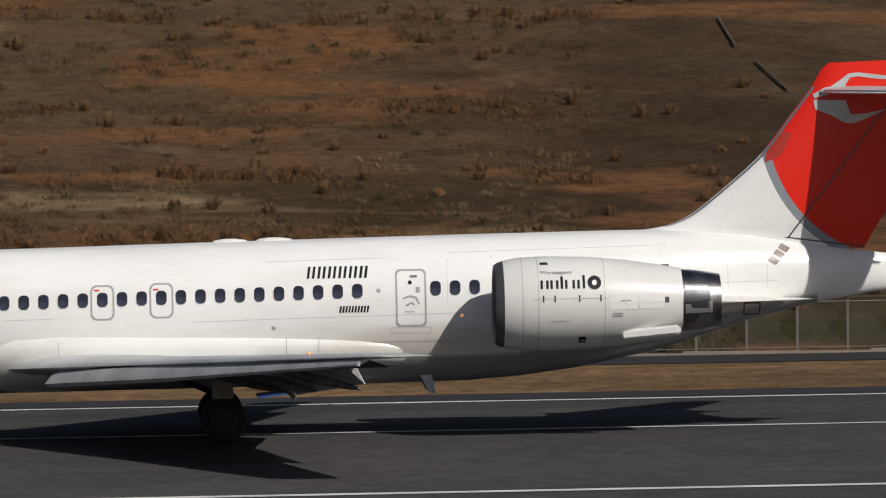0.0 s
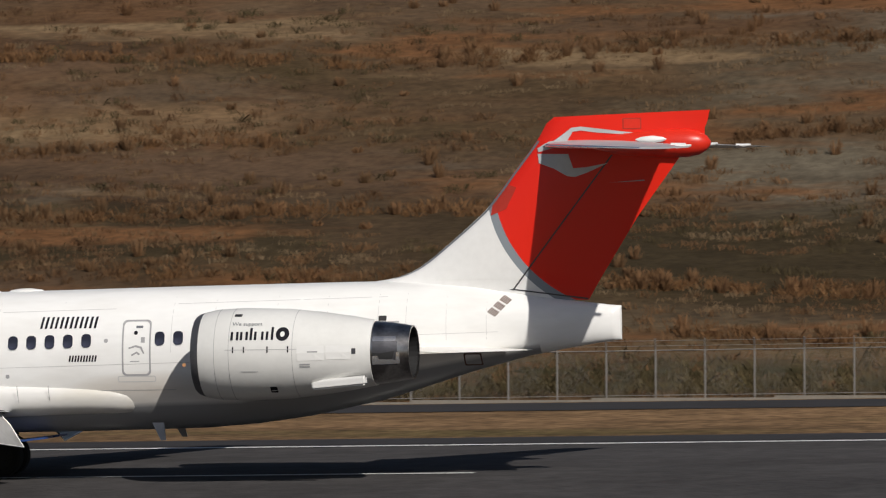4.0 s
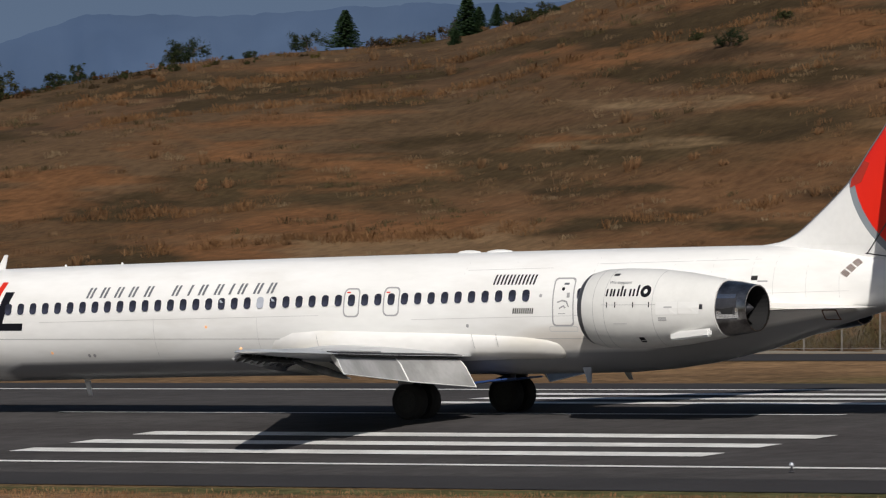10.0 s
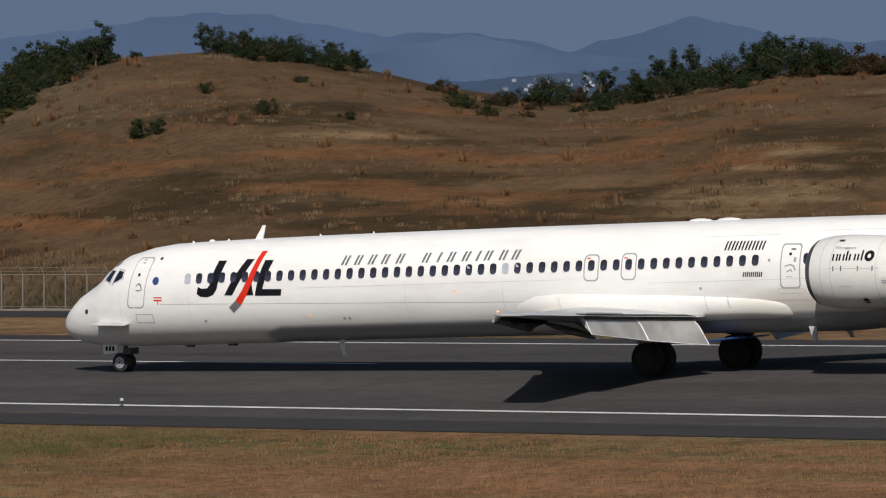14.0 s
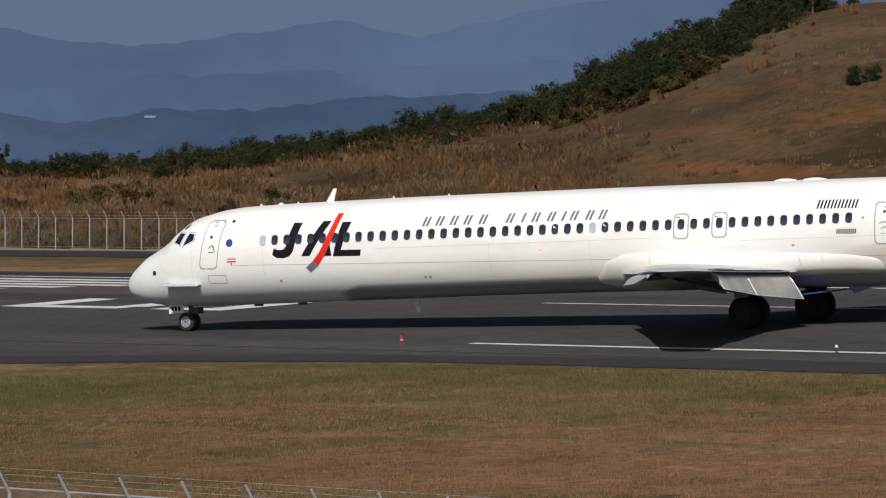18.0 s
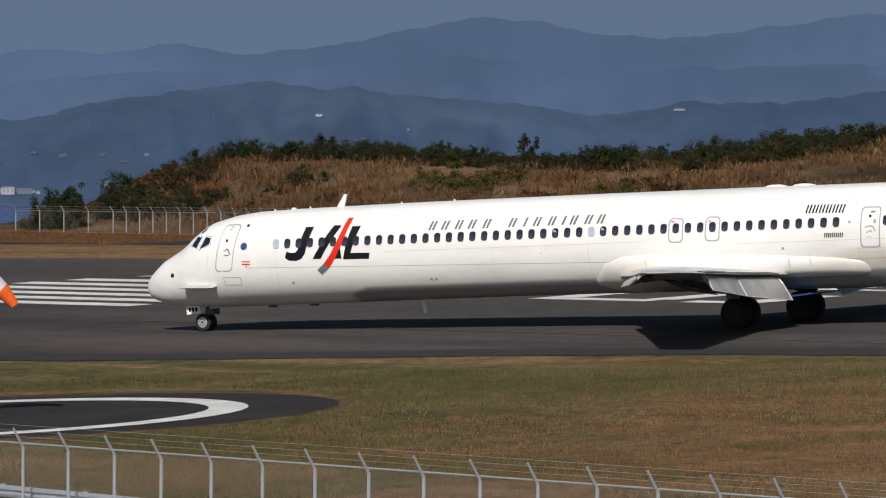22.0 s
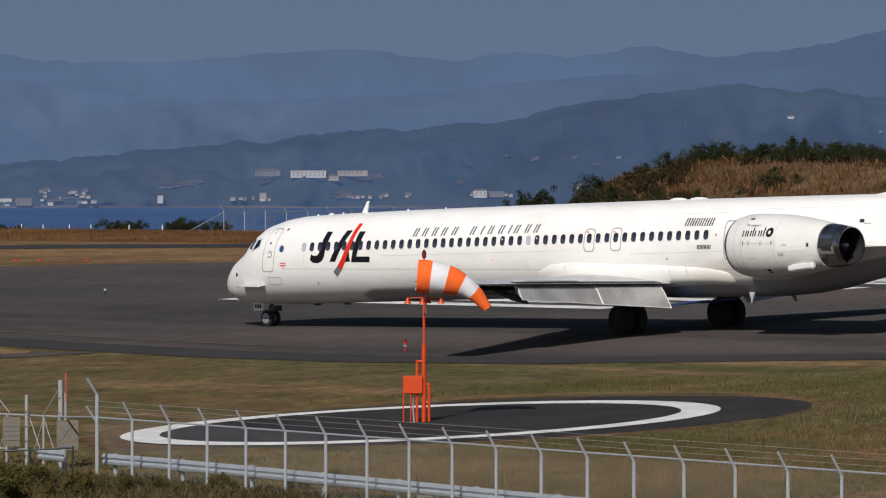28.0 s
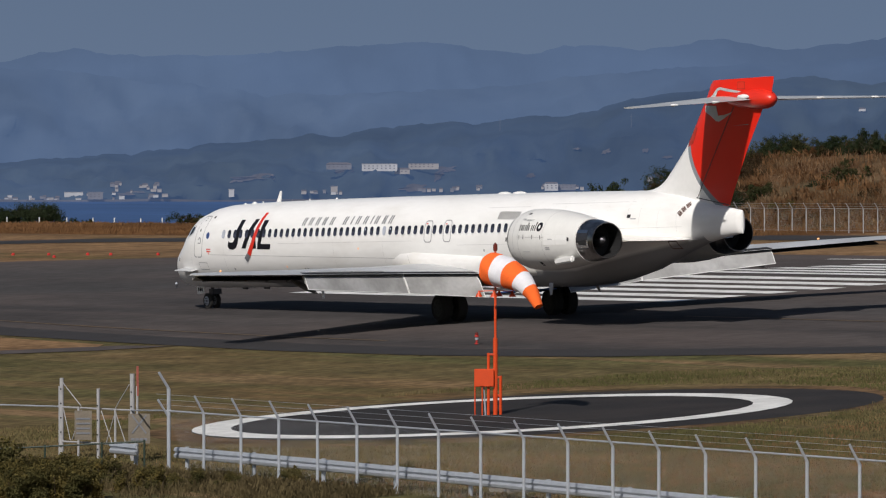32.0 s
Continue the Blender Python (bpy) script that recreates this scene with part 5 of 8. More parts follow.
        box(bm, (1.2, 0.8, 0.05), pose(20.8, port * 0.70, 1.08, 0, -6, 0))
        part("bay_door", bm, M["blue"], jet, "blue-lined underside gear bay door")
    leg = tube(bmesh.new(), (-4.08, 0, 0.33), (-3.95, 0, 1.2), 0.075, 10)
    tube(leg, (-4.08, -0.28, 0.33), (-4.08, 0.28, 0.33), 0.05, 8)
    box(leg, (0.34, 0.42, 0.22), pose(-3.78, 0, 0.72))
    part("nose_gear_leg", leg, M["dark_metal"], jet)
    for v in (-0.18, 0.18):
        wheel("nose_wheel", -4.08, v, 0.33, 0.17, jet)
    bm = bmesh.new()
    box(bm, (0.60, 0.03, 0.32), pose(-4.40, -0.34, 0.80, 0, -4, 0))
    plate = part("nose_gear_door", bm, M["white"], jet)
    for k in range(3):
        bm = bmesh.new()
        box(bm, (0.09, 0.012, 0.15), pose(-4.55 + 0.14 * k, -0.358, 0.81, 0, -4, 0))
        part("door_mark", bm, M["ink"], plate)
    # nose strake, aerials, lamps and drain masts
    for port in (-1, 1):
        bm = bmesh.new()
        box(bm, (1.45, 0.58, 0.05), pose(-3.45, port * 1.42, 1.70, port * -10, 0.6, 0))
        bmesh.ops.bevel(bm, geom=bm.edges[:], offset=0.02, segments=1, affect="EDGES")
        part("nose_strake", bm, M["wing"], jet, "flat grey strake below the cockpit")
    part("aerial", loft([[(1.66, -0.03, 4.42), (1.98, -0.03, 4.42), (1.98, 0.03, 4.42), (1.66, 0.03, 4.42)], [(2.00, -0.015, 4.93), (2.12, -0.015, 4.93), (2.12, 0.015, 4.93), (2.00, 0.015, 4.93)]]), M["white"], jet)
    part("drain_mast", loft([[(5.02, -0.03, 1.12), (5.24, -0.03, 1.12), (5.24, 0.03, 1.12), (5.02, 0.03, 1.12)], [(5.20, -0.015, 0.56), (5.32, -0.015, 0.56), (5.32, 0.015, 0.56), (5.20, 0.015, 0.56)]]), M["white"], jet)
    for port in (-1, 1):
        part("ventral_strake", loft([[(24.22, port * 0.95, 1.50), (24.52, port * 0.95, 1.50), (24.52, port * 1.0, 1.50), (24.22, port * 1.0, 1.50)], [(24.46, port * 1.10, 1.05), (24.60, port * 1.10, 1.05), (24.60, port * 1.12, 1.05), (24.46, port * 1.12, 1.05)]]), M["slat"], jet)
    for u, s in ((-0.95, 0.05), (-0.15, 0.12), (0.55, 0.04), (4.4, 0.04), (6.6, 0.04), (19.6, 0.3), (20.7, 0.32)):
        bm = lathe([(-0.03, s), (0.02, s * 0.8), (0.05, s * 0.3)], "Z", 14)
        if s > 0.2:
            bmesh.ops.scale(bm, vec=(1.6, 0.5, 1.2), verts=bm.verts)
        o = part("roof_fairing", bm, M["white"], jet)
        o.location = (u, 0, lerp(TOP, u) + 0.01)
    for u in (-1.2, 0.6):
        bm = bmesh.new()
        box(bm, (0.32, 0.10, 0.08), pose(u, 0, lerp(BOTTOM, u) - 0.03))
        part("belly_aerial", bm, M["dark_metal"], jet)
    return jet, rolling


JET, ROLLING = make_airliner()

# ---- things on the airfield ----


def thing(name, label, category, at, turn=0, group=""):
    e = new(name)
    e.matrix_basis = pose(at[0], at[1], at[2] if len(at) > 2 else ground_z(at[0], at[1]), 0, 0, turn)
    return tagged(e, label, category, group)


def make_windsock():
    ws = thing("windsock", "orange and white windsock on an orange mast with floodlamps", "windsock", SOCK)
    bm = tube(bmesh.new(), (0, 0, 0), (0, 0, 2.35), 0.07, 10)
    tube(bm, (0, 0, 2.35), (0, 0, 3.95), 0.04, 10)
    tube(bm, (0, 0, 3.95), (0, 0, 5.0), 0.03, 8)
    part("mast", bm, M["orange"], ws)
    R = Vector((0.546, 0.838, 0))
    for k in (-0.21, 0.16):
        bm = tube(bmesh.new(), R * k, R * k + Vector((0, 0, 1.9 if k < 0 else 1.2)), 0.045, 8)
        part("mast_leg", bm, M["orange"], ws)
    for a, b, z in ((-0.21, 0.0, 1.2), (-0.21, 0.0, 1.85), (0.0, 0.16, 0.6), (0.0, 0.16, 1.15)):
        bm = tube(bmesh.new(), R * a + Vector((0, 0, z)), R * b + Vector((0, 0, z)), 0.035, 6)
        part("brace", bm, M["orange"], ws)
    bm = bmesh.new()
    box(bm, (0.60, 0.30, 0.54), Matrix.Translation(R * -0.34 + Vector((0, 0, 1.14))) @ Matrix.Rotation(math.atan2(R.y, R.x), 4, "Z"))
    bmesh.ops.bevel(bm, geom=bm.edges[:], offset=0.02, segments=1, affect="EDGES")
    part("control_box", bm, M["orange"], ws)
    for k, d in ((-0.62, 0.10), (-0.62, -0.10), (-0.40, 0.10), (-0.40, -0.10)):
        p = R * k + Vector((-R.y, R.x, 0)) * d
        part("box_leg", tube(bmesh.new(), p, p + Vector((0, 0, 0.99)), 0.022, 6), M["orange"], ws)
    part("conduit", tube(bmesh.new(), R * -0.30, R * -0.36 + Vector((0, 0, 0.95)), 0.03, 6), M["galvanised"], ws)
    for k, d in ((-0.5, 0.0), (-0.05, -0.45), (0.12, 0.45), (0.52, 0.0)):
        p = R * k + Vector((-R.y, R.x, 0)) * d + Vector((0, 0, 3.78))
        arm = tube(bmesh.new(), (0, 0, 3.80), p, 0.018, 6)
        tube(arm, p, p + Vector((0, 0, 0.02)), 0.03, 6)
        o = part("lamp_arm", arm, M["orange"], ws)
        bell = lathe([(0.0, 0.025), (-0.05, 0.045), (-0.13, 0.095), (-0.17, 0.11)], "Z", 12)
        bmesh.ops.translate(bell, verts=bell.verts, vec=p)
        part("lamp_bell", bell, M["orange"], o)
    beacon = lathe([(5.0, 0.05), (5.04, 0.07), (5.18, 0.07), (5.26, 0.02)], "Z", 10)
    part("beacon", beacon, M["lamp_lens"], ws, "small dark red obstruction lamp")
    sock = new("sock")
    sock.parent = ws
    hoop = lathe([(-0.03, 0.51), (0.03, 0.51)], "X", 24, caps=False)
    bmesh.ops.rotate(hoop, verts=hoop.verts, cent=(0, 0, 0), matrix=Matrix.Rotation(radians(8), 3, "Y"))
    cl = [(-0.20, 0.0, 0.50), (0.12, -0.02, 0.51), (0.50, -0.07, 0.48), (0.93, -0.17, 0.41), (1.32, -0.35, 0.31), (1.66, -0.62, 0.22), (1.94, -0.98, 0.14)]
    marks = []
    for i, (a, z, r) in enumerate(cl):
        q = cl[min(i + 1, 6)]
        p = cl[max(i - 1, 0)]
        marks.append((Vector((a, 0, z)), math.atan2(p[1] - q[1], q[0] - p[0]), r))

    def ring(s):
        i = min(5, int(s))
        f = s - i
        a, b = marks[i], marks[i + 1]
        c, t, r = a[0].lerp(b[0], f), a[1] + (b[1] - a[1]) * f, a[2] + (b[2] - a[2]) * f
        out = []
        for k in range(28):
            th = 2 * math.pi * k / 28
            rr = r * (1 + 0.02 * math.sin(5 * th + s * 3))
            out.append(c + Vector((math.sin(t) * rr * math.cos(th), rr * math.sin(th), math.cos(t) * rr * math.cos(th))))
        return out
    cuts = [0, 1.25, 2.45, 3.55, 4.6, 6]
    for k in range(5):
        n = 4
        bm = loft([ring(cuts[k] + (cuts[k + 1] - cuts[k]) * j / n) for j in range(n + 1)], True, False)
        part("stripe", bm, M["cloth_orange" if k % 2 == 0 else "cloth_white"], sock, "orange cloth band" if k % 2 == 0 else "white cloth band", smooth=80)
    return ws, sock


WINDSOCK, SOCK_CLOTH = make_windsock()


def make_wind_tower():
    at = (-13.08, 109.9)
    tw = thing("wind_mast_tower", "red and white lattice tower with caged platform and wind vanes", "tower", at, 6.8)
    H_ = 2.76 - ground_z(*at)
    for k, (z0, z1, m) in enumerate(((0, 1.5, "rust_red"), (1.5, 3.0, "white_steel"), (3.0, H_ - 1.36, "rust_red"), (H_ - 1.36, H_ - 0.06, "white_steel"))):
        for a in (-0.5, 0.5):
            for b in (-0.5, 0.5):
                part("tower_leg", tube(bmesh.new(), (a, b, z0), (a, b, z1), 0.034, 8), M[m], tw)
        for a0, a1 in (((-0.5, -0.5), (0.5, -0.5)), ((0.5, -0.5), (0.5, 0.5)), ((0.5, 0.5), (-0.5, 0.5)), ((-0.5, 0.5), (-0.5, -0.5))):
            bm = tube(bmesh.new(), (*a0, z0 + 0.02), (*a1, z1 - 0.02), 0.022, 6)
            tube(bm, (*a1, z0 + 0.02), (*a0, z1 - 0.02), 0.022, 6)
            part("cross_brace", bm, M[m], tw)
            part("tie_bar", tube(bmesh.new(), (*a0, (z0 + z1) / 2), (*a1, (z0 + z1) / 2), 0.016, 6), M[m], tw)
            part("tie_bar", tube(bmesh.new(), (*a0, z1 - 0.04), (*a1, z1 - 0.04), 0.024, 6), M[m], tw)
    for k in range(int(H_ / 0.32)):
        part("ladder_rung", tube(bmesh.new(), (-0.30, -0.5, 0.2 + 0.32 * k), (0.02, -0.5, 0.2 + 0.32 * k), 0.012, 5), M["white_steel"], tw)
    for x in (-0.30, 0.02):
        part("ladder_rail", tube(bmesh.new(), (x, -0.5, 0), (x, -0.5, H_), 0.018, 6), M["white_steel"], tw)
    part("cable_trunk", tube(bmesh.new(), (0.12, 0.1, 0), (0.12, 0.1, H_), 0.07, 8), M["galvanised"], tw)

    def hoop(r, z, t, m="rust_red", name="rail"):
        n = 28
        pts = [(r * math.cos(2 * math.pi * i / n), r * math.sin(2 * math.pi * i / n), z) for i in range(n)]
        return part(name, sweep(pts, t, 8, True), M[m], tw)
    bm = lathe([(H_ - 0.06, 0.2), (H_ - 0.06, 1.0), (H_ + 0.06, 1.04), (H_ + 0.06, 0.2)], "Z", 16, caps=False)
    part("platform", bm, M["rust_red"], tw)
    hoop(0.90, H_ + 1.24, 0.026)
    hoop(0.86, H_ + 0.40, 0.022)
    for i in range(22):
        a = 2 * math.pi * (i + 0.5) / 22
        part("baluster", tube(bmesh.new(), (0.86 * math.cos(a), 0.86 * math.sin(a), H_ + (0 if i % 5 == 0 else 0.40)), (0.90 * math.cos(a), 0.90 * math.sin(a), H_ + 1.24), 0.016, 6), M["rust_red"], tw)
    for sx in (-1, 1):
        x = 1.06 * sx
        part("vane_post", tube(bmesh.new(), (x, 0, H_), (x, 0, H_ + 1.98), 0.048, 8), M["rust_red"], tw)
        for z in (0.02, 1.22):
            part("post_clamp", tube(bmesh.new(), (x, 0, H_ + z), (0.86 * sx, 0, H_ + z), 0.02, 6), M["rust_red"], tw)
        part("vane_stem", tube(bmesh.new(), (x, 0, H_ + 1.98), (x - 0.02, 0, H_ + 2.58), 0.045, 8, 0.03), M["galvanised"], tw)
        vane = lathe([(-0.20, 0.02), (-0.16, 0.05), (0.0, 0.06), (0.3, 0.035), (0.42, 0.02)], "X", 10)
        bmesh.ops.translate(vane, verts=vane.verts, vec=(x - 0.02, 0, H_ + 2.62))
        v = part("wind_vane", vane, M["galvanised"], tw, "grey propeller anemometer")
        part("vane_fin", loft([[(x + 0.20, -0.012, H_ + 2.60), (x + 0.50, -0.012, H_ + 2.60), (x + 0.50, 0.012, H_ + 2.60), (x + 0.20, 0.012, H_ + 2.60)], [(x + 0.42, -0.008, H_ + 2.93), (x + 0.56, -0.008, H_ + 2.95), (x + 0.56, 0.008, H_ + 2.95), (x + 0.42, 0.008, H_ + 2.93)]]), M["galvanised"], v)
        part("vane_propeller", tube(bmesh.new(), (x - 0.20, 0.0, H_ + 2.64), (x - 0.20, 0.0, H_ + 2.46), 0.05, 6, 0.03), M["white_steel"], v)
    for sx in (-1, 1):
        sag = [(sx * (1.0 - 0.09 * k), -0.1, H_ - 0.06 - 0.20 * math.sin(math.pi * k / 6)) for k in range(7)]
        part("cable", sweep(sag, 0.014, 6), M["black"], tw, "sagging black cable")
    part("lamp_post", tube(bmesh.new(), (0, 0, H_), (0, 0, H_ + 1.66), 0.022, 8), M["rust_red"], tw)
    bm = bmesh.new()
    box(bm, (0.16, 0.12, 0.16), pose(0, 0, H_ + 1.50))
    part("junction_box", bm, M["rust_red"], tw)
    part("lamp_bar", tube(bmesh.new(), (-0.2, 0, H_ + 1.67), (0.2, 0, H_ + 1.67), 0.022, 6), M["dark_metal"], tw)
    for x in (-0.2, 0.2):
        bm = lathe([(1.68, 0.04), (1.72, 0.08), (1.76, 0.08), (1.79, 0.06), (1.90, 0.06), (1.95, 0.02)], "Z", 12)
        bmesh.ops.translate(bm, verts=bm.verts, vec=(x, 0, H_))
        part("obstruction_lamp", bm, M["lamp_lens"], tw, "dark red glass obstruction lamp")


make_wind_tower()


def make_near_fence():
    fe = tagged(new("security_fence"), "galvanised chain-link fence with barbed wire on leaning arms", "fence")

    def at(x):
        y = 93.2 + (-105 - x) * 0.063
        return Vector((x, y, ground_z(x, y) + lerp([(-200, 0), (-158, -0.04), (-135, -0.19), (-110, -0.12), (0, 0)], x)))
    bm = tube(bmesh.new(), (0, 0, -0.1), (0, 0, 1.78), 0.042, 8)
    tube(bm, (0, 0, 1.78), (0, -0.30, 2.27), 0.036, 8, 0.03)
    post = None
    n = 45
    for k in range(n):
        x = -161.58 + 2.20 * k if k < 12 else -135.2 + 2.284 * (k - 12)
        m = Matrix.Translation(at(x))
        if post is None:
            post = part("post", bm, M["galvanised"], fe)
            post.matrix_basis = m
        else:
            twin(post, m)
    a, b = at(-176), at(-60)
    end = part("end_post", tube(tube(bmesh.new(), (0, 0, -0.1), (0, 0, 2.40), 0.055, 8), (0, 0, 2.4), (0, -0.32, 2.86), 0.04, 8), M["galvanised"], fe)
    end.matrix_basis = Matrix.Translation(at(-163.7))
    short = part("end_arm", tube(bmesh.new(), (0, 0, 1.62), (0, -0.34, 2.10), 0.034, 8), M["galvanised"], fe)
    short.matrix_basis = Matrix.Translation(at(-163.72))
    a = at(-163.9)
    up = Vector((0, 0, 1))
    part("top_rail", tube(bmesh.new(), a + up * 1.78, b + up * 1.78, 0.026, 6), M["galvanised"], fe)
    for h, o in ((1.95, -0.10), (2.10, -0.19), (2.25, -0.28)):
        part("barbed_wire", tube(bmesh.new(), a + up * h + Vector((0, o, 0)), b + up * h + Vector((0, o, 0)), 0.004, 4), M["galvanised"], fe)
    bm = bmesh.new()
    length = (b - a).length
    d = (b - a).normalized()
    k = 0.0
    while k < length - 1.8:
        p = a + d * k
        for s0, s1 in ((0, 1.72), (1.72, 0)):
            u, v = p + up * (s0 + 0.04), p + d * 1.72 + up * (s1 + 0.04)
            w = 0.0012
            q = [bm.verts.new(u + Vector((0, 0, w))), bm.verts.new(u - Vector((0, w, w))), bm.verts.new(v - Vector((0, w, w))), bm.verts.new(v + Vector((0, 0, w)))]
            bm.faces.new(q)
        k += 0.10
    o = part("chain_link_mesh", bm, M["galvanised"], fe)
    o["kind"] = "stuff"
    # guard rail beyond the fence
    gr = tagged(new("guard_rail"), "grey corrugated steel guard rail on short posts", "guard rail")
    off = Vector((0, 0.55, 0))
    prof = [(0, 0.42), (-0.06, 0.45), (-0.08, 0.52), (-0.02, 0.58), (-0.08, 0.64), (-0.06, 0.71), (0, 0.74), (0.02, 0.74), (-0.04, 0.70), (-0.05, 0.64), (0.01, 0.58), (-0.05, 0.52), (-0.04, 0.46), (0.02, 0.42)]
    x = -164.3
    rp = None
    while x < -95:
        p, q = at(x) + off, at(x + 3.98) + off
        part("rail_panel", loft([[r + Vector((0, u, w)) for u, w in prof] for r in (p, q)]), M["galvanised"], gr)
        for h in (0.02,):
            c = at(x + 0.5) + off
            bm = tube(bmesh.new(), (0, 0.10, -0.1), (0, 0.10, 0.76), 0.06, 8)
            if rp is None:
                rp = part("rail_post", bm, M["galvanised"], gr)
                rp.matrix_basis = Matrix.Translation(c)
            else:
                bm.free()
                twin(rp, Matrix.Translation(c))
        x += 4.0
    # gate with signs
    ga = tagged(new("service_gate"), "white steel service gate with warning boards", "gate")

    def gp(x, y):
        return Vector((x, y, ground_z(x, y)))
    p, q = gp(-167.4, 97.2), gp(-165.6, 97.0)
    part("rail_panel", loft([[r + Vector((0, u, w)) for u, w in prof] for r in (p, q)]), M["galvanised"], gr)
    part("rail_post", tube(bmesh.new(), gp(-166.2, 97.3) - up * 0.1, gp(-166.2, 97.3) + up * 0.74, 0.06, 8), M["galvanised"], gr)
    posts = [(-173.50, 99.0, 2.05, 0.035), (-173.20, 98.9, 2.3, 0.06), (-170.90, 98.8, 2.05, 0.05), (-169.30, 99.0, 2.5, 0.07), (-169.02, 99.0, 2.15, 0.035), (-172.05, 98.8, 1.5, 0.035), (-170.1, 98.9, 1.45, 0.035)]
    for x, y, h, r in posts:
        p = gp(x, y)
        gpost = part("gate_post", tube(bmesh.new(), p - up * 0.1, p + up * h, r, 8), M["gate_grey"], ga)
        for k in range(int(h / 0.42) if r > 0.045 else 0):
            part("bolt", tube(bmesh.new(), p + up * (0.3 + 0.42 * k) + Vector((0.57, -0.82, 0)) * (r - 0.01), p + up * (0.3 + 0.42 * k) + Vector((0.57, -0.82, 0)) * (r + 0.02), 0.022, 6), M["black"], gpost)
    for z in (0.45, 1.45):
        part("gate_rail", tube(bmesh.new(), gp(-173.2, 98.9) + up * z, gp(-169.3, 99.0) + up * z, 0.03, 6), M["gate_grey"], ga)
    for x0, x1, z0, z1 in ((-173.2, -172.05, 2.2, 1.5), (-170.1, -169.3, 1.5, 2.2), (-172.05, -172.6, 1.4, 0.5), (-170.1, -169.5, 1.4, 0.5), (-173.1, -172.7, 1.4, 0.5), (-170.9, -170.3, 1.4, 0.5), (-170.1, -170.6, 1.4, 0.5)):
        part("gate_brace", tube(bmesh.new(), gp(x0, 98.9) + up * z0, gp(x1, 98.9) + up * z1, 0.014, 6), M["gate_grey"], ga)
    part("fence_rail", tube(bmesh.new(), gp(-169.4, 99.0) + up * 1.45, at(-163.9) + up * 1.78, 0.026, 6), M["galvanised"], ga)
    part("fence_rail", tube(bmesh.new(), gp(-173.5, 99.0) + up * 1.45, gp(-182.5, 99.6) + up * 1.28, 0.026, 6), M["galvanised"], ga)
    for x, w in ((-171.60, 0.5), (-168.40, 0.62)):
        sg = thing("warning_board", "small weathered cream warning board on the gate", "sign", (x, 98.7, ground_z(x, 98.7) + 0.55), 57, "gate signs")
        bm = bmesh.new()
        box(bm, (w, 0.03, 0.85), pose(0, 0, 0.43))
        part("board", bm, M["weathered_board"], sg)
        if w > 0.6:
            marks = [((0.66, 0.012, 0.045), pose(0, -0.024, 0.55, 0, r, 0)) for r in (52, -52)] + [((0.10, 0.012, 0.07), pose(-0.18 + 0.12 * k, -0.024, 0.12)) for k in range(4)]
        else:
            marks = [((0.40, 0.012, 0.05), pose(0, -0.024, 0.2 + 0.14 * k)) for k in range(4)]
        for size, m in marks:
            part("lettering_bar", box(bmesh.new(), size, m), M["grey_ink"], sg)
    bm = bmesh.new()
    box(bm, (0.045, 0.045, 0.85), Matrix.Translation(gp(-169.0, 99.0) + up * 2.3))
    part("marker_pole", bm, M["faded_red"], ga, "faded red marker pole")
    gf = tagged(new("low_fence"), "low dark green wire fence in front of the bushes", "fence")

    def lf(x):
        return gp(x, 96.7 + (x + 164.7) * 1.71)
    for x in (-164.7, -165.3, -166.1, -167.0, -167.9):
        part("post", tube(bmesh.new(), lf(x) - up * 0.1, lf(x) + up * 0.93, 0.03, 8), M["green_paint"], gf)
    part("top_rail", tube(bmesh.new(), lf(-164.7) + up * 0.88, lf(-168.4) + up * 0.88, 0.028, 6), M["green_paint"], gf)
    # drain cover and kerb box inside the fence
    for x, y, sx, sy, sz, nm, lb, mt in ((-147.6, 97.6, 0.9, 0.7, 0.35, "drain_pit", "low weathered concrete drain pit in the grass", "concrete"),):
        bm = bmesh.new()
        box(bm, (sx, sy, sz), pose(0, 0, sz / 2))
        bmesh.ops.bevel(bm, geom=bm.edges[:], offset=0.03, segments=2, affect="EDGES")
        o = obj(nm, bm, M[mt])
        o.location = (x, y, ground_z(x, y))
        tagged(o, lb, "box")


make_near_fence()


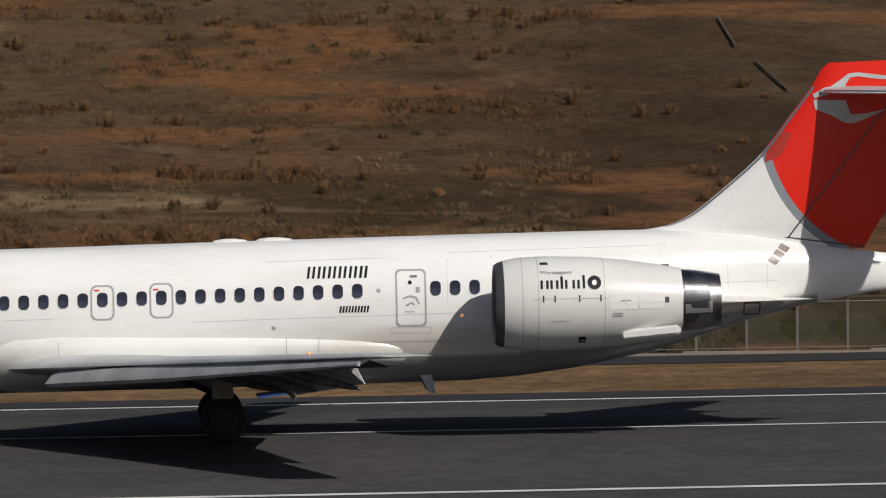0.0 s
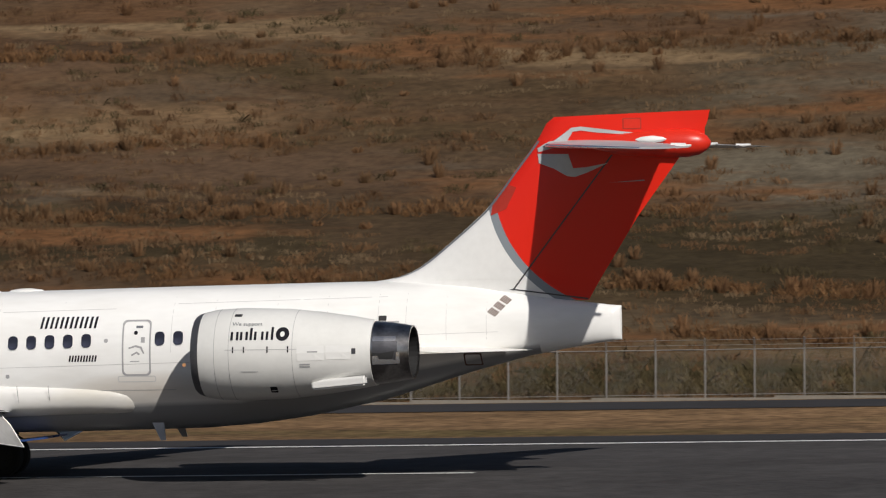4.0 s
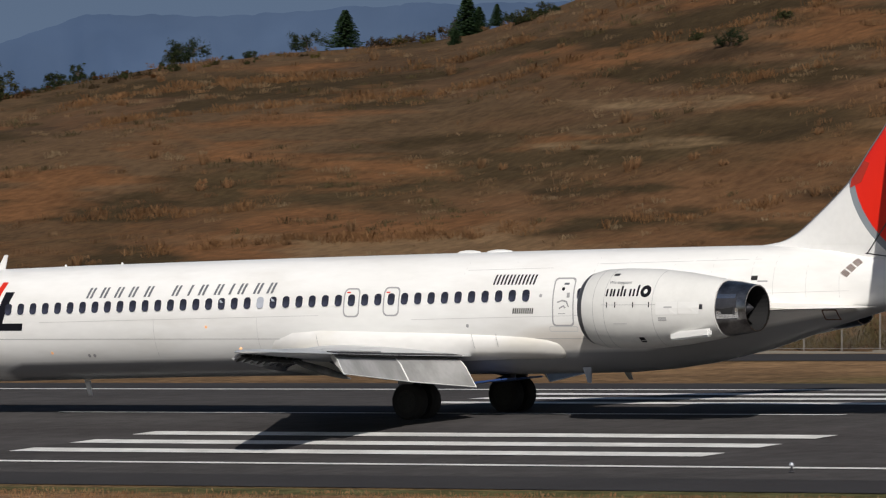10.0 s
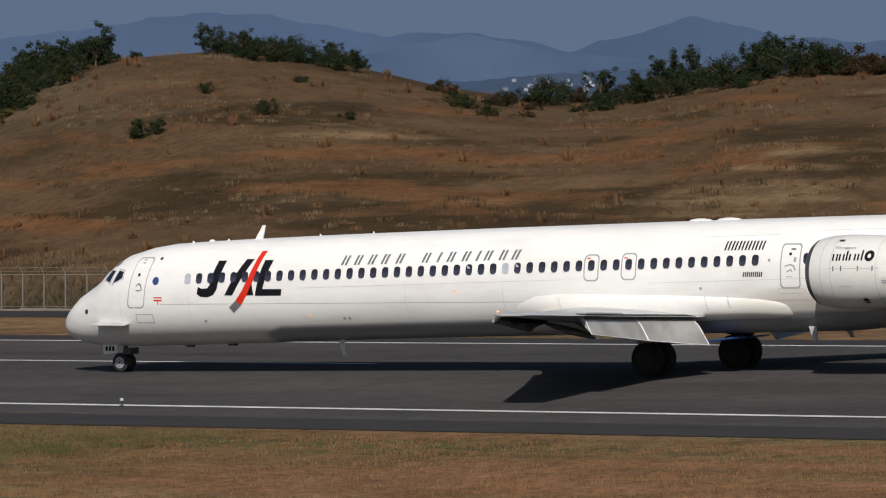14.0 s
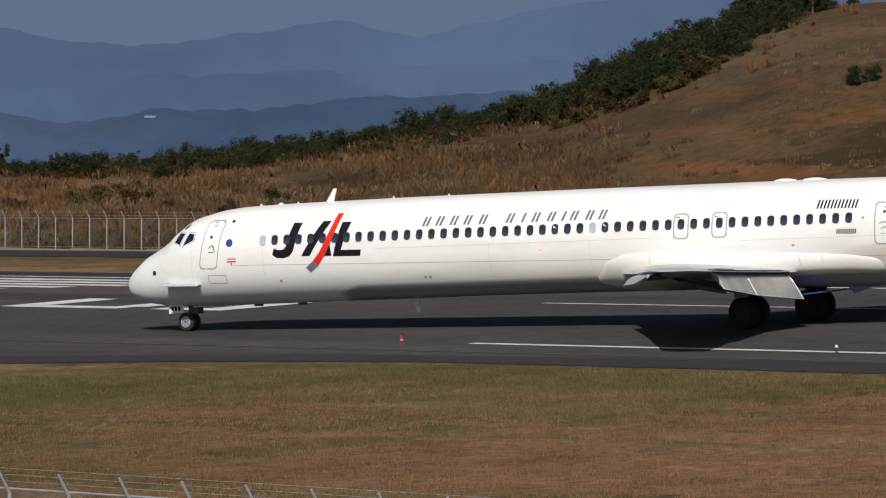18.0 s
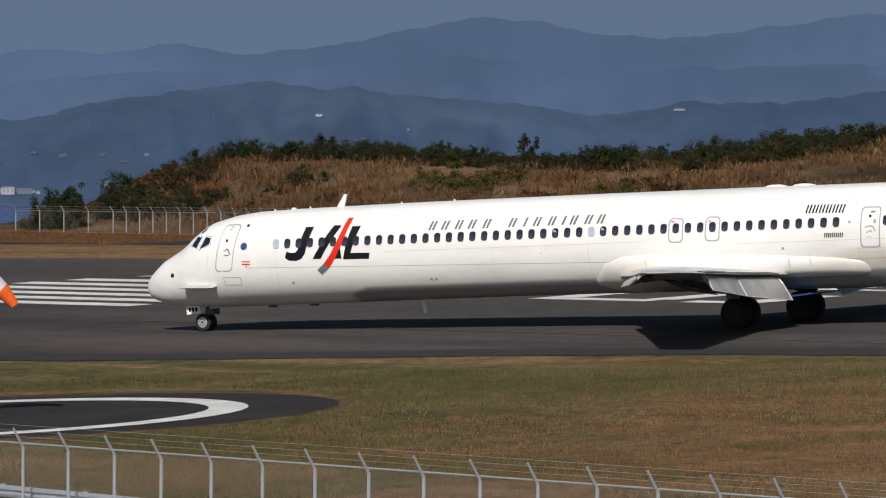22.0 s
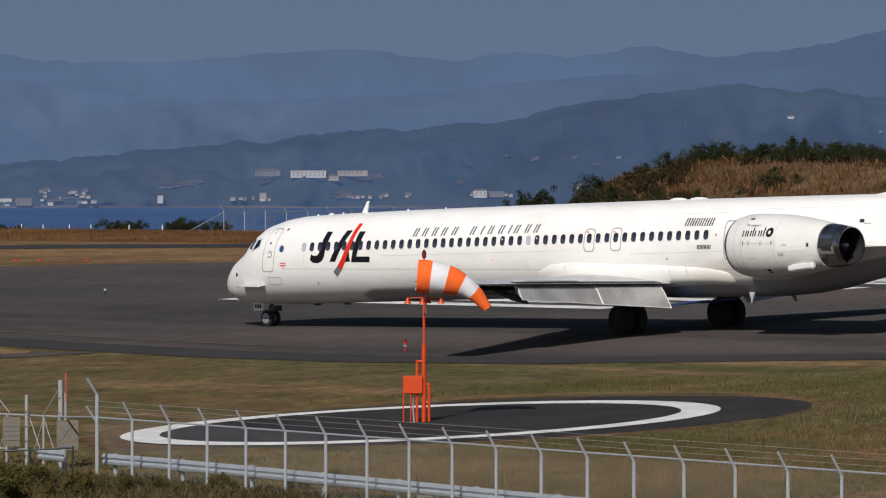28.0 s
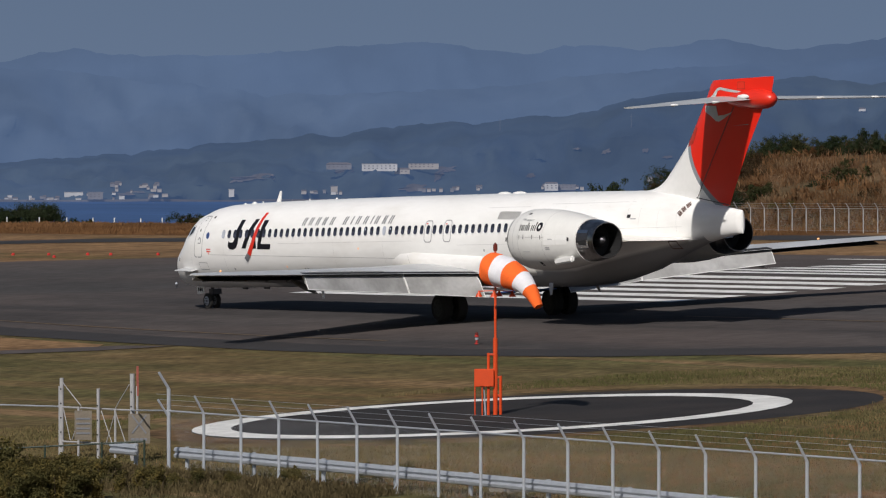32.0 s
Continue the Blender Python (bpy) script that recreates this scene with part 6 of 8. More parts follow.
def make_far_fence():
    fe = tagged(new("perimeter_fence"), "pale steel perimeter fence below the dry hill", "fence")
    pts = [Vector((60.76, 218, 0)), Vector((-189.64, 218, 0)), Vector((-283.5, 218, 0)), Vector((-317, 219.6, 0)), Vector((-361.8, 223.3, 0))]
    bm = tube(bmesh.new(), (0, 0, -0.2), (0, 0, 1.62), 0.03, 6)
    tube(bm, (0, 0, 1.62), (0.03, -0.24, 1.98), 0.024, 6)
    post, pale = None, None
    line = []
    for p, q in zip(pts, pts[1:]):
        n = max(1, round((q - p).length / (2.75 if p.x < -300 else 1.385 if p.x < -180 else 1.626)))
        line += [p.lerp(q, k / n) for k in range(n)]
    line.append(pts[-1].copy())
    for v in line:
        v.z = hill_z(v.x, v.y)
    for v in line:
        if post is None:
            post = part("post", bm, M["fence_steel"], fe)
            post.matrix_basis = Matrix.Translation(v)
        else:
            o = twin(post, Matrix.Translation(v) @ Matrix.Diagonal((1, 1, 1 if v.x > -284 else 0.82, 1)))
            if v.x < -240:
                if pale is None:
                    pale = post.data.copy()
                    pale.materials[0] = M["gate_grey"]
                o.data = pale
    up = Vector((0, 0, 1))
    part("end_brace", tube(bmesh.new(), Vector((-366.6, 223.6, hill_z(-366.6, 223.6))), Vector((-361.8, 223.3, hill_z(-361.8, 223.3) + 1.25)), 0.03, 6), M["gate_grey"], fe)
    for h, o, r in ((1.6, 0, 0.02), (0.15, 0, 0.012), (1.75, -0.08, 0.008), (1.92, -0.18, 0.008)):
        wire = bmesh.new()
        for p, q in zip(line, line[1:]):
            k0, k1 = [1 if v.x > -284 else 0.82 for v in (p, q)]
            tube(wire, p + up * h * k0 + Vector((0, o, 0)), q + up * h * k1 + Vector((0, o, 0)), r, 4)
        part("fence_wire", wire, M["fence_steel"], fe)
    w = bmesh.new()
    for p, q in zip(line, line[1:]):
        for k in range(24):
            for s0, s1 in ((0.1, 1.55), (1.55, 0.1)):
                u, v = p.lerp(q, k / 24), p.lerp(q, (k + 18) / 24 if k < 7 else 1.0)
                low = 1 if p.x > -284 else 0.82
                u, v = u + up * s0 * low, v + up * low * (s0 + (s1 - s0) * (1 if k < 7 else (24 - k) / 18))
                e = 0.0024
                w.faces.new([w.verts.new(u + up * e), w.verts.new(u - up * e), w.verts.new(v - up * e), w.verts.new(v + up * e)])
    o = part("chain_link_mesh", w, M["fence_steel"], fe)
    o["kind"] = "stuff"
    kerb = bmesh.new()
    for x0, x1 in zip(range(-282, 60, 6), range(-276, 66, 6)):
        box(kerb, (6.0, 0.30, 0.24), pose((x0 + x1) / 2, 217.2, ground_z((x0 + x1) / 2, 217.2) - 0.03))
    tagged(obj("drain_kerb", kerb, M["concrete"]), "low pale concrete kerb along the service road", "kerb", kind="structure")
    for x in (11.8, -21.7, -92.5):
        sg = thing("marker_board", "small white board fixed to the far fence", "sign", (x, 217.85, ground_z(x, 217.85) + 0.8), 0, "boards on the far fence")
        bm = bmesh.new()
        box(bm, (0.40, 0.03, 0.24), pose(0, 0, 0.12))
        part("board", bm, M["white_steel"], sg)
        part("lettering_bar", box(bmesh.new(), (0.26, 0.012, 0.05), pose(0, -0.024, 0.10)), M["red_ink"], sg)


make_far_fence()


def make_lights():
    for x, y, kind in ((29.5, 151.4, 0), (-30.5, 151.4, 0), (-90.3, 151.4, 0), (-151.3, 152.4, 0), (-170.5, 151.2, 1), (-207.8, 136.0, 1), (-264.2, 156.8, 0)):
        li = thing("runway_light", "small runway edge light on a short stem" if not kind else "red and white striped runway marker light", "light", (x, y, ground_z(x, y) + 0.02), 0, "runway edge lights")
        bm = lathe([(0, 0.08), (0.02, 0.08), (0.03, 0.035), (0.16, 0.035)], "Z", 10)
        part("stem", bm, M["rust_red" if kind else "dark_metal"], li)
        if kind:
            part("band", lathe([(0.16, 0.065), (0.23, 0.065)], "Z", 10), M["galvanised"], li)
            part("sleeve", lathe([(0.26, 0.075), (0.34, 0.075)], "Z", 10), M["rust_red"], li)
        top = 0.34 if kind else 0.16
        part("lens", lathe([(top, 0.06), (top + 0.03, 0.065), (top + 0.08, 0.05), (top + 0.10, 0.01)], "Z", 10), M["lamp_lens"] if kind else M["galvanised"], li)
    for x, y in ((-313.6, 178.3), (-310.7, 179.0), (-309.0, 179.4), (-305.5, 180.2), (-308.3, 175.6), (-316.0, 177.5)):
        li = thing("end_light", "low red runway end light", "light", (x, y), 0, "runway end lights")
        part("housing", lathe([(0, 0.09), (0.08, 0.09), (0.13, 0.05), (0.14, 0.012)], "Z", 10), M["rust_red"], li)


make_lights()

# ---- plants ----
M["leaf_fir"] = shade("fir_needles", (0.035, 0.062, 0.028), 0.8, spread=0.5, grain=1.2, fine=6, second=(0.026, 0.050, 0.022), mix_scale=0.6, spec=0.1)
M["leaf_dark"] = shade("evergreen_leaf", (0.036, 0.048, 0.022), 0.8, spread=0.5, grain=1.2, fine=6, second=(0.026, 0.038, 0.017), mix_scale=0.6, spec=0.15)
M["leaf_mid"] = shade("olive_leaf", (0.062, 0.062, 0.025), 0.8, spread=0.5, grain=1.2, fine=6, second=(0.036, 0.044, 0.016), mix_scale=0.6, spec=0.15)
M["leaf_rust"] = shade("autumn_leaf", (0.110, 0.045, 0.016), 0.85, spread=0.5, grain=1.2, fine=6, second=(0.070, 0.040, 0.016), mix_scale=0.6, spec=0.15)
M["leaf_near"] = shade("yellowing_leaf", (0.165, 0.128, 0.040), 0.85, spread=0.6, grain=1.5, fine=8, second=(0.075, 0.070, 0.026), mix_scale=0.8, spec=0.15)
M["leaf_yellow"] = shade("yellow_green_leaf", (0.125, 0.100, 0.032), 0.85, spread=0.5, grain=1.5, fine=8, second=(0.085, 0.078, 0.026), mix_scale=0.8, spec=0.15)
M["leaf_brown"] = shade("withered_leaf", (0.070, 0.045, 0.024), 0.9, spread=0.5, grain=1.2, fine=6, second=(0.048, 0.036, 0.018), mix_scale=0.6, spec=0.1)
M["bark"] = shade("bark", (0.09, 0.065, 0.045), 0.9, spread=0.3, grain=4, fine=20)
M["straw"] = shade("straw_tuft", (0.168, 0.119, 0.071), 0.95, spread=0.25, grain=0.3, fine=2, second=(0.138, 0.086, 0.047), mix_scale=0.12, spec=0.1)
M["brown_tuft"] = shade("brown_tuft", (0.146, 0.083, 0.042), 0.95, spread=0.25, grain=0.3, fine=2, second=(0.103, 0.058, 0.031), mix_scale=0.12, spec=0.1)
M["lawn_olive"] = shade("olive_lawn_blades", (0.128, 0.103, 0.050), 0.95, spread=0.3, grain=0.3, fine=2, second=(0.084, 0.080, 0.032), mix_scale=0.12, spec=0.1)
M["lawn_straw"] = shade("straw_lawn_blades", (0.196, 0.129, 0.065), 0.95, spread=0.3, grain=0.3, fine=2, second=(0.157, 0.112, 0.058), mix_scale=0.12, spec=0.1)
M["lawn_brown"] = shade("brown_lawn_blades", (0.196, 0.106, 0.054), 0.95, spread=0.3, grain=0.3, fine=2, second=(0.165, 0.094, 0.048), mix_scale=0.12, spec=0.1)
M["rust_tuft"] = shade("rust_tuft", (0.150, 0.079, 0.036), 0.95, spread=0.25, grain=0.3, fine=2, second=(0.116, 0.062, 0.029), mix_scale=0.12, spec=0.1)
M["foot_weeds"] = shade("olive_foot_weeds", (0.088, 0.068, 0.034), 0.95, spread=0.35, grain=0.3, fine=2, second=(0.062, 0.050, 0.024), mix_scale=0.12, spec=0.1)
M["green_tuft"] = shade("green_tuft", (0.072, 0.055, 0.028), 0.95, spread=0.25, grain=0.3, fine=2, second=(0.057, 0.043, 0.022), mix_scale=0.12, spec=0.1)


def thin_leaf(m):
    """Leaves let part of the sunlight through."""
    n, l = m.node_tree.nodes, m.node_tree.links
    b, out = n["Principled BSDF"], n["Material Output"]
    tr, mix = n.new("ShaderNodeBsdfTranslucent"), n.new("ShaderNodeMixShader")
    l.new(b.inputs["Base Color"].links[0].from_socket, tr.inputs["Color"])
    mix.inputs["Fac"].default_value = 0.42
    l.new(b.outputs[0], mix.inputs[1])
    l.new(tr.outputs[0], mix.inputs[2])
    l.new(mix.outputs[0], out.inputs["Surface"])


for leaf in ("leaf_fir", "leaf_dark", "leaf_mid", "leaf_rust", "leaf_near", "leaf_yellow", "leaf_brown"):
    thin_leaf(M[leaf])


def crown(rng, wide, tall, lift, clumps, leaves, size):
    """A crown of leaf clumps: small tilted leaf faces round many uneven centres."""
    verts, faces = [], []
    lobes = [(rng.uniform(0, 6.28), wide * rng.uniform(0.15, 0.95), rng.uniform(0.45, 1.0), wide * rng.uniform(0.25, 0.5)) for _ in range(7)]
    for c in range(clumps):
        a, off, top, girth = lobes[c % 7]
        h = rng.random() ** 0.8
        b, rad = rng.uniform(0, 6.28), girth * math.sqrt(rng.random()) * (1 - 0.5 * h * h)
        cx, cy, cz = off * math.cos(a) + rad * math.cos(b), off * math.sin(a) + rad * math.sin(b), lift + tall * top * h
        cr = wide * rng.uniform(0.10, 0.24)
        for k in range(leaves):
            d = Vector((rng.gauss(0, 1), rng.gauss(0, 1), rng.gauss(0, 0.8)))
            d = d.normalized() * cr * (rng.random() ** 0.45 + abs(rng.gauss(0, 0.16)))
            p = Vector((cx, cy, cz)) + d
            n = (d.normalized() + Vector((rng.uniform(-0.7, 0.7), rng.uniform(-0.7, 0.7), rng.uniform(-0.2, 0.9)))).normalized()
            u = n.orthogonal().normalized()
            v = n.cross(u)
            t = rng.uniform(0, 6.28)
            u, v = u * math.cos(t) + v * math.sin(t), v * math.cos(t) - u * math.sin(t)
            s = size * rng.uniform(0.6, 1.4)
            i = len(verts)
            verts += [p - u * s, p + v * s * 0.55, p + u * s, p - v * s * 0.55]
            faces.append((i, i + 1, i + 2, i + 3))
    me = bpy.data.meshes.new("crown")
    me.from_pydata([tuple(v) for v in verts], [], faces)
    return me


def make_tree(name, seed, wide, tall, leaf, label, category, trunk=True, leaves=58, clumps=40, size=0.055):
    rng = random.Random(seed)
    t = tagged(new(name), label, category)
    me = crown(rng, wide, tall * (0.86 if trunk else 0.95), tall * (0.08 if trunk else 0.02), clumps, leaves, size)
    me.materials.append(M[leaf])
    c = new("crown", me)
    c.parent = t
    bm = bmesh.new()
    if trunk:
        tube(bm, (0, 0, -0.3), (0.03 * wide, 0, tall * 0.55), 0.05 * tall ** 0.7, 8, 0.03)
        for k in range(6):
            a = k * 1.05 + seed
            h = tall * rng.uniform(0.25, 0.5)
            tube(bm, (0, 0, h), (math.cos(a) * wide * 0.6, math.sin(a) * wide * 0.6, h + tall * 0.28), 0.03, 5, 0.012)
    else:
        for k in range(7):
            a = k * 0.9 + seed
            tube(bm, (0.05 * math.cos(a), 0.05 * math.sin(a), -0.2), (math.cos(a) * wide * 0.55, math.sin(a) * wide * 0.55, tall * 0.6), 0.025, 5, 0.008)
    part("trunk" if trunk else "stem", bm, M["bark"], t)
    return t


def make_conifer():
    """A small fir: whorls of drooping boughs that shorten to the tip, each a spray of needle cards."""
    rng = random.Random(41)
    t = tagged(new("tree"), "small dark green conifer standing in dry grass", "tree")
    verts, faces = [], []
    for k in range(150):
        h = (k / 150) ** 1.15
        reach = (1.0 * (1 - h) ** 0.8 + 0.06) * rng.uniform(0.75, 1.12)
        a = k * 2.39996 + rng.uniform(-0.3, 0.3)
        for j in range(12):
            r = reach * (j + 0.6) / 12
            px, py, pz = r * math.cos(a), r * math.sin(a), 0.12 + 2.2 * h - 0.16 * r + 0.10 * r * r
            for side_ in (-1, 1):
                b = a + side_ * rng.uniform(0.5, 1.2)
                ln, q = rng.uniform(0.10, 0.20) * (1.1 - 0.4 * h), 0.035
                dx, dy, dz = ln * math.cos(b), ln * math.sin(b), rng.uniform(-0.05, 0.07)
                i = len(verts)
                verts += [(px - dy * q / ln, py + dx * q / ln, pz), (px + dy * q / ln, py - dx * q / ln, pz + 0.02), (px + dx, py + dy, pz + dz), (px + dx * 0.4, py + dy * 0.4, pz + 0.06)]
                faces += [(i, i + 1, i + 2), (i, i + 2, i + 3)]
    me = bpy.data.meshes.new("crown")
    me.from_pydata(verts, [], faces)
    me.materials.append(M["leaf_fir"])
    c = new("crown", me)
    c.parent = t
    part("trunk", tube(bmesh.new(), (0, 0, -0.3), (0, 0, 2.2), 0.06, 8, 0.01), M["bark"], t)
    return t


LIB = [make_tree("tree", 1, 1.15, 2.6, "leaf_dark", "dark green windswept tree on the hill crest", "tree", clumps=56),
       make_tree("tree", 2, 1.7, 2.0, "leaf_dark", "broad dark evergreen tree on the hill crest", "tree", clumps=66),
       make_tree("tree", 3, 1.5, 1.9, "leaf_mid", "olive green tree on the hill crest", "tree", clumps=56),
       make_tree("shrub", 4, 1.3, 1.2, "leaf_mid", "rounded olive green shrub in dry grass", "shrub", False, clumps=50),
       make_tree("shrub", 5, 1.2, 1.0, "leaf_rust", "rust-coloured autumn shrub in dry grass", "shrub", False, clumps=50),
       make_tree("shrub", 6, 1.1, 1.0, "leaf_dark", "small dark green shrub in dry grass", "shrub", False, clumps=46),
       make_tree("shrub", 7, 1.4, 1.2, "leaf_yellow", "yellow-green shrub in dry grass", "shrub", False, clumps=50),
       make_tree("shrub", 8, 1.4, 1.1, "leaf_brown", "brown leafless shrub on the hill crest", "shrub", False, clumps=44),
       make_conifer()]


def on_hill(az, s):
    """A place on the hill at that bearing, s of the way from its foot to its crest."""
    a = radians(az)
    y = 219.0
    for _ in range(3):
        y = foot_y(y * math.tan(a))
    rf = y / math.cos(a)
    depth = lerp([(-180, 20), (-57, 20), (-54, 34), (-50, 46), (-46, 80), (-41, 95), (-34, 110), (0, 120), (180, 120)], az)
    r = rf + depth * s
    x, y = r * math.sin(a), r * math.cos(a)
    return x, y, hill_z(x, y) - 0.08


for k, o in enumerate(LIB):
    o.matrix_basis = pose(*on_hill(*((-46.9, 0.97), (-46.4, 0.98), (-46.0, 0.96), (-50.2, 0.95), (-39.9, 0.30), (-44.6, 0.6), (-51.0, 0.5), (-49.4, 0.97), (-33.52, 0.985))[k]))


SCRUB = {k: [] for k in range(8)}


def plant(kind, az, s, size, rng, joined=False):
    x, y, z = on_hill(az, s)
    if joined:
        SCRUB[kind].append((x, y, z, rng.uniform(0, 6.28), size * rng.uniform(0.9, 1.1), rng.uniform(0.85, 1.1)))
        return None
    o = copy_thing(LIB[kind], Matrix.Translation((x, y, z)) @ Matrix.Rotation(rng.uniform(0, 6.28), 4, "Z"))
    q = size * rng.uniform(0.9, 1.1)
    o.scale = (q, q, q * rng.uniform(0.85, 1.1))
    return o


rng = random.Random(77)
for a0, a1, n, kinds, s0, s1, z0, z1 in ((-55.35, -54.4, 34, (2, 1, 3, 7, 7), 0.15, 1.0, 0.7, 1.05), (-54.6, -50.4, 150, (1, 3, 7, 4, 4, 7, 6, 2, 5), 0.94, 1.05, 0.32, 0.60), (-54.3, -50.6, 12, (0, 1, 2), 0.97, 1.05, 0.55, 0.8),
                                         (-54.5, -49.5, 26, (3, 5, 4, 7, 6), 0.1, 0.85, 0.35, 0.8), (-50.6, -47.0, 100, (2, 7, 3, 7, 6, 3, 7), 0.86, 1.06, 0.5, 0.9), (-50.6, -47.0, 14, (0, 1, 2), 0.93, 1.02, 0.5, 0.8),
                                         (-47.0, -45.2, 34, (1, 2, 1, 2, 7), 0.86, 1.02, 0.6, 0.9), (-45.2, -44.2, 6, (5, 7, 3), 0.97, 1.03, 0.3, 0.55),
                                         (-44.05, -42.75, 26, (1, 5, 1, 0), 0.94, 1.03, 0.5, 0.8), (-42.2, -41.3, 12, (1, 3, 7, 5), 0.84, 0.97, 0.45, 0.8), (-41.4, -40.6, 10, (1, 5, 7), 0.9, 1.0, 0.5, 0.85),
                                         (-40.8, -38.8, 44, (1, 0, 1, 5, 7), 0.92, 1.03, 0.6, 1.05), (-38.8, -37.5, 20, (7, 7, 7, 1, 3), 0.95, 1.02, 0.8, 1.3), (-37.6, -36.95, 9, (7, 5, 4), 0.95, 1.0, 0.3, 0.55),
                                         (-36.7, -35.95, 9, (7, 4, 3, 7), 0.92, 0.99, 0.3, 0.5), (-35.8, -34.7, 9, (3, 6, 7), 0.94, 1.0, 0.18, 0.3), (-34.3, -33.8, 6, (7, 6, 7), 0.97, 1.0, 0.4, 0.6), (-33.15, -32.75, 8, (3, 5, 2), 0.95, 1.0, 0.4, 0.6), (-55.90, -55.62, 8, (0, 2, 0, 7), 0.0, 0.06, 0.95, 1.25), (-61.2, -60.35, 18, (1, 5, 1), 0.0, 0.1, 0.6, 0.8), (-60.3, -59.95, 5, (5, 3), 0.0, 0.1, 0.3, 0.45), (-59.3, -59.0, 6, (1, 3, 7), 0.0, 0.1, 0.4, 0.6), (-58.8, -58.3, 7, (5, 3, 1), 0.0, 0.1, 0.35, 0.6), (-57.6, -57.3, 5, (5, 7), 0.0, 0.1, 0.45, 0.6)):
    for k in range(n):
        az = a0 + (a1 - a0) * (k + rng.uniform(0.1, 0.9)) / n
        kind, size = rng.choice(kinds), rng.uniform(z0, z1)
        plant(kind, az, rng.uniform(s0, s1), size, rng, 2 < kind < 8 and size < 0.75)
def rise_to(az, el):
    """How far up the hill the ground reaches that elevation, seen from the terrace."""
    lo, hi = 0.0, 1.0
    for _ in range(30):
        s = (lo + hi) / 2
        x, y, z = on_hill(az, s)
        if math.degrees(math.atan2(z - EYE[2], math.hypot(x, y))) < el:
            lo = s
        else:
            hi = s
    return s


for kind, az, el, size in ((5, -23.34, 1.60, 0.75), (1, -31.31, 1.33, 0.55), (3, -31.58, 1.38, 0.45), (2, -28.28, 1.08, 0.55), (3, -30.85, 1.55, 0.5), (0, -36.78, 1.08, 0.55), (5, -36.92, 1.05, 0.8), (5, -36.7, 1.10, 0.6), (1, -35.85, 1.28, 0.75), (2, -35.98, 1.28, 0.6), (5, -35.35, 1.40, 0.4), (1, -34.86, 1.44, 0.6), (8, -34.54, 1.33, 1.0), (8, -33.62, 1.33, 0.52), (7, -33.63, 1.46, 0.9), (8, -33.42, 1.48, 0.62), (8, -33.27, 1.51, 0.5), (5, -33.4, 1.48, 0.4),
                           (3, -43.61, 0.43, 0.8), (5, -42.9, 0.40, 0.5), (3, -44.1, 0.62, 0.5), (5, -43.3, 0.7, 0.4), (4, -50.65, -0.78, 0.9), (6, -52.6, -0.74, 0.9), (3, -53.7, -0.72, 1.0), (4, -50.9, -0.72, 0.8), (4, -39.9, -0.60, 0.8), (1, -49.72, -0.38, 0.8), (2, -49.6, -0.38, 0.75), (0, -48.42, -0.22, 0.85), (1, -48.2, -0.20, 0.95), (2, -48.05, -0.17, 0.9)):
    plant(kind, az, rise_to(az, el), size, rng)
# two weathered stone ledges across the foot of the hill
M["ledge_stone"] = shade("ledge_stone", (0.170, 0.118, 0.080), 0.95, spread=0.3, grain=0.8, fine=7, bump=0.3, second=(0.105, 0.070, 0.045), mix_scale=0.5, spec=0.1)
rng = random.Random(58)
for row, (a, a1, el, h0) in enumerate(((-21.3, -16.4, -0.405, 0.24), (-21.0, -16.8, -0.535, 0.16))):
    ledge = tagged(new("stone_ledge"), "low weathered stone ledge in the dry hillside", "rock", "ledges on the hillside")
    ledge.matrix_basis = Matrix.Translation(on_hill((a + a1) / 2, rise_to((a + a1) / 2, el)))
    while a < a1:
        wide, high = rng.uniform(0.9, 2.6), h0 * rng.uniform(0.6, 1.25)
        mid_az = a + math.degrees(wide / 2 / 262)
        p = Vector(on_hill(mid_az, rise_to(mid_az, el + 0.014 * math.sin(a * 5 + row)))) - ledge.matrix_basis.translation
        bm = bmesh.new()
        box(bm, (wide * 1.04, 1.5, high), Matrix.Translation(p + Vector((0, 0.32, high / 2 + 0.07))) @ Matrix.Rotation(-radians(mid_az) + rng.uniform(-0.05, 0.05), 4, "Z") @ Matrix.Rotation(rng.uniform(-0.02, 0.02), 4, "Y"))
        bmesh.ops.subdivide_edges(bm, edges=bm.edges[:], cuts=2, use_grid_fill=True)
        for v in bm.verts:
            v.co += Vector([rng.uniform(-1, 1) * k for k in (0.09, 0.13, 0.035)])
        part("stone", bm, M["ledge_stone"], ledge)
        a += math.degrees(wide / 262) * rng.choice((1.0, 1.0, 1.05, 1.5))
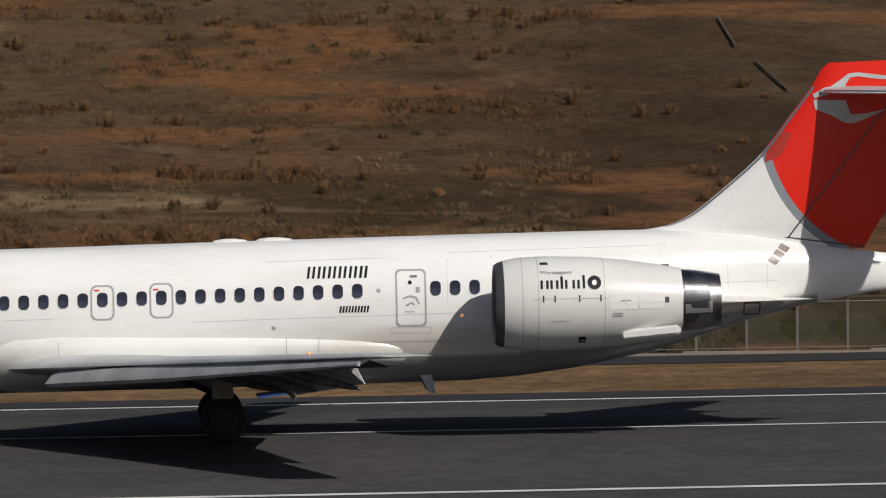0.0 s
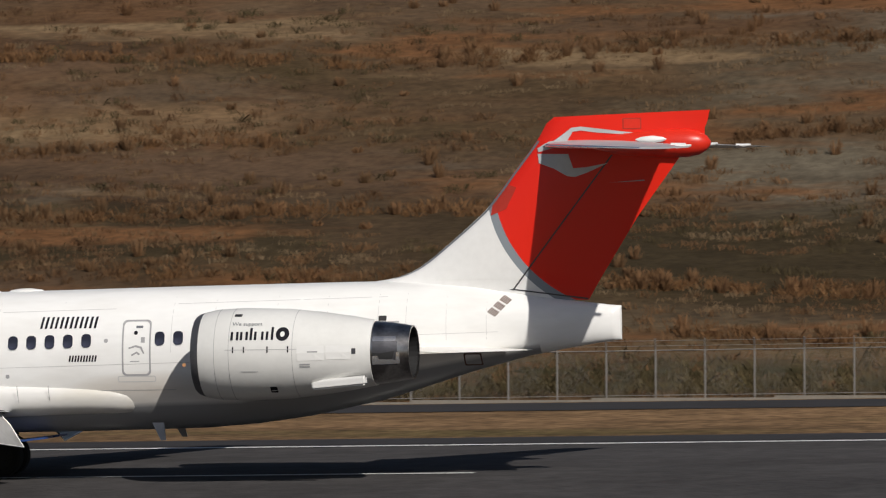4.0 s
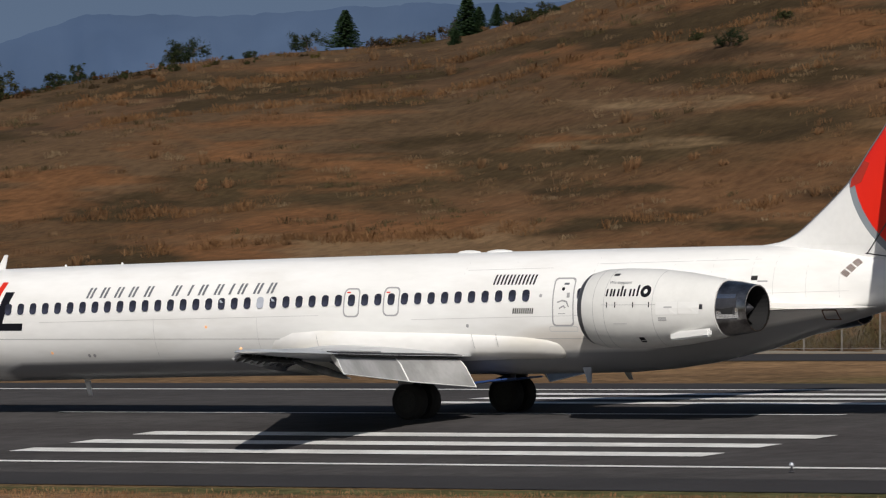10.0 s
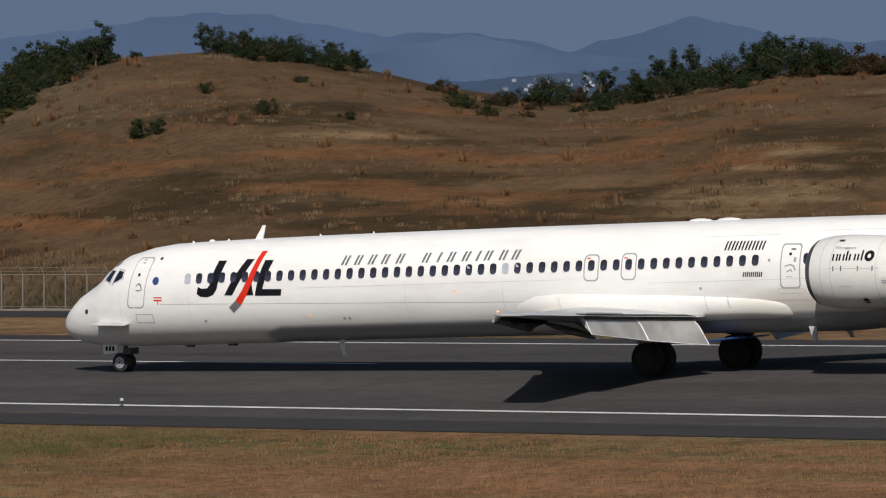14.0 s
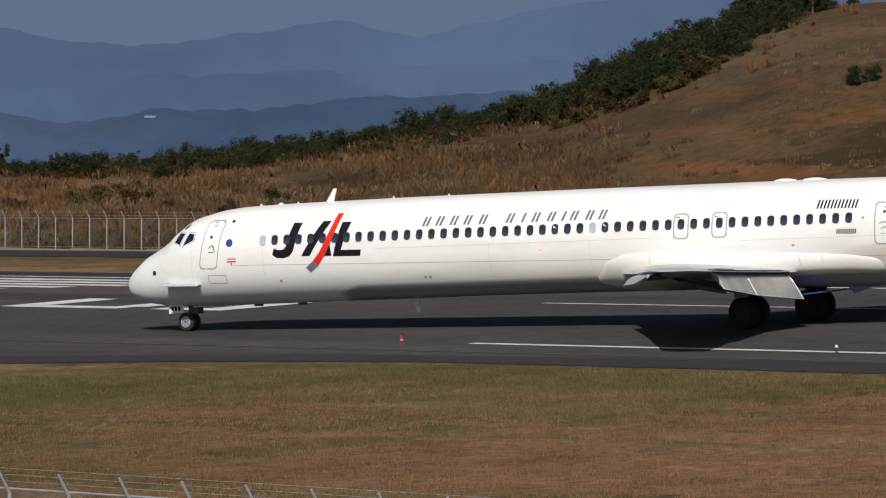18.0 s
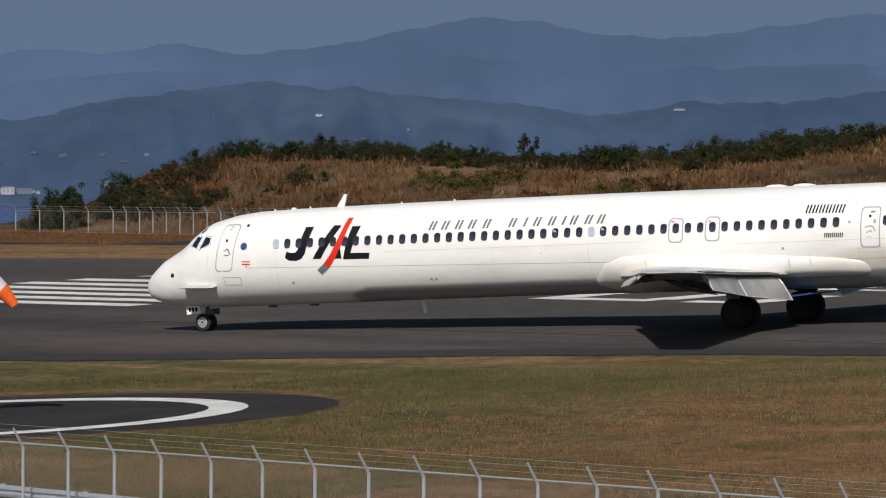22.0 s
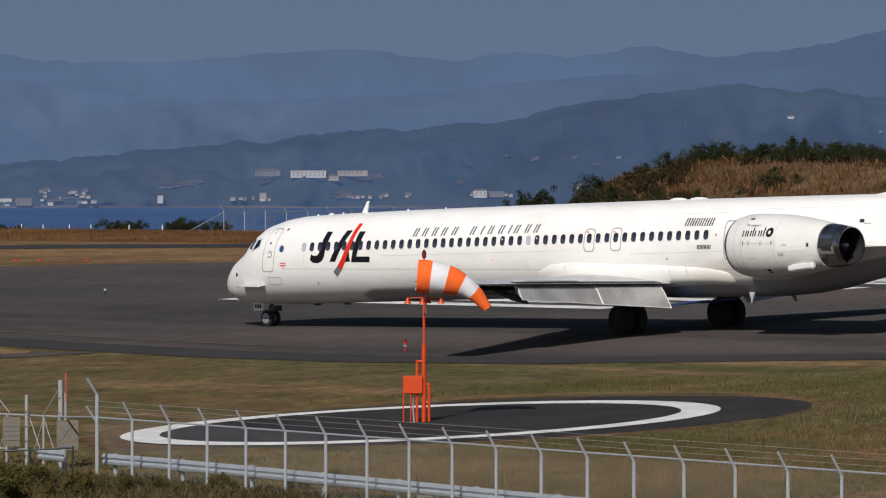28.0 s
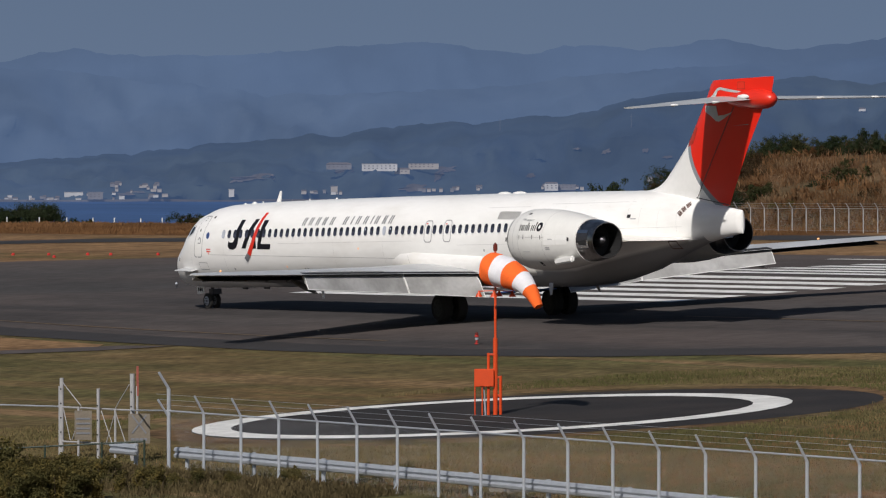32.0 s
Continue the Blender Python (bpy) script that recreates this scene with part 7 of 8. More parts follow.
# the wood on the shoulder of the hill and the thickets along the lower crest
for a0, a1, n, drop, kinds, z0, z1 in ((-47.5, -45.55, 95, [(-47.5, 0.10), (-46.6, 0.20), (-46.0, 0.28), (-45.55, 0.18)], (1, 2, 1, 2, 0, 2, 6), 0.6, 0.92),
                                       (-47.3, -45.9, 34, [(-47.3, 0.16), (-46.0, 0.40)], (4, 6, 7, 3), 0.6, 1.0), (-45.6, -44.9, 22, [(-45.6, 0.10), (-44.9, 0.05)], (1, 1, 0, 5), 0.7, 1.0),
                                       (-51.2, -47.3, 48, [(-51.2, 0.05), (-47.3, 0.09)], (1, 2, 5, 2), 0.5, 0.8), (-51.2, -47.3, 70, [(-51.2, 0.12), (-47.3, 0.14)], (3, 6, 4, 7, 4), 0.45, 0.8), (-54.4, -51.0, 60, [(-54.4, 0.12), (-51.0, 0.10)], (1, 5, 2, 7, 4), 0.4, 0.7),
                                       (-52.7, -51.9, 12, [(-52.7, 0.36), (-51.9, 0.36)], (6, 6, 6), 0.7, 1.0)):
    for k in range(n):
        az = a0 + (a1 - a0) * (k + rng.uniform(0.1, 0.9)) / n
        el = lerp(CREST, az) - lerp(drop, az) * (rng.random() if n != 12 else rng.uniform(0.6, 1.0))
        kind = rng.choice(kinds)
        plant(kind, az, rise_to(az, el), rng.uniform(z0, z1), rng, kind > 2 or k % 3 > 0)


def join_scrub():
    """The thickets that nobody could count: one joined mesh for each kind of leaf."""
    shapes = {0: (1, 1.15, 2.6, 0.20, 44), 1: (2, 1.7, 2.0, 0.14, 52), 2: (3, 1.5, 1.9, 0.14, 46), 3: (4, 1.3, 1.2, 0.02, 36), 4: (5, 1.2, 1.0, 0.02, 36), 5: (6, 1.1, 1.0, 0.02, 34), 6: (7, 1.4, 1.2, 0.02, 38), 7: (8, 1.4, 1.1, 0.02, 34)}
    for kind, spots in [q for q in SCRUB.items() if q[1]]:
        seed, wide, tall, lift, clumps = shapes[kind]
        base = crown(random.Random(seed + 100), wide, tall * 0.95, lift, clumps, 28, 0.078)
        co = np.empty(len(base.vertices) * 3)
        base.vertices.foreach_get("co", co)
        co = co.reshape(-1, 3)
        out = []
        for x, y, z, a, q, h in spots:
            c, d = math.cos(a), math.sin(a)
            out.append(np.column_stack([x + q * (c * co[:, 0] - d * co[:, 1]), y + q * (d * co[:, 0] + c * co[:, 1]), z + q * h * co[:, 2]]))
        n = len(co) // 4 * len(spots)
        me = bpy.data.meshes.new("thicket")
        me.from_pydata(np.concatenate(out).tolist(), [], np.arange(n * 4).reshape(-1, 4).tolist())
        bpy.data.meshes.remove(base)
        me.materials.append(LIB[kind].children[0].data.materials[0])
        tagged(new("thicket", me), ("dark green woodland" if kind in (0, 1, 5) else "olive scrub" if kind in (2, 3, 6) else "rust-brown scrub") + " in thickets along the hill crest", "thicket", kind="stuff")


join_scrub()


def make_pipe():
    for p, q in (((5.05, 1.79), (5.19, 1.56)), ((5.36, 1.43), (5.63, 1.18))):
        ends = [Vector(on_hill(a, rise_to(a, e))) + Vector((0, 0, 0.16)) for a, e in (p, q)]
        bm = bmesh.new()
        for k in range(5):
            tube(bm, ends[0].lerp(ends[1], k / 5), ends[0].lerp(ends[1], (k + 0.97) / 5), 0.055, 10)
        tagged(obj("drain_pipe", bm, M["bark"]), "dark brown drain pipe lying on the dry hillside", "pipe", "pipes on the hillside")


make_pipe()


def make_marker_posts():
    for az in (-60.62, -60.35, -60.12, -59.9, -59.72, -59.5, -59.32, -59.0, -58.72):
        x, y, z = on_hill(az, 0.0)
        mp = thing("marker_post", "short white marker post on the grass bank", "post", (x, y - 1.0, hill_z(x, y - 1.0)), 0, "marker posts along the bank")
        part("shaft", tube(bmesh.new(), (0, 0, -0.1), (0, 0, 0.32), 0.045, 6), M["white_steel"], mp)
        part("cap", tube(bmesh.new(), (0, 0, 0.32), (0, 0, 0.36), 0.055, 6, 0.03), M["galvanised"], mp)


make_marker_posts()


def tufts(name, material, count, seed, spots, tall, wide, blades, label):
    """Dry grass tufts, uncountable: a few blades each."""
    rng = random.Random(seed)
    verts, faces = [], []
    for _ in range(count):
        x, y, z = spots(rng)
        if x is None:
            continue
        h0, w0 = rng.uniform(0.5, 1.2) * tall, rng.uniform(0.6, 1.3) * wide
        for b in range(blades):
            a = rng.uniform(0, 6.28)
            cx, cy = x + rng.gauss(0, w0 * 0.36), y + rng.gauss(0, w0 * 0.36)
            ux, uy = math.cos(a) * min(0.012, w0 * 0.03), math.sin(a) * min(0.012, w0 * 0.03)
            h = h0 * rng.uniform(0.5, 1.1)
            lx, ly = rng.gauss(0, 0.45) * h, rng.gauss(0, 0.45) * h
            i = len(verts)
            verts += [(cx - ux, cy - uy, z - 0.06), (cx + ux, cy + uy, z - 0.06), (cx + ux * 0.5 + lx, cy + uy * 0.5 + ly, z + h), (cx - ux * 0.6 + lx * 0.7, cy - uy * 0.6 + ly, z + h * 0.8)]
            faces.append((i, i + 1, i + 2, i + 3))
    me = bpy.data.meshes.new(name)
    me.from_pydata(verts, [], faces)
    me.materials.append(material)
    return tagged(new(name, me), label, "grass", kind="stuff")


def hill_spot(cluster, edge):
    def spot(r):
        for _ in range(12):
            az, s = r.uniform(-56, 4), r.random() ** 1.1
            x, y, z = on_hill(az, s)
            if x < -85 and r.random() < 0.55:
                continue
            if noise.noise(Vector((x * 0.05, y * 0.12, cluster))) + 0.6 * noise.noise(Vector((x * 0.25, y * 0.5, cluster))) > edge:
                return x, y, z + 0.05
        return None, 0, 0
    return spot


tufts("dry_grass", M["straw"], 7000, 5, hill_spot(3, 0.10), 0.22, 0.62, 34, "pale straw-coloured grass tufts on the hillside")
tufts("brown_grass", M["brown_tuft"], 7500, 6, hill_spot(8, -0.05), 0.27, 0.66, 38, "brown withered grass tufts on the hillside")
tufts("dark_weeds", M["green_tuft"], 2600, 9, hill_spot(15, 0.14), 0.30, 0.7, 38, "dark brown weeds on the hillside")


def terrace_spot(r):
    az, k = r.uniform(-37, 4), r.randrange(7)
    s = (0.10, 0.19, 0.31, 0.43, 0.56, 0.70, 0.84)[k] + 0.03 * noise.noise(Vector((az * 0.25, k * 7.3, 2))) + abs(r.gauss(0, 0.010))
    x, y, z = on_hill(az, s)
    if noise.noise(Vector((az * 0.6, k * 3.1, 5))) < -0.12:
        return None, 0, 0
    return x, y, z + 0.05


tufts("terrace_grass", M["rust_tuft"], 5500, 19, terrace_spot, 0.36, 0.75, 38, "rust-brown grass along the hillside terraces")


def tussocks(name, material, count, seed, spots, label):
    """Dome-shaped clumps of tall dry grass: blades fanning out from one crown each."""
    rng = random.Random(seed)
    verts, faces = [], []
    for _ in range(count):
        x, y, z = spots(rng)
        if x is None:
            continue
        h0 = rng.uniform(0.30, 0.80)
        for _b in range(80):
            a, lean = rng.uniform(0, 6.28), rng.random() ** 0.7
            r0, r1, h = 0.10 * rng.random(), 0.42 * h0 * lean + 0.08, h0 * (1 - 0.45 * lean * lean) * rng.uniform(0.7, 1.05)
            cx, cy, tx, ty = x + r0 * math.cos(a), y + r0 * math.sin(a), x + r1 * math.cos(a), y + r1 * math.sin(a)
            ux, uy = -0.016 * math.sin(a + 0.6), 0.016 * math.cos(a + 0.6)
            i = len(verts)
            verts += [(cx - ux, cy - uy, z - 0.05), (cx + ux, cy + uy, z - 0.05), (tx + ux * 0.8, ty + uy * 0.8, z + h * 0.8), (tx + 0.05 * math.cos(a), ty + 0.05 * math.sin(a), z + h)]
            faces.append((i, i + 1, i + 2, i + 3))
    me = bpy.data.meshes.new(name)
    me.from_pydata(verts, [], faces)
    me.materials.append(material)
    return tagged(new(name, me), label, "grass", kind="stuff")


def bench_spot(r):
    x, y, z = terrace_spot(r)
    if x is None or x < -95 or r.random() < 0.35:
        return None, 0, 0
    return x, y, z


def slope_spot(r):
    az = r.uniform(-18, 7) if r.random() < 0.6 else r.uniform(-55, -18)
    s = r.random()
    x, y, z = on_hill(az, s)
    if noise.noise(Vector((x * 0.06, y * 0.10, 17))) < -0.05:
        return None, 0, 0
    return x, y, z


M["tussock"] = shade("tussock_grass", (0.176, 0.096, 0.048), 0.95, spread=0.25, grain=0.3, fine=2, second=(0.142, 0.083, 0.043), mix_scale=0.10, spec=0.1)
tussocks("tussock_grass", M["tussock"], 1500, 51, bench_spot, "orange-brown grass tussocks along the terraces")
tussocks("tussock_grass", M["tussock"], 1500, 52, slope_spot, "scattered orange-brown grass tussocks on the hillside")


def foot_spot(r):
    x = r.uniform(-285, 20)
    y = 219.2 + abs(r.gauss(0, 3.0))
    return x, y, hill_z(x, y)


def straw_spot(r):
    x = r.uniform(-330, -120)
    y = r.uniform(226, 235)
    if noise.noise(Vector((x * 0.05, y * 0.25, 31))) < -0.05:
        return None, 0, 0
    return x, y, hill_z(x, y)


tufts("straw_band", M["straw"], 4200, 27, straw_spot, 0.26, 0.75, 26, "tall pale straw grass low on the hillside")
tufts("verge_reeds", M["foot_weeds"], 9000, 12, foot_spot, 0.42, 0.5, 14, "tall olive-brown weeds behind the far fence")


def shoulder_spot(seed, edge):
    def spot(r):
        az = r.uniform(-55.2, -46.6)
        x, y, z = on_hill(az, r.uniform(0.02, 0.97))
        if noise.noise(Vector((x * 0.10, y * 0.16, seed))) < edge:
            return None, 0, 0
        return x, y, z
    return spot


tufts("shoulder_scrub", M["rust_tuft"], 2600, 71, shoulder_spot(3, -0.02), 0.55, 1.0, 22, "tall rust-brown grass on the low shoulder of the hill")
tufts("shoulder_scrub", M["brown_tuft"], 2600, 72, shoulder_spot(8, -0.04), 0.55, 1.1, 22, "tall withered brown weeds on the low shoulder of the hill")
tufts("shoulder_scrub", M["straw"], 1500, 73, shoulder_spot(14, 0.0), 0.55, 1.0, 20, "tall pale straw grass on the low shoulder of the hill")


def near_spot(r):
    x = r.uniform(-185, -90)
    y = 92.4 + (-105 - x) * 0.063 - abs(r.gauss(0, 1.2)) - (1.5 if x > -150 else 0)
    return x, y, ground_z(x, y)


def bank_spot(r):
    x, y = r.uniform(-395, -298), r.uniform(206, 224)
    return x, y, hill_z(x, y)


tufts("bank_grass", M["rust_tuft"], 2600, 23, bank_spot, 0.2, 0.9, 30, "tall red-brown grass on the bank beyond the pad")
def rough_spot(r):
    x = r.uniform(-172, -150)
    y = 92.8 + (-105 - x) * 0.063 - abs(r.gauss(0.4, 1.5))
    return x, y, ground_z(x, y)


tufts("fence_weeds", M["foot_weeds"], 1800, 15, rough_spot, 0.28, 0.45, 14, "rough olive-brown grass along the near fence")
tufts("fence_weeds", M["green_tuft"], 1500, 14, near_spot, 0.30, 0.3, 6, "rough weeds along the near fence")


def lawn_spot(low, high, cluster, edge):
    def spot(r):
        for _ in range(8):
            x, y = r.uniform(-186, -70), r.uniform(96, 146)
            if (x - SOCK[0]) ** 2 + (y - SOCK[1]) ** 2 < 150 or y > 145 - max(0, (-160 - x) * 0.6) - 0.4:
                continue
            if low < x < high and noise.noise(Vector((x * 0.03, y * 0.10, cluster))) + 0.5 * noise.noise(Vector((x * 0.12, y * 0.3, cluster))) > edge:
                return x, y, ground_z(x, y) + 0.04
        return None, 0, 0
    return spot


tufts("lawn_grass", M["lawn_olive"], 22000, 41, lawn_spot(-190, -138, 2, -0.35), 0.055, 0.45, 9, "short olive autumn grass beside the runway")
tufts("lawn_grass", M["lawn_straw"], 6000, 42, lawn_spot(-190, -60, 6, -0.15), 0.05, 0.45, 8, "short straw-coloured grass beside the runway")
tufts("lawn_grass", M["lawn_brown"], 17000, 43, lawn_spot(-158, -60, 9, -0.3), 0.05, 0.45, 9, "short red-brown grass beside the runway")
rng = random.Random(9)
near_bush = make_tree("bush", 21, 1.3, 1.5, "leaf_near", "yellow-green leafy bush in front of the fence", "bush", False, 60, 72, 0.052)
near_bush.matrix_basis = pose(-166.0, 92.0, ground_z(-166, 92))
for r, a0, a1, n, q0, q1 in ((182, -61.3, -59.95, 9, 0.52, 0.72), (187, -61.3, -59.85, 9, 0.5, 0.68), (191, -61.2, -60.1, 4, 0.4, 0.6), (184, -59.85, -59.1, 5, 0.3, 0.45), (183, -59.0, -57.2, 4, 0.3, 0.42)):
    for k in range(n):
        az = radians(a0 + (a1 - a0) * (k + rng.uniform(0.2, 0.8)) / n)
        x, y, q = r * math.sin(az), r * math.cos(az), rng.uniform(q0, q1)
        o = copy_thing(near_bush, Matrix.Translation((x, y, ground_z(x, y) - 0.05)) @ Matrix.Rotation(rng.uniform(0, 6), 4, "Z"))
        o.scale = (q, q, q * 1.15)

# ---- the town across the bay ----


from mathutils.bvhtree import BVHTree
ridge_tree = BVHTree.FromPolygons([v.co[:] for v in NEAR_RIDGE.data.vertices], [list(f.vertices) for f in NEAR_RIDGE.data.polygons])


def far_place(az, el):
    """Where the line of sight at that bearing and elevation meets the wooded ridge."""
    a, e = radians(az), radians(el)
    hit = ridge_tree.ray_cast(Vector(EYE), Vector((math.sin(a) * math.cos(e), math.cos(a) * math.cos(e), math.sin(e))))
    return hit[0] if hit[0] else Vector(polar(az, 4030, SEA))


def far_house(az, el, w, h, kind, gable):
    o = tagged(new("distant_building"), "distant pale building on the wooded shore" if kind < 2 else "distant grey building on the wooded shore", "building", "buildings across the bay")
    wide = math.degrees(w / 2 / 4050)
    spots = [far_place(az + d * wide, el) for d in (-1, -0.5, 0, 0.5, 1)]
    near = min(p.length for p in spots) - 4
    o.matrix_basis = Matrix.Translation(spots[2] * (near / spots[2].length)) @ Matrix.Rotation(-radians(az), 4, "Z")
    bm = bmesh.new()
    box(bm, (w, 5, h + 0.8), pose(0, 1.5, h / 2 - 0.4))
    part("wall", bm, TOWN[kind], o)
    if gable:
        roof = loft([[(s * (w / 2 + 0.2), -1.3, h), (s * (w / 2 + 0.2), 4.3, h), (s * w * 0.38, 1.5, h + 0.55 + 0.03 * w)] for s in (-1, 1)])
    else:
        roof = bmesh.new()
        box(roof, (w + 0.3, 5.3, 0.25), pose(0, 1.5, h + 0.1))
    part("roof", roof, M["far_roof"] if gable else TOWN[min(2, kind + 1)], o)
    for k in range(int(w / 2.6) if w > 6 else 0):
        for z in ((0.9,) if h < 2.4 else (0.9, 2.3)):
            win = bmesh.new()
            box(win, (0.9, 0.1, 0.55), pose(-w / 2 + (k + 0.7) * 2.5, -1.05, z))
            part("window", win, M["far_roof"], o)
    return o


rng = random.Random(31)
for az, el, w, h, kind, gable in ((-60.17, -0.87, 11, 5.2, 0, False), (-59.99, -0.84, 9, 3.4, 2, False), (-57.61, -0.605, 21, 3.4, 0, False), (-57.95, -0.59, 15, 2.4, 2, True), (-57.24, -0.59, 18, 2.6, 1, False), (-57.42, -0.63, 9, 2.2, 1, True),
                                  (-58.85, -0.82, 3.2, 3.6, 0, False), (-56.17, -0.77, 8, 3.6, 0, True), (-56.05, -0.765, 12, 2.4, 2, False), (-57.99, -0.80, 4, 4, 1, False), (-55.34, -0.70, 4, 2, 1, True),
                                  (-53.57, -0.105, 4.2, 0.8, 0, True), (-50.55, -0.04, 7, 0.45, 1, False), (-52.82, -0.22, 1.6, 0.5, 2, False), (-55.01, -0.44, 3, 0.6, 2, False)):
    far_house(az, el, w, h, kind, gable)
for a0, a1, e0, e1, n in ((-60.8, -60.3, -0.87, -0.83, 16), (-59.9, -59.45, -0.79, -0.72, 15), (-58.3, -57.9, -0.81, -0.79, 6), (-57.35, -57.0, -0.79, -0.77, 6), (-57.0, -56.75, -0.77, -0.75, 5), (-56.3, -55.9, -0.77, -0.74, 7), (-60.3, -59.4, -0.86, -0.80, 9),
                          (-41.62, -40.75, 0.58, 0.76, 34)):
    for _ in range(n):
        far_house(rng.uniform(a0, a1), rng.uniform(e0, e1), rng.uniform(1.2, 3.6), rng.uniform(0.5, 1.3), rng.choice((0, 1, 1, 2)), rng.random() < 0.6)
def bare_slope(az, el, wide, tall, seed):
    """A pale scar of open earth on the wooded ridge, following its surface."""
    bm = bmesh.new()
    eye = Vector(EYE)

    def spot(a, e):
        q = far_place(a, e)
        return bm.verts.new(q + (eye - q).normalized() * 3)
    hub = spot(az, el)
    ring_ = []
    for k in range(26):
        t = 2 * math.pi * k / 26
        f = 0.75 + 0.7 * noise.noise(Vector((math.cos(t) * 1.7, math.sin(t) * 1.7, seed)))
        ring_.append(spot(az + wide * f * math.cos(t) + 0.15 * wide * math.sin(t), el + tall * f * math.sin(t) + 0.2 * tall * math.cos(t)))
    for k in range(26):
        bm.faces.new((hub, ring_[k], ring_[(k + 1) % 26]))
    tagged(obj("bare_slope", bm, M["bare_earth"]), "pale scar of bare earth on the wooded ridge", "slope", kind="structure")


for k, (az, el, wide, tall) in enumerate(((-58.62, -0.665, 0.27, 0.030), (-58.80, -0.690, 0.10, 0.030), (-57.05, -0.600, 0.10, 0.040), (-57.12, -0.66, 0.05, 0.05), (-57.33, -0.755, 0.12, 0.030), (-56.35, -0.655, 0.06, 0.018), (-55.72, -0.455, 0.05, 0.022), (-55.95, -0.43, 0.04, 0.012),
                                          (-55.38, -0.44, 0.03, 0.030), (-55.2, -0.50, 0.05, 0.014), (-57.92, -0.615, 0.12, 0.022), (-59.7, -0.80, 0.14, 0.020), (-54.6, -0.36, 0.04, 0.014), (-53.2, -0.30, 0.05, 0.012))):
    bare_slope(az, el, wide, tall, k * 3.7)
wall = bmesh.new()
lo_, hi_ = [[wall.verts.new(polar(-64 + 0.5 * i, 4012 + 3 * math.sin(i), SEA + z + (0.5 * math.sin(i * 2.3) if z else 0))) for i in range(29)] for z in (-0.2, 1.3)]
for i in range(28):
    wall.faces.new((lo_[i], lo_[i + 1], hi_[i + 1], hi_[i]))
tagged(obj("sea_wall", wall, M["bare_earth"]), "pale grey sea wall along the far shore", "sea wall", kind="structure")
for az, el in ((-56.6, -0.28), (-55.5, -0.25), (-54.45, -0.2)):
    spot = far_place(az, el)
    bm = tube(bmesh.new(), (0, 0, -3), (0, 0, 8), 0.22, 5, 0.12)
    for h in (5, 6.6):
        box(bm, (1.4, 0.2, 0.2), pose(0, 0, h))
    o = obj("power_pylon", bm, M["far_steel"])
    o.matrix_basis = Matrix.Translation(spot) @ Matrix.Rotation(-radians(az), 4, "Z")
    tagged(o, "thin pale power pylon on the distant ridge", "pylon", "pylons on the ridge")


# ---- what moves ----
# seconds, place of the first cabin window on the runway, heading of the tail
TAXI = [
    (0, -16.73, 169.92, 0.12), (0.5, -23.83, 169.88, 0.08), (1, -30.84, 169.85, 0.06), (1.5, -37.47, 169.82, 0.04), (2, -43.63, 169.81, 0.06),
    (2.5, -49.60, 169.78, 0.04), (3, -55.59, 169.76, 0.04), (3.5, -61.71, 169.73, 0.04), (5.5, -88.33, 169.54, 0.09), (6, -94.31, 169.53, 0.09),
    (6.5, -99.52, 169.58, 0.03), (7, -104.65, 169.64, -0.02), (7.5, -109.62, 169.70, -0.07), (8, -114.48, 169.77, -0.14), (8.5, -119.03, 169.84, -0.26),
    (9, -123.50, 169.93, -0.45), (9.5, -127.75, 169.98, -0.58), (10, -131.87, 170.08, -0.97), (10.5, -135.59, 170.04, -0.89), (11, -139.65, 169.86, -0.56),
    (11.5, -143.22, 169.60, -0.09), (12, -146.92, 169.23, 0.51), (12.5, -150.32, 168.76, 1.34), (13, -153.83, 168.08, 2.65), (13.5, -156.95, 167.17, 4.68),
    (14, -160.31, 166.17, 6.57), (14.5, -163.16, 165.19, 8.28), (16.5, -174.47, 160.24, 15.21), (17, -177.30, 158.94, 16.61), (17.5, -179.74, 157.70, 17.94),
    (18, -182.43, 156.41, 19.08), (18.5, -184.78, 155.22, 20.07), (19, -187.38, 153.99, 20.83), (19.5, -189.64, 152.89, 21.47), (20, -192.19, 151.73, 21.92),
    (20.5, -194.40, 150.69, 22.33), (21, -196.85, 149.62, 22.55), (21.5, -198.93, 148.68, 22.78), (22, -201.25, 147.70, 22.86), (22.5, -203.28, 146.83, 22.96),
    (23, -205.44, 145.99, 22.82), (23.5, -207.38, 145.35, 22.42), (24, -209.53, 144.77, 21.64), (24.5, -211.43, 144.35, 20.76), (26.5, -219.37, 143.75, 14.49),
    (27, -221.62, 143.95, 12.34), (27.5, -223.62, 144.25, 10.23), (28, -225.87, 144.58, 8.10), (28.5, -227.88, 144.93, 6.31), (29, -230.12, 145.27, 4.56),
    (29.5, -232.07, 145.64, 3.03), (30, -234.13, 145.98, 1.69), (30.5, -235.98, 146.28, 0.61), (31, -237.80, 146.56, -0.27), (31.5, -239.61, 146.83, -1.05), (32, -241.27, 147.13, -1.85)]


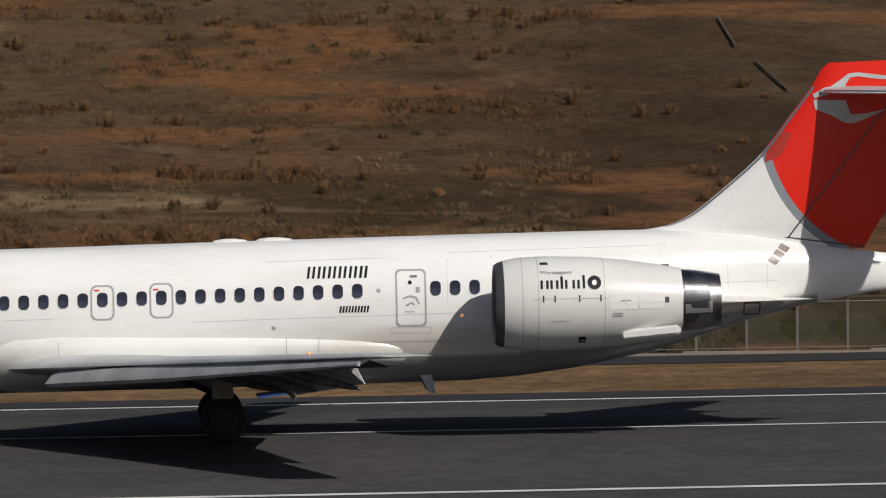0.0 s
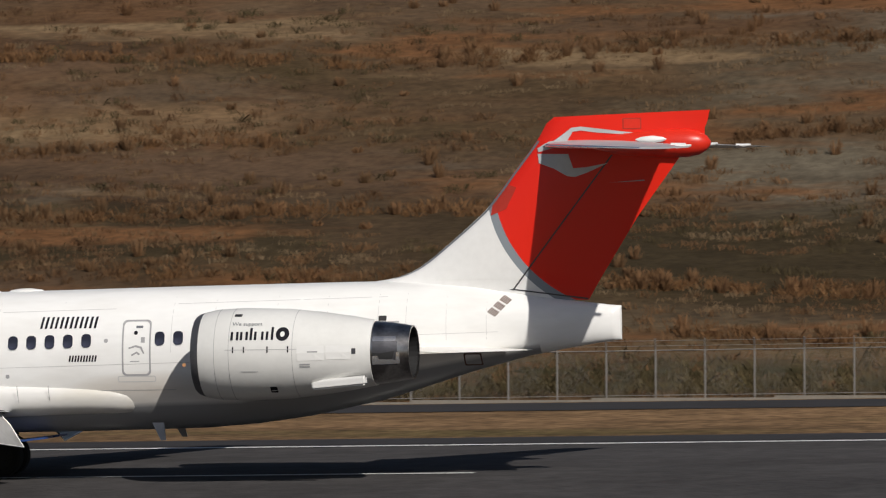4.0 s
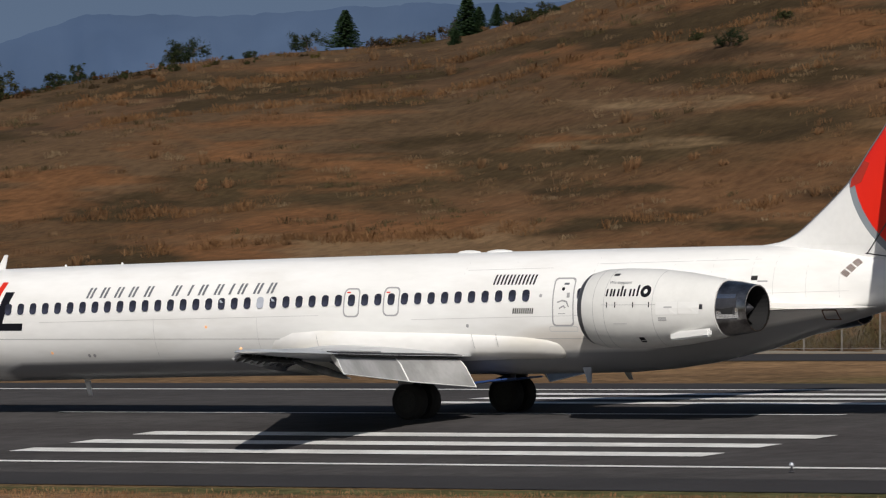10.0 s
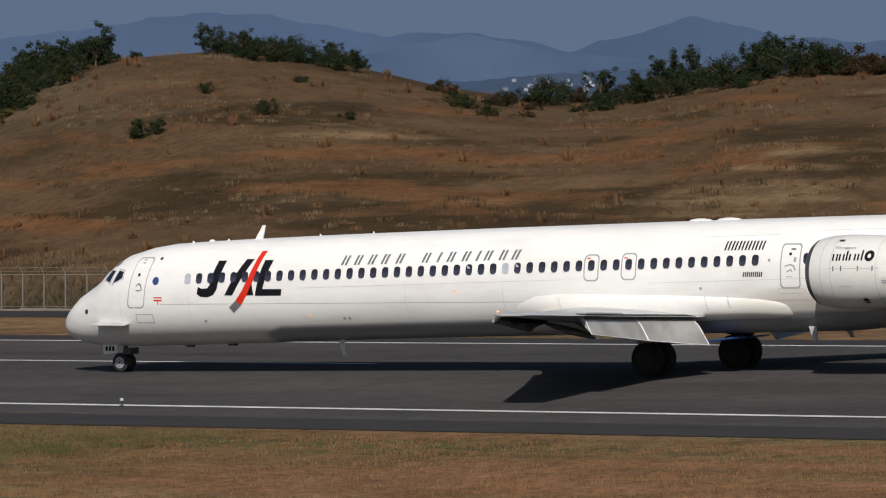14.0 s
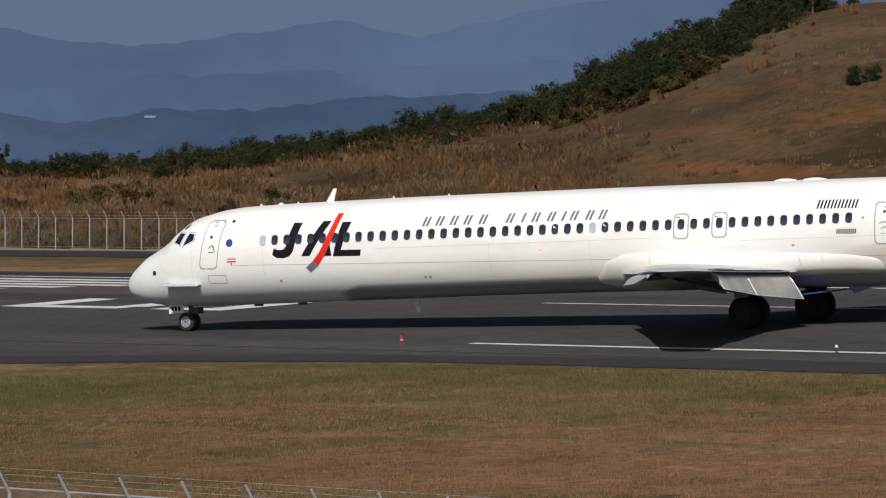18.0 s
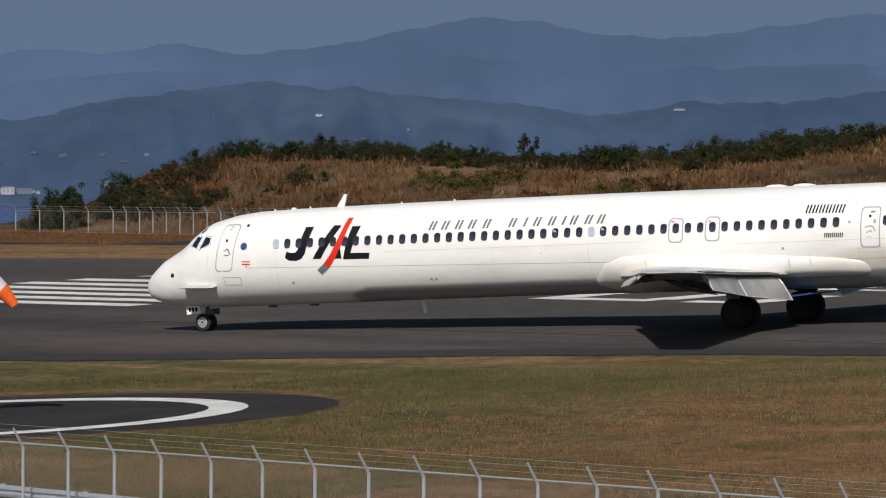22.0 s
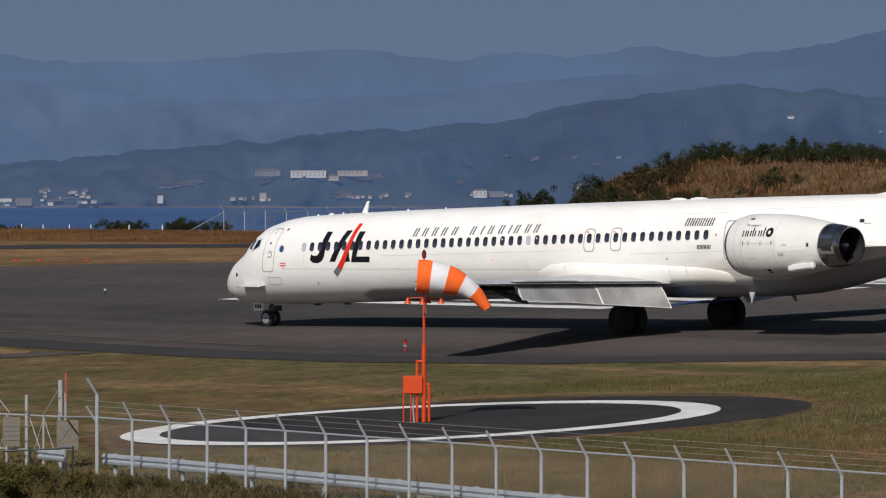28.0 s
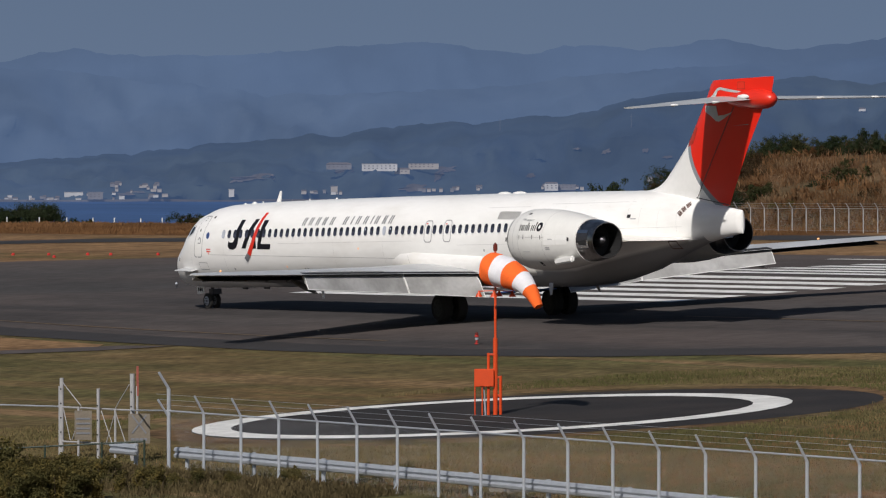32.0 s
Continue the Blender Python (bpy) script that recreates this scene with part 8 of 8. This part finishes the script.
def jet_pose(x, y, turn):
    """The airliner standing on its wheels on the crowned runway."""
    a = Vector((math.cos(radians(turn)), math.sin(radians(turn)), 0))
    s = Vector((-a.y, a.x, 0))
    base = Vector((x, y, 0))

    def touch(u, v):
        p = base + a * u + s * v
        return ground_z(p.x, p.y) + 0.012
    front, left, right = touch(-4.08, 0), touch(19.33, -2.52), touch(19.33, 2.52)
    rear = (left + right) / 2
    rise, bank = (rear - front) / 23.41, (right - left) / 5.04 - 0.017
    fore = (a + Vector((0, 0, rise))).normalized()
    across = (s + Vector((0, 0, bank))).normalized()
    up = fore.cross(across).normalized()
    across = up.cross(fore)
    m = Matrix((fore, across, up)).transposed().to_4x4()
    m.translation = Vector((x, y, front + rise * 4.08))
    return m


def motions():
    # the sock swings on its mast
    R = math.degrees(math.atan2(0.838, 0.546))
    swing = [(0, 4), (22, 2), (23, 4), (24, 34), (24.5, 34), (26.5, 36), (27.2, 22), (28, 2), (28.4, 26), (28.9, 0), (29.6, 8), (30.4, 0), (30.8, 18), (31.2, 48), (32, 46)]
    walk(SOCK_CLOTH, [(t, pose(0, 0, 4.45, 0, 0, R - a) @ pose(0, 0, 0, 0, a * 0.08, 0)) for t, a in swing])
    walk(JET, [(t, jet_pose(x + 0.055 * min(1, max(0, (t - 14) / 6)), y + 0.065 * min(1, max(0, (t - 14) / 6)), h)) for t, x, y, h in TAXI])
    # wheels: the way rolled, in steps of less than a quarter turn
    way = [0.0]
    for p, q in zip(TAXI, TAXI[1:]):
        way.append(way[-1] + math.hypot(q[1] - p[1], q[2] - p[2]))
    ts = [r[0] for r in TAXI]
    for hub, u, v, r in ROLLING:
        step = 1.25 * r
        marks = [k * step for k in range(int(way[-1] / step) + 1)] + [way[-1]]
        times = {}
        for s in marks:
            t = float(np.interp(s, way, ts))
            times[round(t * FPS)] = (t, s)
        rows = [(k / FPS, pose(u, v, r, 0, -math.degrees(s / r) % 360, 0)) for k, (t, s) in sorted(times.items())]
        if rows[0][0] > 0:
            rows.insert(0, (0, pose(u, v, r)))
        rows[-1] = (32.0, rows[-1][1])
        walk(hub, rows)


motions()
